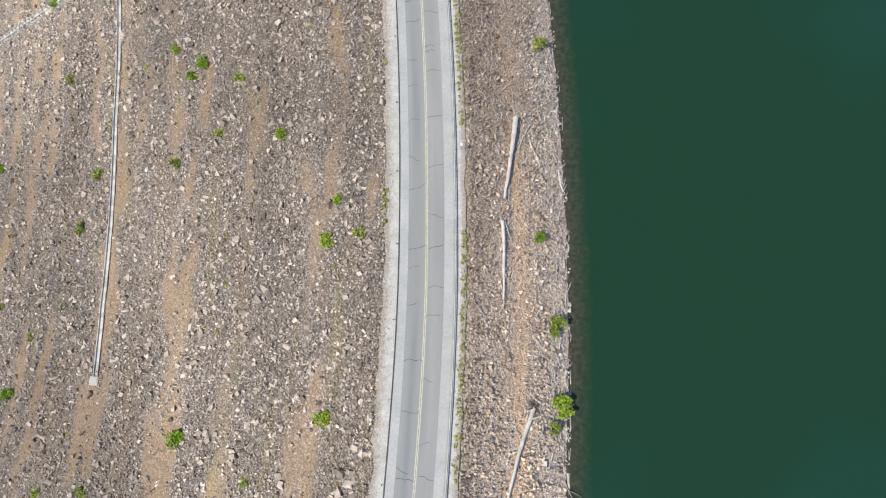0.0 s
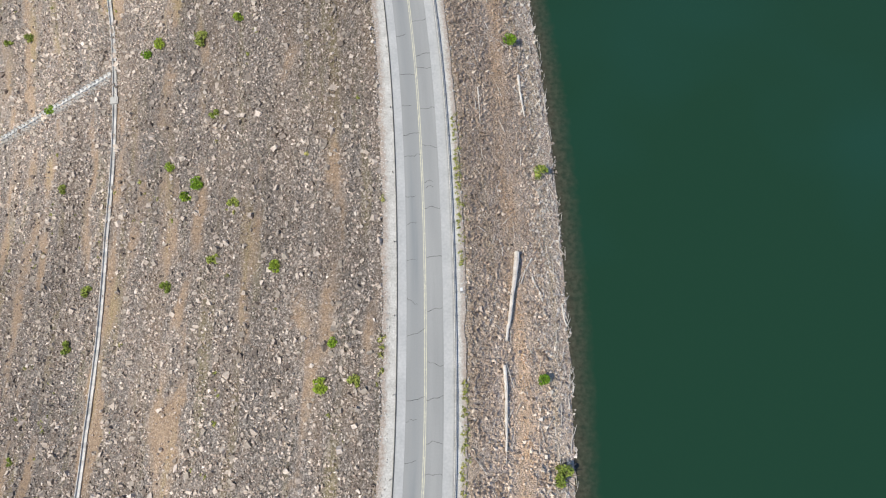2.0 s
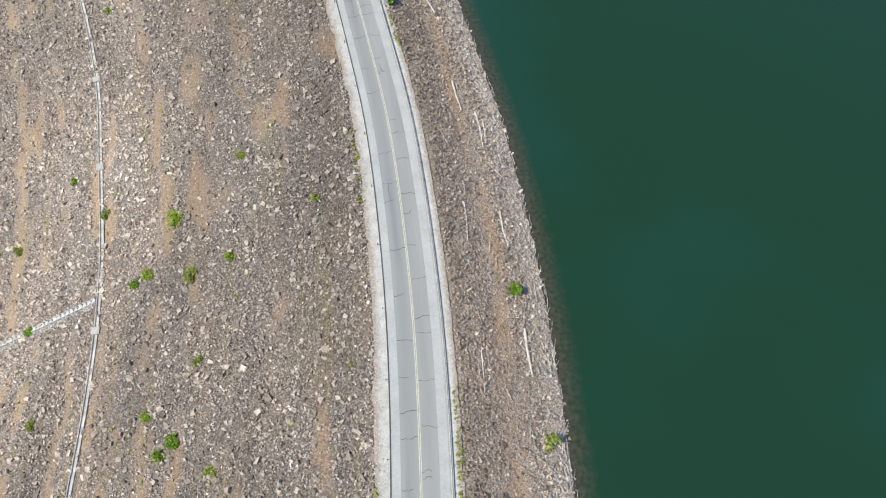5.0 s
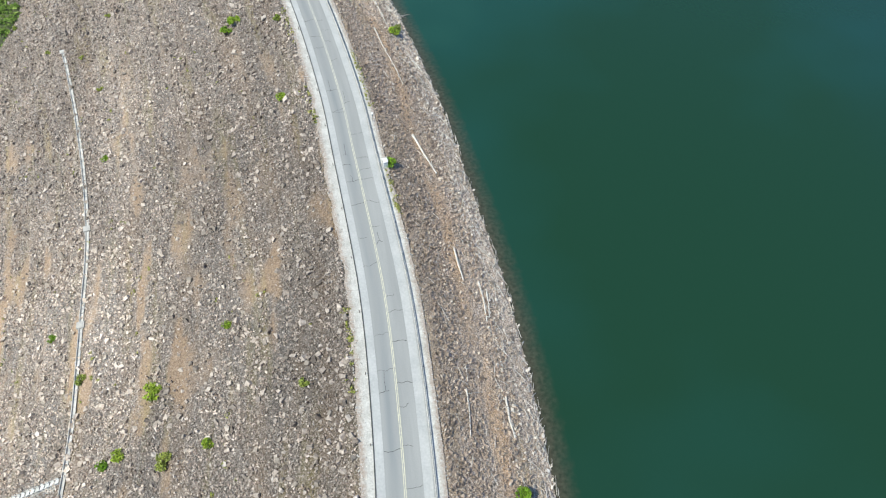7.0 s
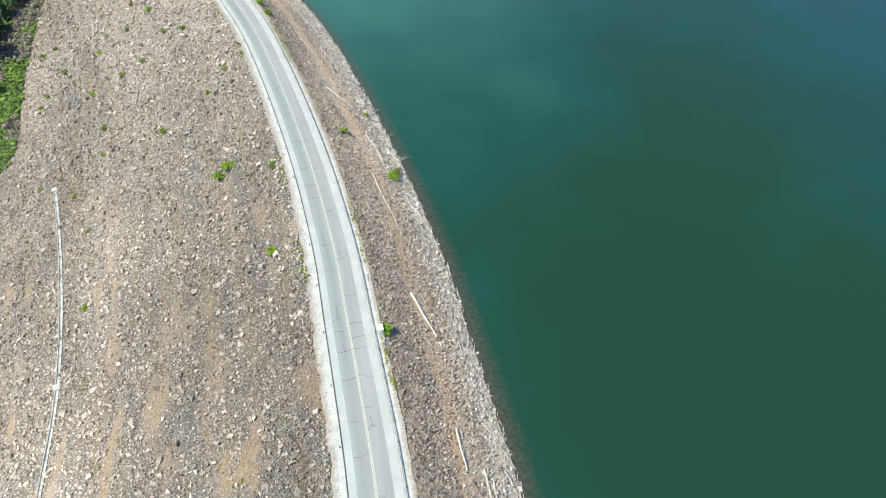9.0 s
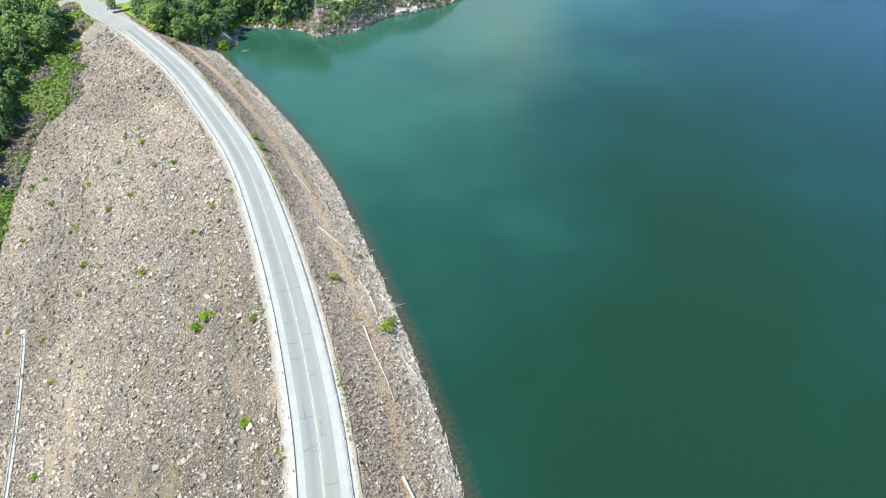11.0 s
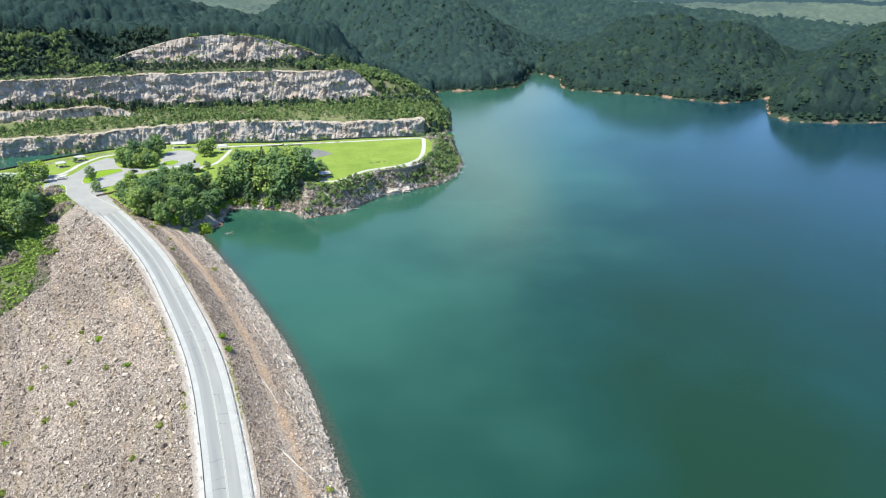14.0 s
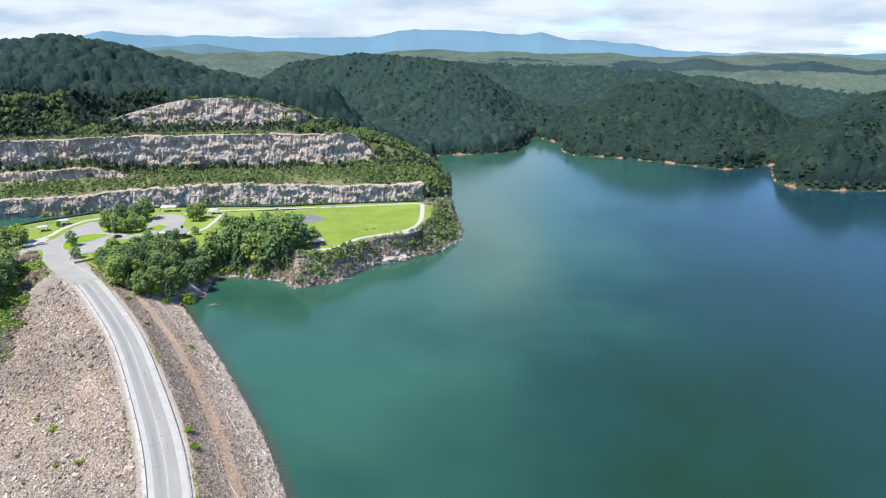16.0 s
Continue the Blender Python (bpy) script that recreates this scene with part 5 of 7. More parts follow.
SPRIGS, SPRIG_F = sprig_shapes(20, 13, 91), [(3 * i, 3 * i + 1, 3 * i + 2) for i in range(13)]


def jittered(x0, x1, y0, y1, step, seed):
    r = np.random.default_rng(seed)
    X, Y = np.meshgrid(np.arange(x0, x1, step), np.arange(y0, y1, step))
    return np.c_[X.ravel(), Y.ravel()] + r.uniform(-0.48, 0.48, (X.size, 2)) * step


def upright(n, r):
    a = r.uniform(0, 2 * math.pi, n)
    z = np.zeros(n)
    return np.stack([np.stack([np.cos(a), -np.sin(a), z], -1), np.stack([np.sin(a), np.cos(a), z], -1), np.stack([z, z, z + 1], -1)], 1)


def woods(name, xy, rad, tall, shapes, faces, mat, label, seed, sink=0.0, smooth=True, canopy=0.0):
    r = np.random.default_rng(seed)
    n = len(xy)
    size = rad[0] + (rad[1] - rad[0]) * r.random(n) ** 1.6
    stretch = r.uniform(*tall, n)
    shp = np.c_[size, size * r.uniform(0.85, 1.15, n), size * stretch]
    z = ground_z(xy) + shp[:, 2] * (0.75 - sink)
    if canopy:
        z = z + canopy * np.array([noise.noise(Vector((x * 0.085, y * 0.085, 3.0))) + 0.7 * noise.noise(Vector((x * 0.03, y * 0.03, 7.0))) for x, y in xy])
    at = np.c_[xy, z]
    ob = part(name, spread(name, shapes, faces, at, upright(n, r), shp, mat, smooth))
    return tagged(ob, label, "trees", kind="stuff")


cand = jittered(-530, 40, 600, 900, 4.0, 31)
info = land(cand)
cz, csd, cq = info[0], info[5], info[6]
r = np.random.default_rng(4)
in_quarry = (cq > -1) & (cq < 112) & (cand[:, 0] < 30)
edge_keep = ((cq > 74) & (np.abs(cand[:, 0] + 190) > 66)) | ((cq > 67) & (cand[:, 0] > -122))
right_end = (cq > 5) & (cand[:, 0] > np.where(cq > 40, -84, -58))
ok = (csd > 3.5) & (cz > 1.2) & (~in_quarry | right_end | edge_keep)
# lighter young growth clothes the quarry's ends
ends = ok & (in_quarry | ((cq > 60) & (cq < 128) & (cand[:, 0] < -232))) & (np.abs(cand[:, 0] + 190) < 330)
tip = ends & right_end
woods("slope_growth", cand[tip], (1.9, 3.6), (0.8, 1.3), BOUGHS, BOUGH_F, M_SHRUB, "bright young trees on the slope at the quarry's end", 21, 0.25, canopy=2.0)
pale = wobble(cand, 1 / 17.0, 5.5) > np.where(cq > 96, 0.22, -0.12)
woods("bench_pines", cand[ends & ~tip & pale], (2.2, 3.9), (0.9, 1.4), BOUGHS, BOUGH_F, M_YOUNGPINE, "pale green pines beside the upper rock face", 22, 0.3, canopy=1.5)
woods("bench_pines", cand[ends & ~tip & ~pale] + (1.5, 1.2), (2.4, 4.3), (1.0, 1.6), BOUGHS, BOUGH_F, M_FOREST, "dark pines beside the upper rock face", 25, 0.3, canopy=1.5)
knoll = jittered(-82, -24, 636, 700, 2.6, 38)
knoll_q = land(knoll)[6]
woods("knoll_growth", knoll[(knoll_q > 46) & (knoll_q < 112) & ((knoll_q > 64) | (knoll[:, 0] > -60))], (1.4, 2.9), (1.0, 1.7), BOUGHS, BOUGH_F, M_SHRUB, "bright young trees round the end of the rock face", 24, 0.15)
brow = jittered(-24, 14, 612, 712, 2.5, 36)
brow_d = inside_distance(brow, NORTH)
brow = brow[(brow_d > 0.8) & (brow_d < 15) & (brow[:, 0] > -17)]
woods("tip_thicket", brow, (1.5, 2.7), (0.9, 1.4), BOUGHS, BOUGH_F, M_SHRUB, "bright young trees crowding the rocky tip by the water", 23, 0.2)
# a lower row of shrubs where the woods come down to the shore
shore = jittered(-60, 700, 620, 1010, 3.4, 32)
ssd = inside_distance(shore, NORTH)
shore = shore[(ssd > 0.8) & (ssd < 9) & (np.abs(shore[:, 0]) < 0.8 * (shore[:, 1] - 125))]
woods("shore_thicket", shore, (1.7, 3.2), (1.0, 1.5), DOMES, DOME_F, M_OAKWOOD, "thicket of low trees along the far shore", 6, 0.7)


def closed_canopy(xy, cell, seed):
    """A wood's roof: round crowns, one in each cell of a loose lattice; the height and the crown's own tone."""
    r = np.random.default_rng(seed)
    jit, tall, wide = r.uniform(0.12, 0.88, (512, 512, 2)), r.uniform(0.5, 1.0, (512, 512)), r.uniform(0.66, 0.92, (512, 512))
    hue = r.random((512, 512))
    k = np.floor(xy / cell).astype(int)
    top, tone = np.zeros(len(xy)), np.zeros(len(xy))
    for a in (-1, 0, 1):
        for b in (-1, 0, 1):
            i, j = (k[:, 0] + a) % 512, (k[:, 1] + b) % 512
            d2 = ((xy - (k + (a, b) + jit[i, j]) * cell) ** 2).sum(1) / (wide[i, j] * cell) ** 2
            h = tall[i, j] * np.sqrt(np.clip(1 - d2, 0, 1))
            tone = np.where(h > top, hue[i, j], tone)
            top = np.maximum(top, h)
    return top, tone


def fan(near, far, step, turn):
    """A grid over the land, finer towards the dam: its points and four-cornered faces."""
    az = np.radians(np.arange(-39, 39.01, turn))
    out = [near]
    while out[-1] < far:
        out.append(out[-1] + step * (out[-1] / near) ** 1.15)
    A2, R2 = np.meshgrid(az, np.array(out), indexing="ij")
    n = np.arange(A2.size).reshape(A2.shape)
    return np.stack([3 + R2 * np.sin(A2), 145 + R2 * np.cos(A2)], -1).reshape(-1, 2), np.stack([n[:-1, :-1], n[:-1, 1:], n[1:, 1:], n[1:, :-1]], -1).reshape(-1, 4)


def canopy_mesh(name, label, roof, quads, mat, crown):
    used, back = np.unique(quads, return_inverse=True)
    me = raw_mesh(name, roof[used], back.reshape(-1, 4), mat, True)
    me.attributes.new("crown", "FLOAT", "POINT").data.foreach_set("value", crown[used].astype(np.float32))
    return tagged(part(name, me), label, "trees", kind="stuff")


xy, quads = fan(430.0, 1570.0, 1.25, 0.1)
m = xy[:, 1] > 600
info = land(xy[m])
z, sd, q = np.zeros(len(xy)), np.full(len(xy), -9.0), np.zeros(len(xy))
z[m], sd[m], q[m] = info[0], info[5], info[6]
in_pit = (q > -1) & (q < 112) & (xy[:, 0] < 30)
young = in_pit | ((q > 60) & (q < 128) & (xy[:, 0] < -232) & (xy[:, 0] > -520))
clad = (sd > 1.2) & (z > 0.5) & ~young
whole = clad[quads].all(axis=1)
border = np.zeros(len(xy), bool)
border[quads[~whole]] = True
border |= np.hypot(xy[:, 0] - 3, xy[:, 1] - 145) > 1566
quads = quads[whole]
used = np.unique(quads)
roof, crown = np.c_[xy, z], np.zeros(len(xy))
top, tone = closed_canopy(xy[used], 8.6, 31)
r = np.random.default_rng(32)
sway = wobble(xy[used], 1 / 33.0, 3.0)
roof[used, 2] = ground_z(xy[used]) + np.clip(sd[used] / 5.0, 0.3, 1) * (2.0 + 7.6 * top + 1.8 * sway + r.normal(0, 0.42, len(used)))
# the wood's outer edge comes down to the ground
roof[border, 2] = z[border] - 1.0
roof[used, :2] += r.normal(0, 0.22, (len(used), 2))
crown[used] = np.clip(tone + r.normal(0, 0.08, len(used)), 0, 1)
heart = xy[quads[:, 0]]
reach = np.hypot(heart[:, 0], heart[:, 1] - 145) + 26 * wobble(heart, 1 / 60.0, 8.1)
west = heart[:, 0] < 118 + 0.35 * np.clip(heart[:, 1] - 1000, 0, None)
# Nearer woods take the shaded tones, those behind the paler hazy one.
for name, label, sel, mat in (("hill_forest", "dense mixed forest covering the hills above the quarry, toned dark for cloud shade", west & (reach < 1180), M_HILLWOOD),
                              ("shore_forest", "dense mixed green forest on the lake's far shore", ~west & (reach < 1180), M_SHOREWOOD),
                              ("back_forest", "forest on the hills behind, toned paler for sun and haze", reach >= 1180, M_MIDWOOD)):
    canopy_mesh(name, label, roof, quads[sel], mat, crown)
# the taller crowns stand clear of the roof
pick = np.random.default_rng(36).choice(used[(top > 0.72) & (sd[used] > 4)], 15000)
gap = np.hypot(xy[pick, 0], xy[pick, 1] - 145)
for name, label, sel, mat in (("emergent_crowns", "taller dark crowns among the hill forest", (gap > 800) & (gap < 1150) & (xy[pick, 0] < 118), M_FOREST),
                              ("emergent_crowns", "taller green crowns among the shore forest", (gap < 1150) & (xy[pick, 0] >= 118), M_OAKWOOD)):
    k = pick[sel]
    r = np.random.default_rng(37)
    size = r.uniform(2.0, 3.8, len(k))
    tagged(part(name, spread(name, DOMES, DOME_F, roof[k] - np.c_[np.zeros((len(k), 2)), 0.85 * size], upright(len(k), r), np.c_[size, size * r.uniform(0.85, 1.15, len(k)), size * r.uniform(1.0, 1.35, len(k))], mat, True)), label, "trees", kind="stuff")

xy, quads = fan(1540.0, 4080.0, 5.0, 0.13)
z = ground_z(xy)
top, tone = closed_canopy(xy, 15.0, 33)
roof = np.c_[xy, z + np.where(np.hypot(xy[:, 0] - 3, xy[:, 1] - 145) < 1541, -1.0, 3.0 + 7.5 * top)]
quads = quads[z[quads].min(axis=1) > 1.2]
heart = xy[quads[:, 0]]
# Ridges selected here get the dark tone that stands for cloud shade.
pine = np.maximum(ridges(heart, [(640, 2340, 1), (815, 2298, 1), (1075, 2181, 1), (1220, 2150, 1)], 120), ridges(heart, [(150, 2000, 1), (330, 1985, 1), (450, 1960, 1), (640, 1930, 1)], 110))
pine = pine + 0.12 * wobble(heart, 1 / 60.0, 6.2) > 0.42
for label, sel, mat in (("rolling woods in the distance, toned pale green for haze", ~pine, M_FARWOOD), ("wooded ridges in the distance, toned dark blue-green for cloud shade", pine, M_SHADERIDGE)):
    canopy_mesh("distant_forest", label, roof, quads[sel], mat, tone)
# young growth on the quarry's benches
bench = jittered(-520, 6, 440, 760, 2.3, 34)
bi = land(bench)
bq = bi[6]
r = np.random.default_rng(8)
gaps = np.array([noise.noise(Vector((x * 0.03, y * 0.03, 1.0))) for x, y in bench])
sel = ((bq > 8) & (bq < 58) & (r.random(len(bench)) < np.clip(0.64 + 1.0 * gaps + 0.25 * (bq > 40), 0.08, 1)) & (np.abs(bq - 41) > np.where(bench[:, 0] < -235, 5, 0))) & (bi[5] > 3)
woods("bench_scrub", bench[sel], (0.9, 2.6), (0.8, 1.6), SPRIGS, SPRIG_F, M_SHRUB, "bright green young growth on the quarry benches", 9, 0.1)
sel = ((bq > 73) & (bq < 103) & (r.random(len(bench)) < 0.42)) | ((bq > 112.5) & (bq < 128) & (r.random(len(bench)) < 0.5) & (np.abs(bench[:, 0] + 190) < 110)) & (bi[5] > 3)
woods("bench_trees", bench[sel], (0.9, 1.7), (1.3, 2.4), BOUGHS, BOUGH_F, M_FOREST, "young pines on the upper quarry bench", 10, 0.1)
sel = (bq > 46) & (bq < 59) & (r.random(len(bench)) < 0.40)
woods("foot_trees", bench[sel], (1.3, 2.5), (1.3, 2.3), BOUGHS, BOUGH_F, M_FOREST, "dark young trees at the foot of the tall rock face", 14, 0.1)

# shrubs rooted on the rims and in the cracks of the rock faces
r = np.random.default_rng(77)
tufts = []
for q, x0, x1, low, high, lean, many in ((0.6, -400, 0, 0, 13, 0.12, 330), (61.5, -420, -62, 16, 41.5, 0.14, 620), (105.5, -270, -112, 44, 64, 0.22, 420)):
    p, n = offset_line(WALL_LINE, q, 0.6, x0, x1)
    for i in r.integers(0, len(p), many):
        up = 21.5 * max(0.03, 1 - ((p[i, 0] + 190) / 92) ** 2) + 1 if q > 100 else high - low
        f = 1.02 if r.random() < 0.45 else (r.random() ** 2.2 * 0.35 if r.random() < 0.9 else r.uniform(0.4, 0.9))
        if noise.noise(Vector((p[i, 0] * 0.06, q, f))) < -0.05:
            continue
        tufts.append((*(p[i] + n[i] * (lean * f * up - (3.4 if f < 1 else 0.6))), low + f * up + (0.8 if f > 1 else 0)))
tufts = np.array(tufts)
size = r.uniform(1.0, 2.6, (len(tufts), 1)) * r.uniform(0.8, 1.3, (len(tufts), 3))
tagged(part("cliff_shrubs", spread("cliff_shrubs", SPRIGS, SPRIG_F, tufts, upright(len(tufts), r), size, M_SHRUB, True)), "green shrubs rooted along the quarry's rock faces", "shrubs", kind="stuff")

# ---- distant mountains ----


def skyline(name, dist, cols, rise, mat, seed, label, rough):
    """A far range: heights by bearing, as a ridge with two slopes."""
    az = np.radians(np.arange(-48, 48.01, 0.2))
    h = np.interp(np.degrees(az), cols, rise)
    h = np.tan(np.radians(h)) * dist + 107 + rough * np.array([noise.fractal(Vector((a * 22, seed, 0)), 1.0, 2.0, 5) for a in az])
    rows = []
    for dd, f in ((-600, 0.0), (-320, 0.45), (-130, 0.82), (0, 1.0), (160, 0.6)):
        rr = dist + dd
        rows.append(np.c_[rr * np.sin(az), 145 + rr * np.cos(az), -30 + (h + 30) * f])
    v = np.stack(rows, 1)
    i = np.arange(v.shape[0] * v.shape[1]).reshape(v.shape[:2])
    f = np.stack([i[:-1, :-1], i[1:, :-1], i[1:, 1:], i[:-1, 1:]], -1).reshape(-1, 4)
    return tagged(part(name, raw_mesh(name, v.reshape(-1, 3), f, mat, True)), label, "mountains", kind="structure")


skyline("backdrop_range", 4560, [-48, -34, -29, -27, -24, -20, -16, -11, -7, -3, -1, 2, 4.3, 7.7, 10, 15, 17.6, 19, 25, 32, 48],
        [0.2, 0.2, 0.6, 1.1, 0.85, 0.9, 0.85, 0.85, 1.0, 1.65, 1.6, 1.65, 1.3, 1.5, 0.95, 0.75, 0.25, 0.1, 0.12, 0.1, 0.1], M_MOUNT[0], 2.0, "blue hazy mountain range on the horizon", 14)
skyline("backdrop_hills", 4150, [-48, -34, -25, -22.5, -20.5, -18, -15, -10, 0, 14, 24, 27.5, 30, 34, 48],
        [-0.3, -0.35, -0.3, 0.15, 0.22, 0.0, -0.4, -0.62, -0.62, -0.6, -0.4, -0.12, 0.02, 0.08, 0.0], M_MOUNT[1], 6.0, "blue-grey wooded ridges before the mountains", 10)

# ---- park: lawns, paths and parking ----


def slab(name, pts, z, mat, label, thick=0.15, parent=None, category="paving"):
    bm = bmesh.new()
    f = bm.faces.new([bm.verts.new((x, y, z)) for x, y in pts])
    if f.normal.z < 0:
        f.normal_flip()
    got = bmesh.ops.extrude_face_region(bm, geom=[f])
    for v in got["geom"]:
        if isinstance(v, bmesh.types.BMVert):
            v.co.z -= thick
    bmesh.ops.triangulate(bm, faces=[g for g in bm.faces if len(g.verts) > 4])
    ob = part(name, bm_mesh(name, bm, mat), parent, label if parent else "")
    return ob if parent else tagged(ob, label, category, kind="structure")


def smooth_line(pts, step=1.5):
    p = np.array(pts, float)
    q = np.vstack([2 * p[0] - p[1], p, 2 * p[-1] - p[-2]])
    out = []
    t = np.linspace(0, 1, 10, endpoint=False)[:, None]
    for i in range(1, len(q) - 2):
        a, b, c, d = q[i - 1:i + 3]
        out.append(0.5 * (2 * b + (c - a) * t + (2 * a - 5 * b + 4 * c - d) * t ** 2 + (3 * b - a - 3 * c + d) * t ** 3))
    return np.vstack(out + [p[-1:]])


def ribbon(pts, wide):
    """The outline of a strip of even width along a line."""
    p = smooth_line(pts)
    t = np.gradient(p, axis=0)
    t /= np.hypot(*t.T)[:, None]
    n = np.c_[-t[:, 1], t[:, 0]] * wide / 2
    return p + n, p - n


def lane(name, pts, wide, z, mat, label, thick=0.15, high=0.0, category="path"):
    a, b = ribbon(pts, wide)
    k = len(a)
    v = np.vstack([np.c_[a, np.full(k, z)], np.c_[b, np.full(k, z)], np.c_[b, np.full(k, z - thick)], np.c_[a, np.full(k, z - thick)]])
    f = []
    for i in range(k - 1):
        for r0, r1 in ((0, 1), (1, 2), (2, 3), (3, 0)):
            f.append((r0 * k + i, r0 * k + i + 1, r1 * k + i + 1, r1 * k + i))
    f += [(0, k, 2 * k, 3 * k), (k - 1, 4 * k - 1, 3 * k - 1, 2 * k - 1)]
    me = raw_mesh(name, v, f, mat)
    return tagged(part(name, me), label, category, kind="structure")


pave = tagged(new("pavement"), "grey asphalt park roads and parking areas", "pavement", kind="structure")
JUNCTION = [(-152.1, 396.8), (-164, 409), (-172.2, 417.2), (-182.9, 428.5), (-190, 441.7), (-194.5, 446.6), (-199.1, 443.5), (-199.2, 437.6), (-204.2, 445.4), (-202.8, 452.6), (-200.7, 458), (-200, 466.8),
            (-200.5, 478), (-202, 489), (-199, 501), (-193, 500), (-188, 489), (-181, 480), (-172.7, 477.8), (-169.1, 480.2), (-165.4, 473.2), (-168.1, 467.4), (-169.1, 456.4), (-167.8, 446),
            (-171, 442), (-174.2, 437.1), (-173.3, 432.4), (-169.6, 427.8), (-159.8, 419.1), (-146.1, 406.9)]
ISLANDS = ([(-187.6, 451.8), (-190, 458.2), (-191.1, 469.2), (-185.7, 475.1), (-178.4, 476.5), (-175.9, 473), (-179.2, 464.9), (-182, 458.3), (-181.3, 449.9), (-184, 447.8)],
           [(-197.1, 442.5), (-193.4, 444.6), (-189.8, 440.7), (-187.3, 434), (-189.6, 430.2)],
           [(-161.7, 491.3), (-157.6, 496.4), (-152.7, 493.7), (-153.2, 486.1), (-157.9, 484.5)])
slab("junction", JUNCTION, 12.058, M_LOT, "grey asphalt junction", parent=pave)
slab("west_parking", [(-266, 456), (-244, 465), (-222.2, 463), (-209.2, 461.1), (-203, 468), (-200.8, 456.7), (-203.5, 451), (-224, 454.8), (-233.6, 450.7), (-266, 440)], 12.056, M_PALE, "pale concrete parking", parent=pave)
slab("turning_circle", [(-168.5, 467), (-165, 474), (-158.5, 478.5), (-162.5, 490), (-165.5, 500), (-168.3, 507.2), (-168.6, 517), (-163.1, 521.3), (-155.5, 519.7), (-148, 509.6), (-145, 493.6), (-146.9, 484.8),
      (-151.2, 478.7), (-157, 472.9), (-162.9, 467.5)], 12.054, M_LOT, "grey asphalt turning circle", parent=pave)
for isle in ISLANDS:
    slab("grass_island", isle, 12.2, M_GRASS, "kerbed grass island", parent=pave)
    lane("kerb_edge", isle + isle[:1], 0.35, 12.24, M_PALE, "pale concrete kerb", 0.3, category="kerb")
lane("footpath_west", [(-262, 463), (-234, 467), (-211, 462.5), (-205.5, 470.5), (-206.3, 485.6), (-204, 501), (-199.5, 507), (-190, 516)], 2.6, 12.07, M_PALE, "pale concrete footpath beside the parking")
lane("footpath_lawn", [(-155, 524.1), (-139.2, 529.8), (-124.3, 534.1), (-103.5, 538.4), (-68.2, 545.7), (-31.9, 555), (-18, 558.6), (-13.6, 556), (-13.1, 549.6), (-12.4, 533.7), (-12.9, 511.7), (-15.4, 500.7), (-20.5, 491.7),
      (-27.3, 485.5), (-33.4, 481.9), (-42.5, 476), (-47.8, 467.9), (-52.2, 459.5), (-57.2, 454.7), (-64, 456)], 2.6, 12.07, M_PALE, "pale concrete footpath round the lawn")
lane("footpath_grove", [(-145, 478), (-137.2, 476), (-135.7, 482.1), (-130.6, 489.5), (-130.7, 506.6), (-132.1, 523.7)], 2.2, 12.062, M_PALE, "pale footpath behind the grove")
slab("plaza", [(-25.1, 483), (-19.4, 490.4), (-14.9, 496.8), (-10.2, 502.0), (-12.2, 493.5), (-18.5, 486.1)], 12.09, M_PALE, "pale concrete apron at the end of the lawn")
slab("gravel_patch", [(-89, 521), (-85.7, 522.9), (-79.5, 525.7), (-72, 520), (-67.3, 514.4), (-71.4, 508.4), (-77.5, 504.4), (-86, 510)], 12.05, material("grey_gravel", speckled((0.15, 0.155, 0.155), (0.25, 0.25, 0.24), 0.3, 3.0, 0.3), 0.9), "grey gravel patch on the lawn")


def low_wall(name, pts, z0, z1, wide, mat, label):
    return lane(name, pts, wide, z1, mat, label, z1 - z0, category="wall")


M_WALL = material("dark_wall_stone", speckled((0.13, 0.118, 0.10), (0.27, 0.245, 0.215), 0.4, 3.0, 0.5, 0.05), 0.9)
low_wall("retaining_wall", [(-72, 461), (-64.3, 453.5), (-59, 449), (-54.4, 448.4), (-50.6, 453.6), (-41.8, 470.1), (-29.9, 477), (-20.5, 481.5), (-12.9, 490.3), (-9.3, 504.7), (-7.2, 518.7), (-7.3, 544.6), (-10.4, 556.3), (-15, 562)], 10.6, 12.5, 0.6, M_WALL, "dark stone retaining wall round the lawn")
low_wall("edge_wall", [(-262, 456), (-245.6, 470.7), (-236.4, 483), (-228.8, 497), (-217.2, 509.4), (-204.5, 521.5), (-176, 536.3), (-161.9, 538.6), (-133.5, 541.3), (-104.6, 544), (-87, 548), (-51, 557.4), (-16.3, 563)], 9.0, 12.9, 0.6, M_DARK, "long dark wall along the inlet")
for pts in ([(-145.8, 406.6), (-159.6, 418.8), (-169.3, 427.5), (-173, 432.3), (-174, 437), (-170.8, 442)], [(-183.2, 428.8), (-190.2, 441.9)]):
    lane("kerb_edge", pts, 0.35, 12.22, M_PALE, "pale concrete kerb", 0.3, category="kerb")

# ---- trees of the park and the valley side ----


def scatter_in(poly, gap, seed, n=4000):
    """Places inside a polygon, no two closer than gap."""
    r = np.random.default_rng(seed)
    p = np.array(poly, float)
    c = r.uniform(p.min(0), p.max(0), (n, 2))
    c = c[inside_distance(c, poly) > 0]
    out = []
    for q in c:
        if all((q[0] - o[0]) ** 2 + (q[1] - o[1]) ** 2 > gap * gap for o in out):
            out.append(q)
    return np.array(out)


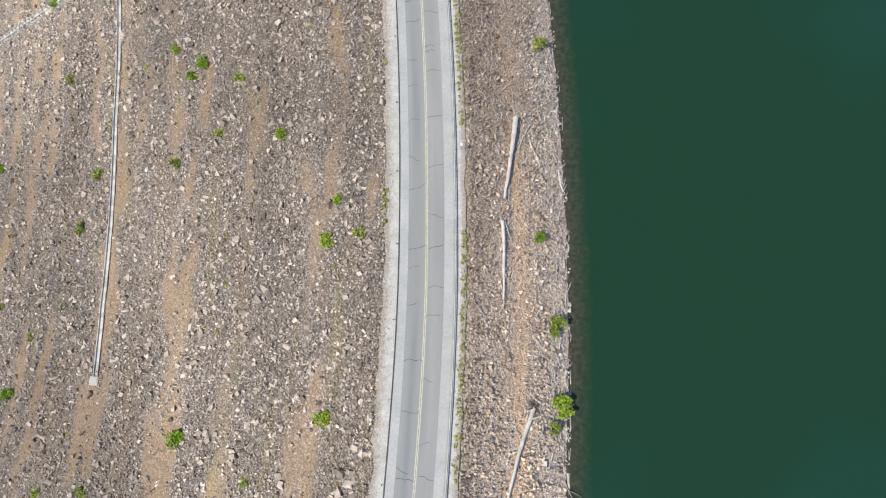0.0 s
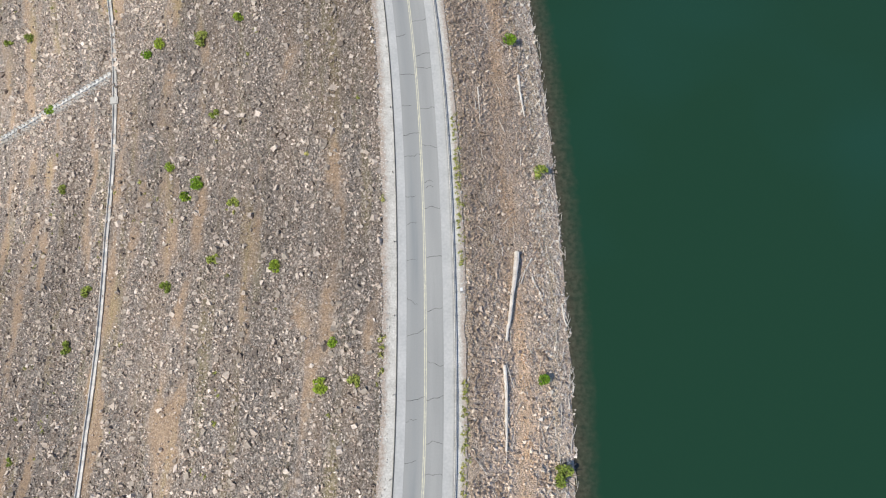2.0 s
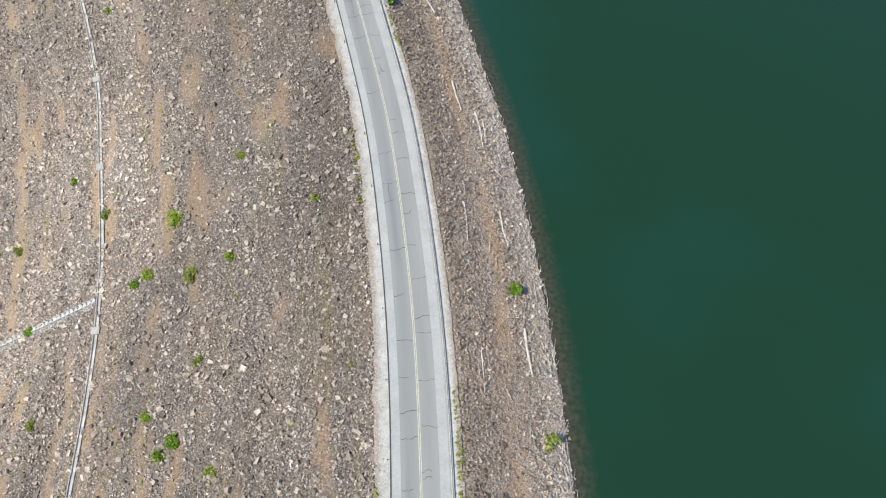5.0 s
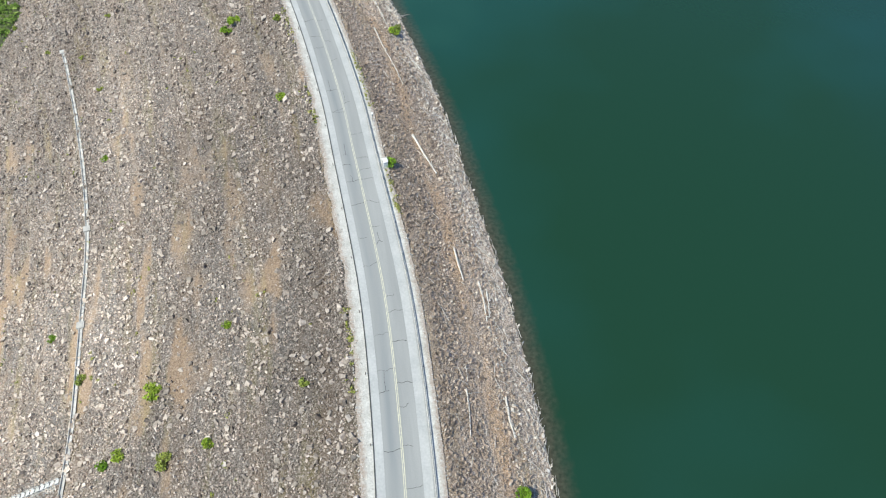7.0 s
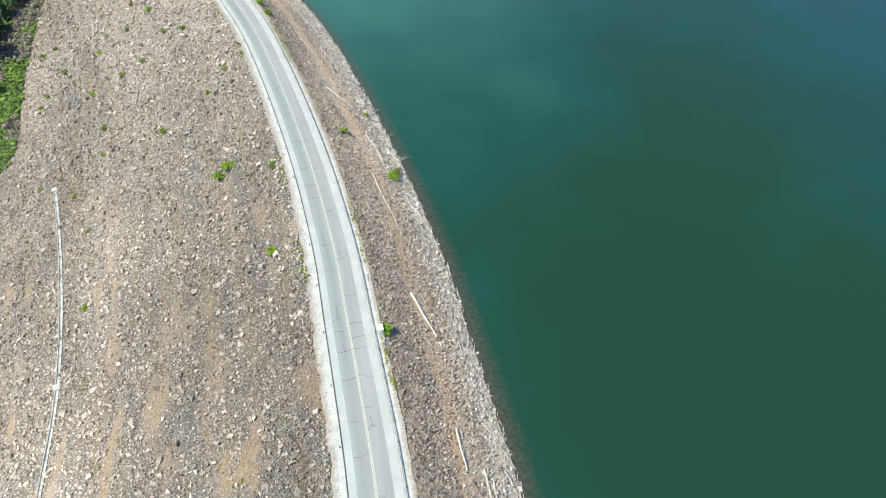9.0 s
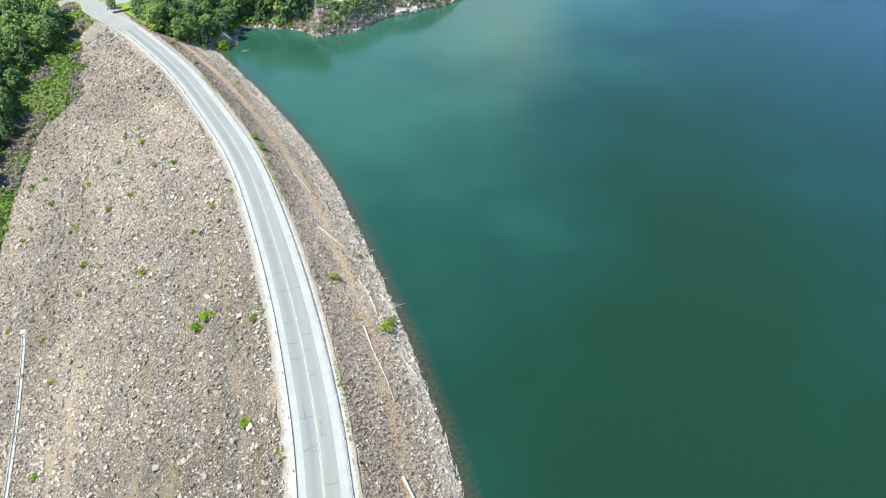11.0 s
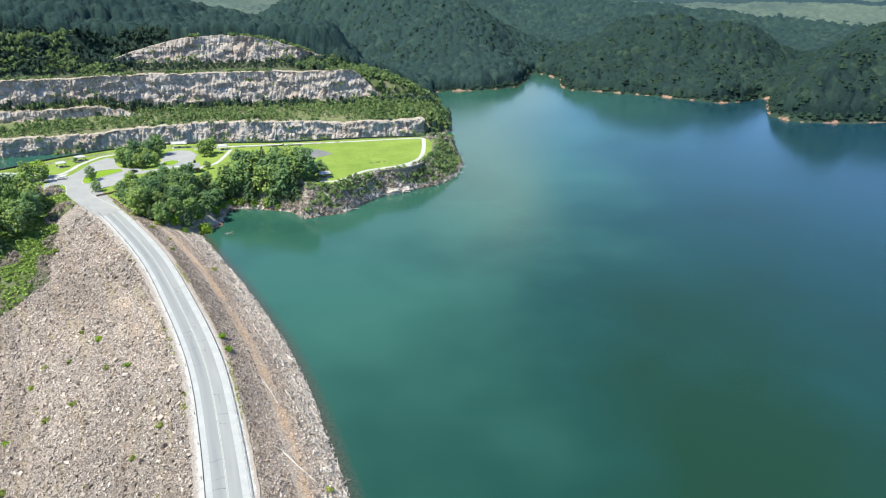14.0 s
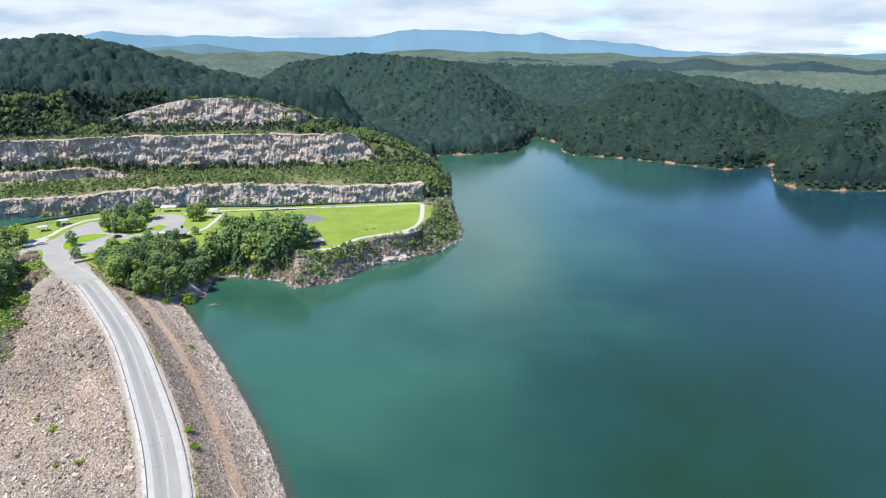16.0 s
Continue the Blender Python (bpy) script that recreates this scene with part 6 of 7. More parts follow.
def tree(high, wide, clumps, seed, name, label, mat=M_LEAF, clear=0.22, bare=False):
    """A tapered trunk, limbs and a crown of many small uneven clumps."""
    r = np.random.default_rng(seed)
    top = tagged(new(name), label, "tree", "trees of the park")
    bm = bmesh.new()
    lean = r.normal(0, 0.03, 2) * high
    tube(bm, [(0, 0, -0.8), (lean[0] * 0.3, lean[1] * 0.3, high * 0.3), (lean[0], lean[1], high * 0.8)], [high * 0.022, high * 0.017, high * 0.005], 7)
    for k in range(7):
        a, z0 = r.uniform(0, 6.28), high * r.uniform(clear, 0.6)
        l = wide * r.uniform(0.5, 0.9)
        tube(bm, [(lean[0] * 0.3, lean[1] * 0.3, z0), (l * 0.5 * math.cos(a), l * 0.5 * math.sin(a), z0 + l * 0.35), (l * math.cos(a), l * math.sin(a), z0 + l * 0.8)], [high * 0.008, high * 0.005, high * 0.002], 5)
    part("trunk", bm_mesh("trunk", bm, M_BARK), top)
    # crown: several boughs, each a cloud of leaf sprays round a few denser clumps
    at, size, far_at, far_out = [], [], [], []
    boughs = 13
    for k in range(boughs):
        z = clear + (1 - clear) * (k + 0.6) / boughs
        reach = wide * 0.62 * math.sin(math.pi * (0.16 + 0.74 * (z - clear) / (1 - clear))) ** 0.7
        a = k * 2.4 + r.uniform(-0.5, 0.5)
        c = np.array([reach * math.cos(a), reach * math.sin(a), z * high * 0.96])
        m = max(3, clumps // 28)
        d = r.normal(size=(m, 3))
        d /= np.linalg.norm(d, axis=1)[:, None]
        at.append(c + d * wide * 0.26 * (1, 1, 0.7))
        size.append(r.uniform(0.10, 0.17, m) * wide)
        m = clumps // 3
        d = r.normal(size=(m, 3))
        d /= np.linalg.norm(d, axis=1)[:, None]
        far_at.append(c + d * (1, 1, 0.72) * wide * 0.5 * r.uniform(0.55, 1.12, (m, 1)))
        far_out.append(d)
    at, size = np.vstack(at), np.concatenate(size)
    shp = size[:, None] * r.uniform(0.75, 1.25, (len(size), 3))
    crown = part("crown", spread("crown", CROWN_S, ICO1_F, at, turns(len(at), r), shp, mat, True), top)
    far_at, out = np.vstack(far_at), np.vstack(far_out)
    n = len(far_at)
    # each spray faces outwards and upwards, with a random tilt
    out = out + (0, 0, 0.5) + r.normal(0, 0.32, (n, 3))
    out /= np.linalg.norm(out, axis=1)[:, None]
    u = np.cross(out, r.normal(size=(n, 3)))
    u /= np.linalg.norm(u, axis=1)[:, None]
    rot = np.stack([u, np.cross(out, u), out], -1)
    k = r.uniform(0.085, 0.16, n) * wide
    part("leaves", spread("leaves", SPRAYS, [(0, 1, 2), (0, 2, 3), (0, 3, 4)], far_at, rot, np.c_[k, k, k], mat), top)
    return top




def pine(high, wide, seed):
    """A conifer: a straight tapered trunk with whorls of drooping feathery boughs."""
    r = np.random.default_rng(seed)
    top = tagged(new("pine_tree"), "tall dark green feathery pine by the cove", "tree", "trees of the park")
    bm = bmesh.new()
    tube(bm, [(0, 0, -0.8), (0, 0, high * 0.5), (0, 0, high * 0.97)], [high * 0.02, high * 0.012, high * 0.003], 7)
    part("trunk", bm_mesh("trunk", bm, M_BARK), top)
    at, out, size = [], [], []
    for k in range(15):
        f = k / 14
        z, reach = high * (0.16 + 0.82 * f), wide * (1.02 - f) ** 0.75 * r.uniform(0.85, 1.1) + 0.25
        arms = 9 if f < 0.6 else 6
        for j in range(arms):
            a = 6.283 * (j + r.uniform(-0.3, 0.3)) / arms + k
            l = reach * r.uniform(0.75, 1.15)
            for t in np.linspace(0.25, 1.0, 6):
                for _ in range(2):
                    at.append((l * t * math.cos(a) + r.normal(0, 0.16) * l * 0.6, l * t * math.sin(a) + r.normal(0, 0.16) * l * 0.6, z - 0.16 * l * t * t + r.normal(0, 0.12)))
                    out.append((0.5 * math.cos(a), 0.5 * math.sin(a), 0.8))
                    size.append((0.55 - 0.2 * t) * (0.6 + 0.5 * (1 - f)) * wide * 0.32)
    at, out, size = np.array(at), np.array(out) + r.normal(0, 0.35, (len(out), 3)), np.array(size)
    out /= np.linalg.norm(out, axis=1)[:, None]
    u = np.cross(out, r.normal(size=(len(at), 3)))
    u /= np.linalg.norm(u, axis=1)[:, None]
    rot = np.stack([u, np.cross(out, u), out], -1)
    part("needles", spread("needles", SPRAYS, [(0, 1, 2), (0, 2, 3), (0, 3, 4)], at, rot, np.repeat(size[:, None], 3, 1), M_PINE), top)
    return top


M_PINE = material("pine_needles", leaf_build([(0.0, (0.105, 0.175, 0.095)), (0.5, (0.15, 0.235, 0.11)), (1.0, (0.22, 0.30, 0.13))], 1.8, 0.3, 0.2, "object", 0.4, False, 0.35), 0.9, 0.1)
SPRAYS = [np.array([(-1, 0, 0), (-0.2, -0.75, 0.12), (0.9, -0.35, -0.1), (0.75, 0.55, -0.12), (-0.3, 0.7, 0.1)]) * s for s in (0.85, 1.0, 1.15)]
broad = [tree(17, 6.2, 132, 50 + k, "broadleaf_tree", "tall leafy green broadleaf tree by the cove") for k in range(5)]
small = [tree(7, 3.0, 88, 60 + k, "small_tree", "small round leafy tree on the lawn") for k in range(2)]
bright = tree(6.5, 3.6, 99, 66, "young_tree", "bright green young tree by the water", M_BUSH, 0.08)
pines = [pine(17, 4.6, 80 + k) for k in range(3)]
used = {o.name: False for o in broad + small + pines + [bright]}


def plant(ob, x, y, scale, turn):
    m = Matrix.Translation((x, y, float(ground_z((x, y))[0]) - 0.1)) @ Matrix.Rotation(turn, 4, "Z") @ Matrix.Diagonal((scale, scale, scale * (0.92 + 0.16 * ((turn * 7) % 1)), 1))
    if not used[ob.name]:
        used[ob.name] = True
        ob.matrix_basis = m
        return ob
    got = copy_thing(ob, m)
    got.matrix_basis = m
    return got


GROVE_COVE = [(-155, 426), (-148, 416), (-138, 403), (-124, 400), (-116, 407), (-112, 418), (-112, 447), (-121, 450), (-132, 446), (-146, 440), (-155, 434)]
GROVE_POINT = [(-114, 448), (-96, 447), (-84, 444), (-76, 446), (-71, 455), (-78, 463), (-92, 466), (-106, 460), (-117, 452)]
WOOD_VALLEY = [(-213, 427), (-203, 429), (-195, 427), (-187, 419), (-182, 400), (-184, 380), (-184, 355), (-180, 322), (-174, 285), (-186, 262), (-218, 262), (-226, 330), (-238, 405)]
GROVE_BACK = [(-163, 441), (-153, 456), (-132, 457), (-114, 452), (-120, 434), (-134, 430), (-148, 430)]
r = np.random.default_rng(70)
for poly, gap, lo, hi in ((GROVE_COVE, 4.7, 0.4, 0.7), (GROVE_BACK, 4.4, 0.2, 0.32), (GROVE_POINT, 4.9, 0.8, 1.08), (WOOD_VALLEY, 7.0, 0.55, 0.9)):
    for i, (x, y) in enumerate(scatter_in(poly, gap, int(gap * 10 + lo * 100))):
        conifer = lo > 0.3 and (i * 7) % 5 < 1
        plant(pines[i % 3] if conifer else broad[i % 5], x, y, r.uniform(lo, hi) * (0.98 if conifer else 1.0), r.uniform(0, 6.28))
for x, y, k in ((-179.6, 481.6, 0.6), (-173.9, 479.5, 0.55), (-169.5, 479, 0.5), (-165.7, 481, 0.5), (-163, 485.5, 0.45), (-186.1, 494, 0.55), (-180, 498, 0.72), (-173.2, 500.6, 0.66), (-171, 508.5, 0.78), (-169, 490, 0.48),
                (-142.2, 505.4, 0.62), (-140.8, 513, 0.6), (-146, 513, 0.4), (-207.5, 450.5, 0.55), (-216, 452, 0.6), (-66.5, 467, 0.5), (-69.5, 463, 0.45), (-160, 447, 0.42), (-156, 440, 0.5), (-150, 452, 0.4), (-141, 451, 0.28), (-134, 444, 0.32), (-128, 436, 0.4), (-123, 429, 0.5), (-119, 423, 0.5), (-139, 438, 0.34), (-130, 428, 0.45)):
    plant(broad[int(-x) % 5], x, y, k, x * 0.7)
for x, y, k in ((-183.6, 454.3, 1.0), (-171.8, 435.6, 0.85), (-63.5, 466.5, 0.8), (-152, 468, 0.8), (-211, 490, 0.5), (-131, 478, 0.7)):
    plant(small[int(-x) % 2], x, y, k, x)
M_RUSSET = material("russet_leaves", leaf_build([(0.0, (0.15, 0.13, 0.075)), (0.6, (0.23, 0.20, 0.11)), (1.0, (0.30, 0.29, 0.14))], 1.8, 0.3, 0.2, "object", 0.5, False, 0.35), 0.9, 0.1)
russet = tree(6.0, 3.8, 99, 68, "ornamental_tree", "low spreading russet-leaved tree beside the turning circle", M_RUSSET, 0.06)
used[russet.name] = False
for x, y, k in ((-178.5, 486.0, 1.0), (-173.5, 487.5, 0.9), (-182.5, 489.5, 0.8)):
    plant(russet, x, y, k, x)
for x, y, k in ((-213.0, 457.5, 1.5), (-110.5, 410.5, 1.0), (-117, 402, 0.6), (-124, 397, 0.5), (-130, 396, 0.45), (-97, 446, 0.6), (-84, 443, 0.5), (-104, 447, 0.6), (-90, 445, 0.7), (-112, 430, 0.7), (-112, 440, 0.8), (-109, 447, 0.7), (-115, 416, 0.75), (-117, 424, 0.8), (-121, 404, 0.7), (-127, 402, 0.65), (-134, 405, 0.6), (-141, 410, 0.55)):
    plant(bright, x, y, k, x)

# brush on the point's bank, rocks and dead timber at its foot
bank = jittered(-110, 16, 425, 580, 1.15, 41)
bd = inside_distance(bank, PARK)
bw = np.interp(bank[:, 0], [-130, -105, -70, -45, -22, -10, 5], [15, 15, 13, 7, 6.5, 14, 20])
r = np.random.default_rng(42)
on_bank = (bd > 0.4) & (bd < bw) & ((bank[:, 1] < np.interp(bank[:, 0], *NORTH_EDGE) - 10) | (bank[:, 0] > -11))
tone = np.array([noise.noise(Vector((x * 0.06, y * 0.06, 6.0))) for x, y in bank])
g = on_bank & (bd > 2) & (r.random(len(bank)) < np.where(tone > -0.10, 0.75, 0.15) + 0.25 * (bank[:, 0] > -4))
woods("bank_shrubs", bank[g], (1.1, 2.9), (0.7, 1.1), SPRIGS, SPRIG_F, M_SHRUB, "green shrubs on the steep lakeside bank", 43, 0.2)
g = on_bank & (r.random(len(bank)) < np.where(tone > 0.0, 0.2, 0.7))
woods("bank_brush", bank[g], (0.9, 2.2), (0.6, 1.2), SPRIGS, SPRIG_F, M_BRUSH, "grey dead brush on the lakeside bank", 44, 0.25)
k = np.flatnonzero(on_bank)
k = r.choice(k, 8000)
tp = bank[k] + r.uniform(-0.6, 0.6, (8000, 2))
tp = np.c_[tp, ground_z(tp) + r.uniform(0.1, 1.3, 8000)]
TWIG = [np.array([(-1, -0.035, 0), (1, -0.015, 0.1), (1, 0.015, 0.1), (-1, 0.035, 0)])]
tagged(part("bank_twigs", spread("bank_twigs", TWIG, [(0, 1, 2, 3)], tp, turns(8000, r), r.uniform(0.6, 2.2, (8000, 1)) * (1, 1.6, 1), M_DRIFT)), "tangle of grey twigs on the lakeside bank", "twigs", kind="stuff")
foot = on_bank & (bd < 3) & (r.random(len(bank)) < 0.75)
fp = np.c_[bank[foot], ground_z(bank[foot])]
tagged(part("bank_rocks", spread("bank_rocks", ROCKS, CUBE_F, fp, turns(len(fp), r), r.uniform(0.5, 1.9, (len(fp), 1)) * r.uniform(0.7, 1.2, (len(fp), 3)), M_SHORE_ROCK)),
       "pale rocks at the foot of the lakeside bank", "rocks", kind="stuff")
M_BOULDER = material("pale_boulder", speckled((0.36, 0.31, 0.255), (0.62, 0.555, 0.48), 0.35, 2.5, 0.8, 0.15), 0.9)
for x, y, a, b, c in ((-27.0, 473.2, 10, 5.4, 4.4), (-20, 476.6, 6.5, 4, 3.0), (-15, 482, 4, 2.2, 1.3)):
    bm = bmesh.new()
    bmesh.ops.create_icosphere(bm, subdivisions=3, radius=1)
    for v in bm.verts:
        v.co *= 1 + 0.34 * noise.noise(v.co * 1.7 + Vector((x, y, 0))) + 0.2 * noise.cell(v.co * 2.4) + 0.16 * noise.noise(v.co * 5)
        v.co = Vector((v.co.x * a / 2, v.co.y * b / 2, v.co.z * c / 2))
    ob = tagged(part("boulder", bm_mesh("boulder", bm, M_BOULDER)), "large pale bleached boulder at the waterline", "boulder", "boulders on the bank")
    ob.matrix_basis = pose(x, y, 0.7, 0, 0, 35)
r = np.random.default_rng(45)
bm = bmesh.new()
k = np.flatnonzero(on_bank & (bd < 7))
for i in r.choice(k, 260, replace=False):
    x, y = bank[i]
    z = float(ground_z((x, y))[0])
    a, l = r.uniform(0, 6.28), r.uniform(1.5, 6)
    tube(bm, [(x, y, z + 0.2), (x + l * math.cos(a) * 0.5, y + l * math.sin(a) * 0.5, z + 0.6), (x + l * math.cos(a), y + l * math.sin(a), z + 0.3 + r.uniform(-0.8, 0.8))], [0.12, 0.09, 0.04], 4)
tagged(part("dead_branches", bm_mesh("dead_branches", bm, M_DRIFT)), "tangle of bleached fallen branches on the bank", "branches", kind="stuff")

# valley side beside the dam: bright herbs and brush along the rubble's edge
side = jittered(-235, -145, 240, 448, 1.2, 46)
sc, _ = side_of(side, CONTACT)
_, sdd = crest_coords(side)
r = np.random.default_rng(47)
ss_, _ = crest_coords(side)
g = ((sc > 0.3) | ((ss_ > 626) & (sdd < -8.5))) & (sc < 26) & (sdd < -7.5) & (inside_distance(side, JUNCTION) < -1.2) & (r.random(len(side)) < 0.9)
tn = np.array([noise.noise(Vector((x * 0.07, y * 0.07, 2.0))) for x, y in side])
dead = (tn >= 0.24) | ((sc < 4.5) & (tn > 0.02))
woods("valley_herbs", side[g & ~dead], (0.8, 1.9), (0.4, 0.8), SPRIGS, SPRIG_F, material("lush_herbs", leaf_build([(0.0, (0.16, 0.265, 0.055)), (0.6, (0.26, 0.38, 0.085)), (1.0, (0.36, 0.46, 0.13))], 1.8, 0.7, 0.2), 0.9, 0.1),
      "lush green herbs along the edge of the rubble", 48, 0.3)
woods("valley_brush", side[g & dead], (0.6, 1.7), (0.6, 1.0), SPRIGS, SPRIG_F, M_BRUSH, "grey dry brush along the edge of the rubble", 49, 0.3)


# ---- buildings, shelters and cars in the park ----


def shelter(name, label, lx, ly, high, x, y, turn, roof=M_ROOF):
    top = tagged(new(name), label, "shelter", "shelters in the park")
    bm = bmesh.new()
    rise = ly * 0.22
    v = [bm.verts.new(p) for p in ((-lx / 2, -ly / 2, high), (lx / 2, -ly / 2, high), (lx / 2, ly / 2, high), (-lx / 2, ly / 2, high), (-lx / 2 + ly * 0.2, 0, high + rise), (lx / 2 - ly * 0.2, 0, high + rise))]
    low = [bm.verts.new(p.co - Vector((0, 0, 0.22))) for p in v[:4]]
    for f in ((0, 1, 5, 4), (1, 2, 5), (2, 3, 4, 5), (3, 0, 4)):
        bm.faces.new([v[i] for i in f])
    for i in range(4):
        bm.faces.new((v[i], low[i], low[(i + 1) % 4], v[(i + 1) % 4]))
    bm.faces.new(low)
    part("roof", bm_mesh("roof", bm, roof), top, "pale metal roof")
    bm = bmesh.new()
    box(bm, 0, 0, -0.15, lx * 0.96, ly * 0.96, 0.27, 0.02)
    part("floor_slab", bm_mesh("floor_slab", bm, M_CONCRETE), top)
    bm = bmesh.new()
    box(bm, 0, 0, 0, 0.2, 0.2, high - 0.2, 0.02)
    leg = bm_mesh("leg", bm, M_BROWN)
    for sx in (-1, 1):
        for sy in (-1, 1):
            part("leg", leg, top).matrix_basis = pose(sx * (lx / 2 - 0.4), sy * (ly / 2 - 0.4), 0.1)
    bm = bmesh.new()
    box(bm, 0, 0, 0.12, 1.8, 0.75, 0.72, 0.05)
    part("table", bm_mesh("table", bm, M_BROWN), top)
    top.matrix_basis = pose(x, y, 12.0, 0, 0, turn)
    return top


shelter("picnic_shelter", "small picnic shelter with a pale roof near the inlet", 5.0, 4.0, 2.5, -214, 480.5, 40)
shelter("picnic_shelter", "small picnic shelter with a pale roof near the inlet", 5.5, 4.2, 2.5, -210.6, 494.3, 45)
shelter("picnic_shelter", "wide picnic shelter with a pale roof by the turning circle", 9.5, 5.0, 2.9, -165.9, 528.2, 15)
shelter("picnic_shelter", "picnic shelter with a pale roof beside the lawn", 6.5, 4.6, 2.7, -62.9, 461.8, 25)
shelter("picnic_shelter", "long pale-roofed shelter beside the west parking", 14, 6.0, 2.9, -225.5, 449.5, 12)
shelter("picnic_shelter", "small picnic shelter among the grove's trees", 6.0, 4.4, 2.6, -137, 523.5, 20)


def house(x, y, turn):
    top = tagged(new("visitor_building"), "small brown building with a grey gabled roof and chimney", "building")
    bm = bmesh.new()
    box(bm, 0, 0, 0, 8, 5.5, 3.0, 0.03)
    part("wall", bm_mesh("wall", bm, M_BROWN), top)
    bm = bmesh.new()
    v = [bm.verts.new(p) for p in ((-4.6, -3.4, 2.85), (4.6, -3.4, 2.85), (4.6, 0, 5.0), (-4.6, 0, 5.0), (-4.6, 3.4, 2.85), (4.6, 3.4, 2.85))]
    for f in ((0, 1, 2, 3), (3, 2, 5, 4), (0, 3, 4), (1, 5, 2), (0, 4, 5, 1)):
        bm.faces.new([v[i] for i in f])
    roof = part("roof", bm_mesh("roof", bm, M_LOT), top, "grey shingle roof")
    bm = bmesh.new()
    box(bm, 2.4, 0.6, 3.6, 1.1, 1.0, 2.6, 0.05)
    part("chimney", bm_mesh("chimney", bm, M_DARK), roof, "dark chimney")
    for wx in (-2.4, 0, 2.4):
        bm = bmesh.new()
        box(bm, wx, -2.77, 1.0, 1.2, 0.08, 1.2, 0.02)
        part("window", bm_mesh("window", bm, M_GLASS), top, "dark window")
    bm = bmesh.new()
    box(bm, -4.02, 0.6, 0, 0.08, 1.0, 2.1, 0.01)
    part("door", bm_mesh("door", bm, M_WHITE), top, "white door")
    top.matrix_basis = pose(x, y, 12.0, 0, 0, turn)


house(-137.6, 471.5, 30)
shelter("information_kiosk", "small white information kiosk by the parking", 3.4, 2.6, 2.3, -146.1, 472.5, 30, M_WHITE)


def car(label, paint, x, y, turn):
    top = tagged(new("car"), label, "car", "parked cars")
    bm = bmesh.new()
    prof = [(-2.25, 0.35), (-2.3, 0.75), (-2.0, 0.92), (-1.35, 0.98), (-0.7, 1.45), (0.75, 1.48), (1.5, 1.0), (2.15, 0.9), (2.3, 0.6), (2.25, 0.32)]
    a = [bm.verts.new((px, -0.88 * (0.86 if pz > 1.1 else 1), pz)) for px, pz in prof]
    b = [bm.verts.new((px, 0.88 * (0.86 if pz > 1.1 else 1), pz)) for px, pz in prof]
    for i in range(len(prof)):
        j = (i + 1) % len(prof)
        bm.faces.new((a[i], a[j], b[j], b[i]))
    bm.faces.new(a)
    bm.faces.new(b[::-1])
    bmesh.ops.bevel(bm, geom=bm.edges[:], offset=0.06, segments=1, affect="EDGES")
    part("body", bm_mesh("body", bm, paint), top)
    for px, tilt in ((-1.06, -38), (1.16, 45)):
        bm = bmesh.new()
        box(bm, 0, 0, -0.02, 0.72, 1.36, 0.05, 0.01)
        ob = part("windscreen", bm_mesh("windscreen", bm, M_GLASS), top)
        ob.matrix_basis = pose(px, 0, 1.24, 0, tilt, 0)
    for sy in (-1, 1):
        bm = bmesh.new()
        box(bm, 0.05, sy * 0.80, 1.03, 1.7, 0.06, 0.32, 0.02)
        part("side_window", bm_mesh("side_window", bm, M_GLASS), top)
    bm = bmesh.new()
    bmesh.ops.create_cone(bm, cap_ends=True, segments=14, radius1=0.33, radius2=0.33, depth=0.22, matrix=Matrix.Rotation(radians(90), 4, "X"))
    wheel = bm_mesh("wheel", bm, M_RUBBER)
    bm = bmesh.new()
    bmesh.ops.create_cone(bm, cap_ends=True, segments=10, radius1=0.19, radius2=0.19, depth=0.24, matrix=Matrix.Rotation(radians(90), 4, "X"))
    rim = bm_mesh("rim", bm, M_STEEL)
    for px in (-1.4, 1.4):
        for sy in (-1, 1):
            wob = part("wheel", wheel, top)
            wob.matrix_basis = pose(px, sy * 0.82, 0.33)
            part("rim", rim, wob)
    top.matrix_basis = pose(x, y, 12.06, 0, 0, turn)


M_CAR_BLACK = material("black_car_paint", speckled((0.012, 0.012, 0.014), (0.03, 0.03, 0.033), 1.0, 4.0), 0.25, 0.6)
M_CAR_SILVER = material("silver_car_paint", speckled((0.50, 0.51, 0.52), (0.66, 0.67, 0.68), 1.0, 4.0), 0.3, 0.6)
car("silver car parked by the pale concrete edge", M_CAR_SILVER, -200.1, 455.8, 25)
car("black car parked beside the trees", M_CAR_BLACK, -168.8, 469.7, 50)
car("black car at the edge of the park road", M_CAR_BLACK, -187, 492.5, 35)
car("white car under the trees", M_WHITE, -211.5, 455, 15)

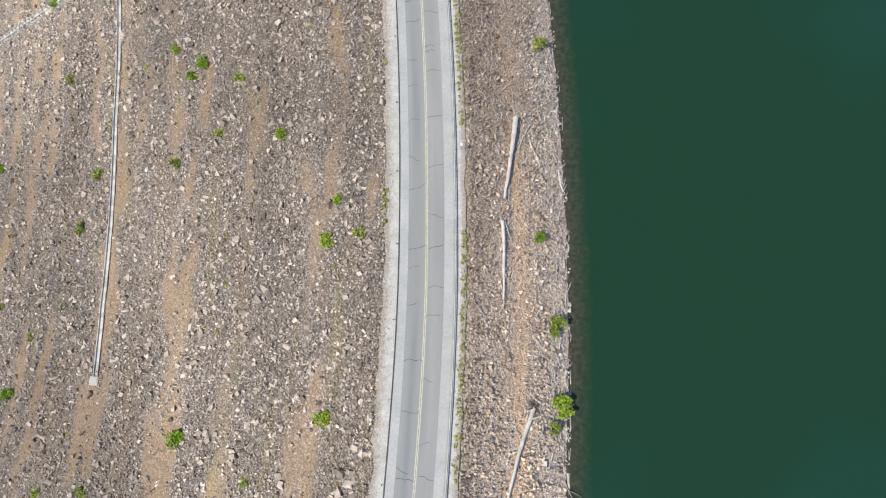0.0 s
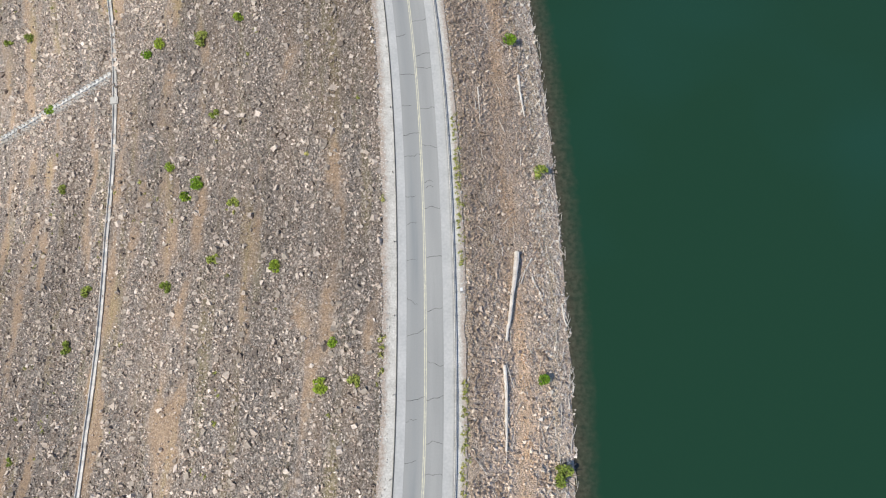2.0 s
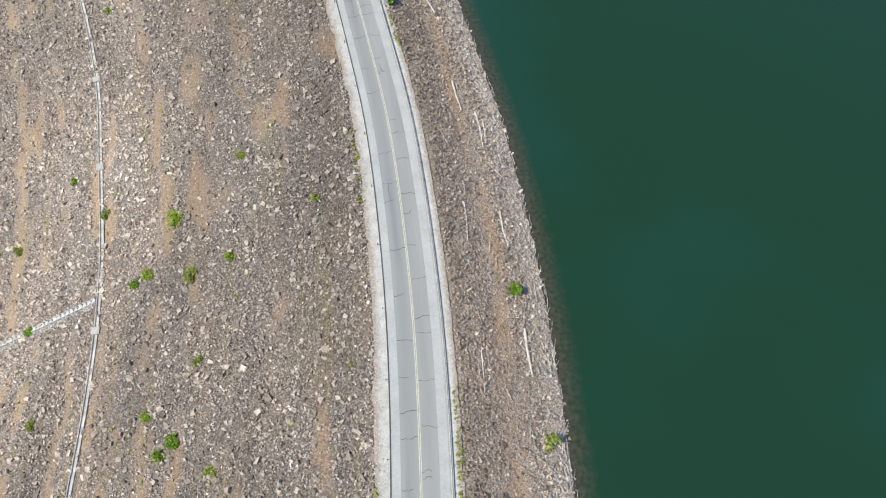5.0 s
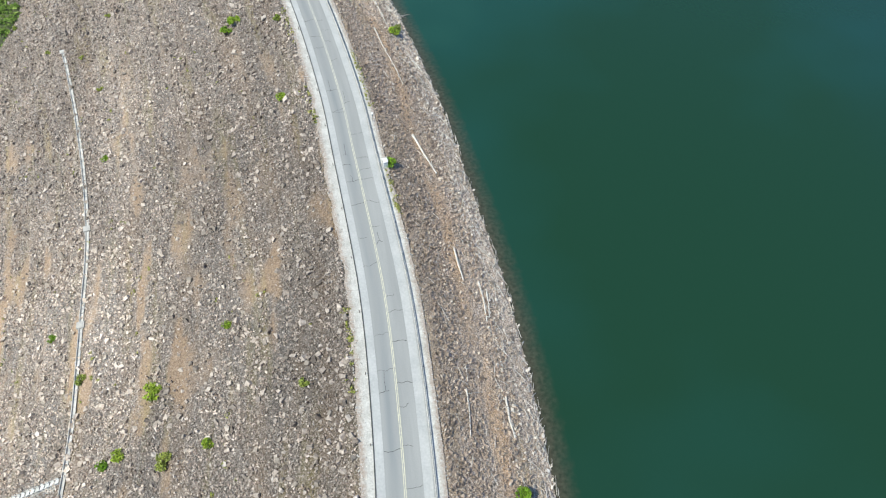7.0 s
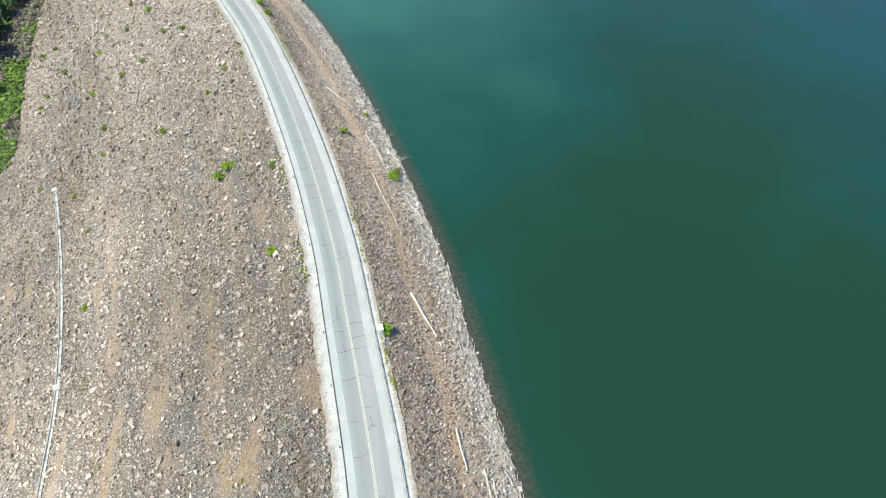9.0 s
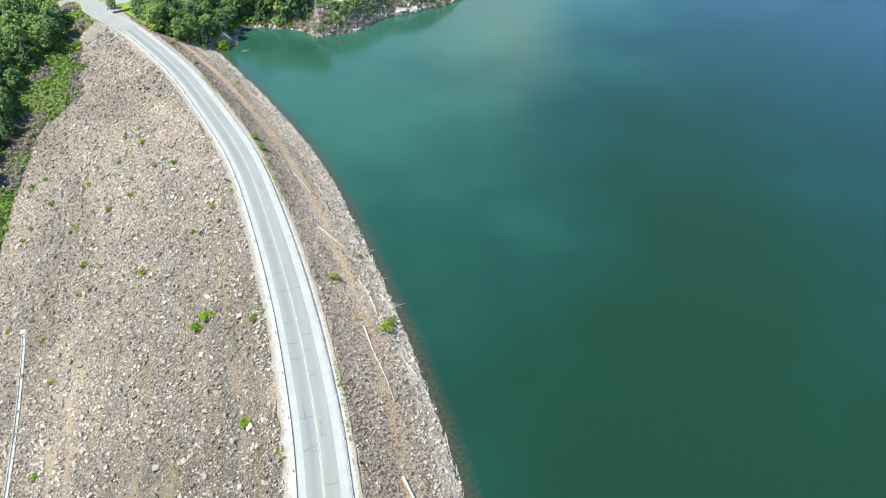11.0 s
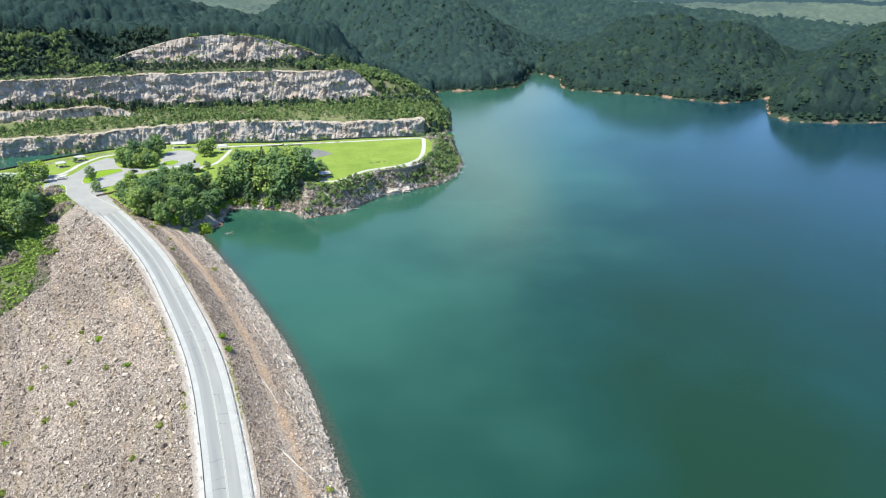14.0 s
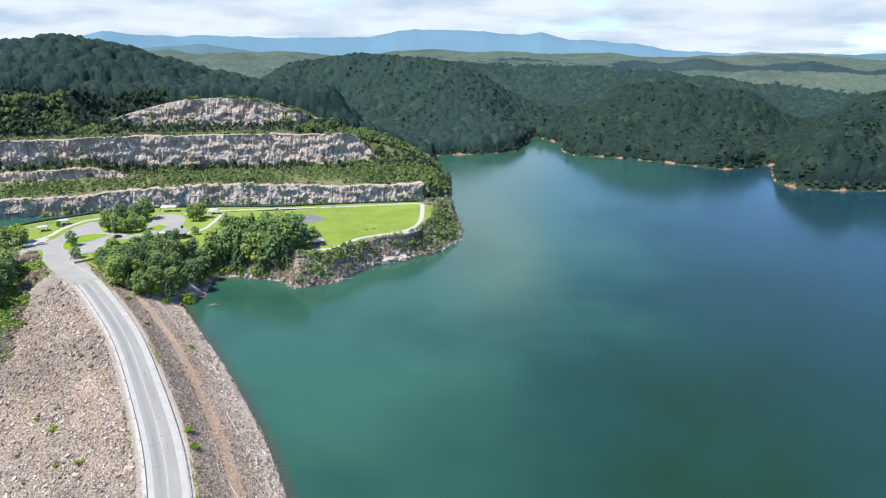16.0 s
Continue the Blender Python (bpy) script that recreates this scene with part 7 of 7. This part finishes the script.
for x, y, turn, l in ((-165.0, 430.0, 45, 7.8), (-161.5, 434.5, 45, 6.5)):
    bm = bmesh.new()
    box(bm, 0, 0, 0, l, 0.5, 0.7, 0.05)
    ob = tagged(part("timber_barrier", bm_mesh("timber_barrier", bm, M_BROWN)), "low dark timber barrier on the lawn by the junction", "barrier", "barriers on the lawn")
    ob.matrix_basis = pose(x, y, 12.0, 0, 0, turn)
for x, y, k in ((-37.5, 494, 1.0), (-41.5, 491.5, 0.8), (-34.5, 496, 0.7)):
    bm = bmesh.new()
    box(bm, 0, 0, 0.42, 1.8 * k, 0.5, 0.08, 0.02)
    top = tagged(new("bench"), "small park bench on the lawn", "bench", "benches on the lawn")
    part("seat", bm_mesh("seat", bm, M_DARK), top)
    for sx in (-1, 1):
        bm = bmesh.new()
        box(bm, sx * 0.75 * k, 0, 0, 0.1, 0.45, 0.42, 0.01)
        part("leg", bm_mesh("leg", bm, M_CONCRETE), top)
    top.matrix_basis = pose(x, y, 12.0, 0, 0, 25)

# ---- driftwood on the lake side ----


def log(pts, radius, seed, roots=False):
    """A weathered trunk lying on the slope, with stubs and, for one, a root plate."""
    r = np.random.default_rng(seed)
    p = [np.array(on_dam(s, d)) for s, d in pts]
    dense = []
    for a, b in zip(p, p[1:]):
        for t in np.linspace(0, 1, 5)[:-1]:
            dense.append(a + (b - a) * t + r.normal(0, radius * 0.12, 3))
    dense.append(p[-1])
    dense = [q + (0, 0, radius * 0.75 + 0.06) for q in dense]
    rad = np.linspace(radius, radius * 0.55, len(dense)) * r.uniform(0.9, 1.1, len(dense))
    base = Vector(dense[0])
    top = tagged(new("driftwood_log"), "bleached driftwood log lying on the stony slope", "log", "driftwood logs")
    top.location = base
    bm = bmesh.new()
    tube(bm, [Vector(q) - base for q in dense], rad, 8)
    part("trunk", bm_mesh("trunk", bm, M_DRIFT), top)
    for k in range(int(r.integers(1, 4))):
        i = int(r.integers(1, len(dense) - 1))
        q = Vector(dense[i]) - base
        a = r.normal(0, 1, 3)
        a[2] = abs(a[2]) * 0.5
        bm = bmesh.new()
        tube(bm, [q, q + Vector(a) * radius * 2.2], [radius * 0.3, radius * 0.15], 5)
        part("stub", bm_mesh("stub", bm, M_DRIFT), top)
    if roots:
        bm = bmesh.new()
        for k in range(14):
            a = r.normal(0, 1, 3)
            a[2] = abs(a[2]) * 0.7
            tube(bm, [Vector((0, 0, 0)), Vector(a) * radius * 1.6, Vector(a) * radius * 2.6 + Vector(r.normal(0, 0.3, 3))], [radius * 0.4, radius * 0.2, radius * 0.07], 5)
        part("root_plate", bm_mesh("root_plate", bm, M_BARK), top, "dark tangled roots")


LOGS_SOUTH = [(211.4, 15.5, 196.6, 12.8, 0.46), (192.9, 12.3, 180.3, 12.3, 0.32), (210.8, 18.1, 206.2, 15.8, 0.16), (207.8, 17.9, 203.7, 19.7, 0.18), (217.6, 24.2, 214.2, 23.8, 0.15),
              (203.8, 23.4, 200.0, 24.1, 0.17), (195.6, 25.2, 189.4, 24.4, 0.18), (154.4, 24.3, 148.9, 25.4, 0.2), (170.1, 23.7, 168.5, 23.5, 0.24), (213.0, 12.4, 210.5, 12.8, 0.1),
              (245.4, 19.1, 237.3, 19.4, 0.29), (240.6, 10.7, 233.8, 10.5, 0.13), (268.8, 11.6, 260.5, 11.0, 0.14), (268.2, 18.6, 261.2, 18.8, 0.22), (289.7, 19.8, 283.7, 18.9, 0.2)]
LOGS_NORTH = [(330.1, 13.9, 319.0, 16.9, 0.31), (298.2, 15.5, 290.7, 15.5, 0.22), (291.1, 18.6, 282.7, 18.2, 0.22), (385.5, 19.3, 369.6, 19.3, 0.28), (370.4, 14.7, 359.8, 15.1, 0.25),
              (360.4, 21.9, 357.6, 23.2, 0.36), (411.7, 12.9, 403.3, 18.7, 0.25), (389.7, 18.1, 378.4, 19.6, 0.24), (440.5, 18.8, 428.7, 20.7, 0.24), (480.0, 19.7, 463.7, 20.9, 0.24),
              (359.9, 15.3, 348.1, 16.1, 0.2), (385.8, 22.1, 380.2, 24.3, 0.25), (502.7, 20.2, 503.0, 23.3, 0.3), (443.4, 13.3, 431.8, 15.5, 0.18), (515.8, 23.5, 509.6, 24.3, 0.34)]
for i, (a, b, c, d, w) in enumerate(LOGS_SOUTH + LOGS_NORTH):
    log([(a, b), ((a + c) / 2, (b + d) / 2 + 0.25 * math.sin(i * 2.3)), (c, d)], w * float(np.interp(a, [320, 370], [1, 0.62])), 100 + i)
log([(164.1, 17.8), (157, 15.4), (150.2, 14.0)], 0.38, 99, True)
r = np.random.default_rng(131)
bm = bmesh.new()
for k in range(2300):
    s = r.uniform(115, 625) if k < 1900 else r.uniform(330, 625)
    brink = float(np.interp(s, [0, 390, 440, 470, 545, 575, 640], [23.8, 24.8, 25.8, 27.2, 28.2, 30.7, 31.2]))
    d = brink + 0.4 - abs(float(r.normal(0, 2.6 if k < 1900 else 1.2))) if r.random() < 0.7 or k >= 1900 else r.uniform(9, brink)
    a, l, w = r.normal(0, 0.55), r.uniform(0.8, 4.6) * r.uniform(0.35, 1), r.uniform(0.022, 0.07) * (1 if k < 1900 else 1.5)
    p0, p1 = on_dam(s, d, 0.4), on_dam(s + l * math.cos(a), min(d + l * math.sin(a), brink + 0.6), 0.4)
    p0[2], p1[2] = max(p0[2], 0.05), max(p1[2], 0.05)
    tube(bm, [p0, (p0 + p1) / 2 + (0, 0, 0.08), p1], [w, w * 0.9, w * 0.4], 4)
tagged(part("driftwood_sticks", bm_mesh("driftwood_sticks", bm, M_DRIFT)), "scattered bleached driftwood sticks near the waterline", "driftwood", kind="stuff")

M_SNAG = material("grey_dead_wood", speckled((0.26, 0.235, 0.205), (0.44, 0.40, 0.355), 0.8, 6.0, 0.4, 0.02), 0.9)


def dead_branch(x, y, z, turn, long, seed):
    """A forked dead limb with bare twigs, half in the water."""
    r = np.random.default_rng(seed)
    top = tagged(new("dead_branch"), "bare grey forked branch washed up at the waterline", "branch", "washed-up branches")
    bm = bmesh.new()
    spine = [Vector((long * t, 0.15 * math.sin(3 * t), 0.12 + 0.3 * t * (1 - t))) for t in np.linspace(0, 1, 6)]
    tube(bm, spine, np.linspace(0.11, 0.03, 6), 6)
    part("limb", bm_mesh("limb", bm, M_SNAG), top)
    for k in range(9):
        p = spine[int(r.integers(1, 5))]
        a, l = r.choice([-1, 1]) * r.uniform(0.4, 1.1), long * r.uniform(0.2, 0.5)
        way = Vector((math.cos(a), math.sin(a), r.uniform(0.0, 0.45)))
        bm = bmesh.new()
        tube(bm, [p, p + way * l * 0.5, p + way * l + Vector((0.1, 0, -0.1))], [0.035, 0.022, 0.01], 5)
        part("twig", bm_mesh("twig", bm, M_SNAG), top)
    top.matrix_basis = pose(x, y, z, 0, 0, turn)


for i, (x, y, z, turn, long) in enumerate(((-18.0, 233.4, 0.25, 20, 3.2), (-13.6, 222.6, 0.25, 25, 4.0), (-14.2, 224.2, 0.4, -30, 3.2), (-21.6, 245.2, 0.3, 60, 2.4),
                                           (-101.0, 408.2, 0.0, 10, 5.0), (-99.5, 406.6, 0.0, 70, 4.0), (-112.5, 403.0, 0.5, 35, 6.0), (22.0, 55.0, 0.2, 80, 2.5), (21.6, -11.5, 0.15, -70, 4.5))):
    dead_branch(x, y, z, turn, long, 140 + i)

# ---- bushes on the slopes ----


def bush(radius, seed, mat=M_BUSH):
    r = np.random.default_rng(seed)
    top = tagged(new("bush"), "bright green leafy bush growing between the rocks", "bush", "bushes on the dam")
    bm = bmesh.new()
    for k in range(7):
        a = r.normal(0, 0.6, 2)
        tube(bm, [(0, 0, -0.2), (a[0] * radius * 0.5, a[1] * radius * 0.5, radius * 0.5), (a[0] * radius, a[1] * radius, radius * 0.9)], [0.05, 0.035, 0.012], 4)
    part("stems", bm_mesh("stems", bm, M_BARK), top)
    n = 330
    d = r.normal(size=(n, 3))
    d /= np.linalg.norm(d, axis=1)[:, None]
    lobes = r.normal(size=(6, 3)) * (1, 1, 0.4)
    lobes /= np.linalg.norm(lobes, axis=1)[:, None]
    k = r.integers(0, 6, n)
    at = (lobes[k] * 0.55 + d * 0.5 * r.uniform(0.5, 1, (n, 1))) * radius * (1, 1, 0.7) + (0, 0, radius * 0.55)
    leaf = np.array([[(-0.5, 0, 0), (0, -0.32, 0.06), (0.5, 0, 0), (0, 0.32, 0.06)]])
    part("leaves", spread("leaves", leaf, [(0, 1, 2, 3)], at, turns(n, r, 0.5), np.repeat(r.uniform(0.2, 0.42, (n, 1)), 3, 1) * radius ** 0.5, mat), top)
    return top


M_BUSH_DARK = material("deep_green_bush_leaves", leaf_build([(0.0, (0.22, 0.30, 0.06)), (1.0, (0.42, 0.46, 0.12))], 2.0, 0.6, 0.15, "object"), 0.8, 0.15)
kinds = [bush(1.0, 200), bush(1.0, 201), bush(1.0, 202, M_BUSH_DARK), bush(1.0, 203, M_BUSH_DARK)]
fresh = [True] * 4
BUSHES_SOUTH = [(233.4, -44.4), (230.9, -47.2), (226.2, -35.6), (246.0, -83.6), (240.0, -51.6), (211.4, -26.2), (211.6, -50.6), (201.8, -76.5), (189.9, -16.4), (196.7, -14.8), (190.2, -10.9),
                (174.2, -88.1), (159.1, -91.5), (154.4, -43.0), (141.9, -64.2), (149.4, -27.8), (160.7, -15.1), (226.1, -108.0), (226.8, 21.3), (176.9, 22.0), (164.4, 22.8), (191.0, 19.0),
                (161.1, 21.5), (215.3, -39.5), (146.5, -22.3), (140.5, -76.4), (214.6, -72.2), (183.9, -100.3), (287.3, -47.9), (269.6, -34.1), (307.8, -96.0), (311.7, -103.5),
                (318.2, -77.1), (295.1, -30.8), (274.3, -15.4), (269.3, -43.3), (274.8, -54.4), (273.9, -58.3), (249.0, -40.8), (301.7, -66.9), (274.7, -89.5), (252.3, 18.3)]
BUSHES_NORTH = [(428.4, -66.5), (405.7, -61.9), (373.3, -62.8), (348.1, -13.1), (438.2, -55.0), (449.7, -77.9), (386.8, -19.3), (385.5, -22.0), (376.0, -9.1), (374.1, 22.2), (317.9, 6.6),
                (472.0, -18.6), (426.6, -19.7), (431.8, -13.1), (424.4, -34.7), (503.6, -67.9), (473.9, -34.2), (500.1, -33.9), (501.1, -45.7), (371.0, 20.1), (386.6, 11.4), (454.8, -53.1),
                (480.3, -53.2), (534.1, -63.7), (509.2, -59.2), (484.3, -87.2), (500.3, -71.4), (455.6, 7.2), (401.4, 21.2), (476.1, -41.8), (500.1, -24.7), (532.3, -59.1), (596.3, -25.4),
                (479.9, -24.3), (508.4, -41.4), (463.8, 7.0), (513.1, -28.9), (545, 9), (560, 12), (575, 9.5), (585, 14), (530, 20)]
BIG = {233.4: 1.25, 287.3: 1.7, 269.3: 1.5, 201.8: 1.25, 154.4: 1.5, 176.9: 1.6, 164.4: 1.7, 159.1: 1.3, 211.6: 1.1, 386.8: 1.6, 385.5: 1.4, 226.8: 1.3, 141.9: 1.2, 371.0: 1.5, 596.3: 1.6, 386.6: 1.2}
r = np.random.default_rng(210)
for i, (s, d) in enumerate(BUSHES_SOUTH + BUSHES_NORTH):
    k = i % 4
    size = 1.2 * BIG[s] if s in BIG else 1.4 * r.uniform(0.65, 1.05)
    m = frame_at(s, d, 0.05, r.uniform(0, 360)) @ Matrix.Diagonal((size, size, size * 0.9, 1))
    if fresh[k]:
        fresh[k] = False
        kinds[k].matrix_basis = m
    else:
        copy_thing(kinds[k], m).matrix_basis = m
# low yellow-green herbs by the verges and on the sandy bands
r = np.random.default_rng(220)
n = 5200
s = r.uniform(115, 620, n)
pick = r.random(n)
d = np.where(pick < 0.55, 5.4 + np.abs(r.normal(0, 0.55, n)), np.where(pick < 0.7, -6.4 - np.abs(r.normal(0, 0.8, n)), r.uniform(-100, -10, n)))
tuft = np.array([noise.noise(Vector((a * 0.045, b * 0.12, 8.0))) for a, b in zip(s, d)])
ok = tuft > np.where(pick < 0.55, 0.04, 0.2)
s, d = s[ok], d[ok]
at = on_dam(s, d, 0.05)
size = np.where(pick[ok] < 0.55, r.uniform(0.14, 0.4, len(s)), r.uniform(0.25, 0.7, len(s)))[:, None] * r.uniform(0.8, 1.3, (len(s), 3)) * (1, 1, 0.6)
tagged(part("verge_herbs", spread("verge_herbs", SPRIGS, SPRIG_F, at, turns(len(s), r, 0.2), size, material("dry_herbs", leaf_build([(0.0, (0.20, 0.24, 0.05)), (0.6, (0.34, 0.36, 0.10)), (1.0, (0.52, 0.47, 0.18))], 3.0, 0.3, 0.1), 0.9, 0.1))),
       "yellow-green herbs along the verge and sandy bands", "herbs", kind="stuff")

# ---- single stones of the dry slope that lie nearest to the flight ----
r = np.random.default_rng(301)
stone_me = []
for k in range(10):
    v = ROCKS[k * 3] * (1, 0.85, 0.7)
    me = raw_mesh("stone", v, CUBE_F, M_STONE)
    stone_me.append(me)
for k in range(290):
    s, d = r.uniform(135, 330), -7.2 - 42 * r.random() ** 1.3
    size = 0.45 + 0.5 * r.random() ** 2
    ob = part("stone", stone_me[k % 10], dam)
    ob.matrix_basis = Matrix.Translation(tuple(on_dam(s, d, size * 0.12))) @ Euler(r.uniform(0, 6.28, 3)).to_matrix().to_4x4() @ Matrix.Scale(size, 4)
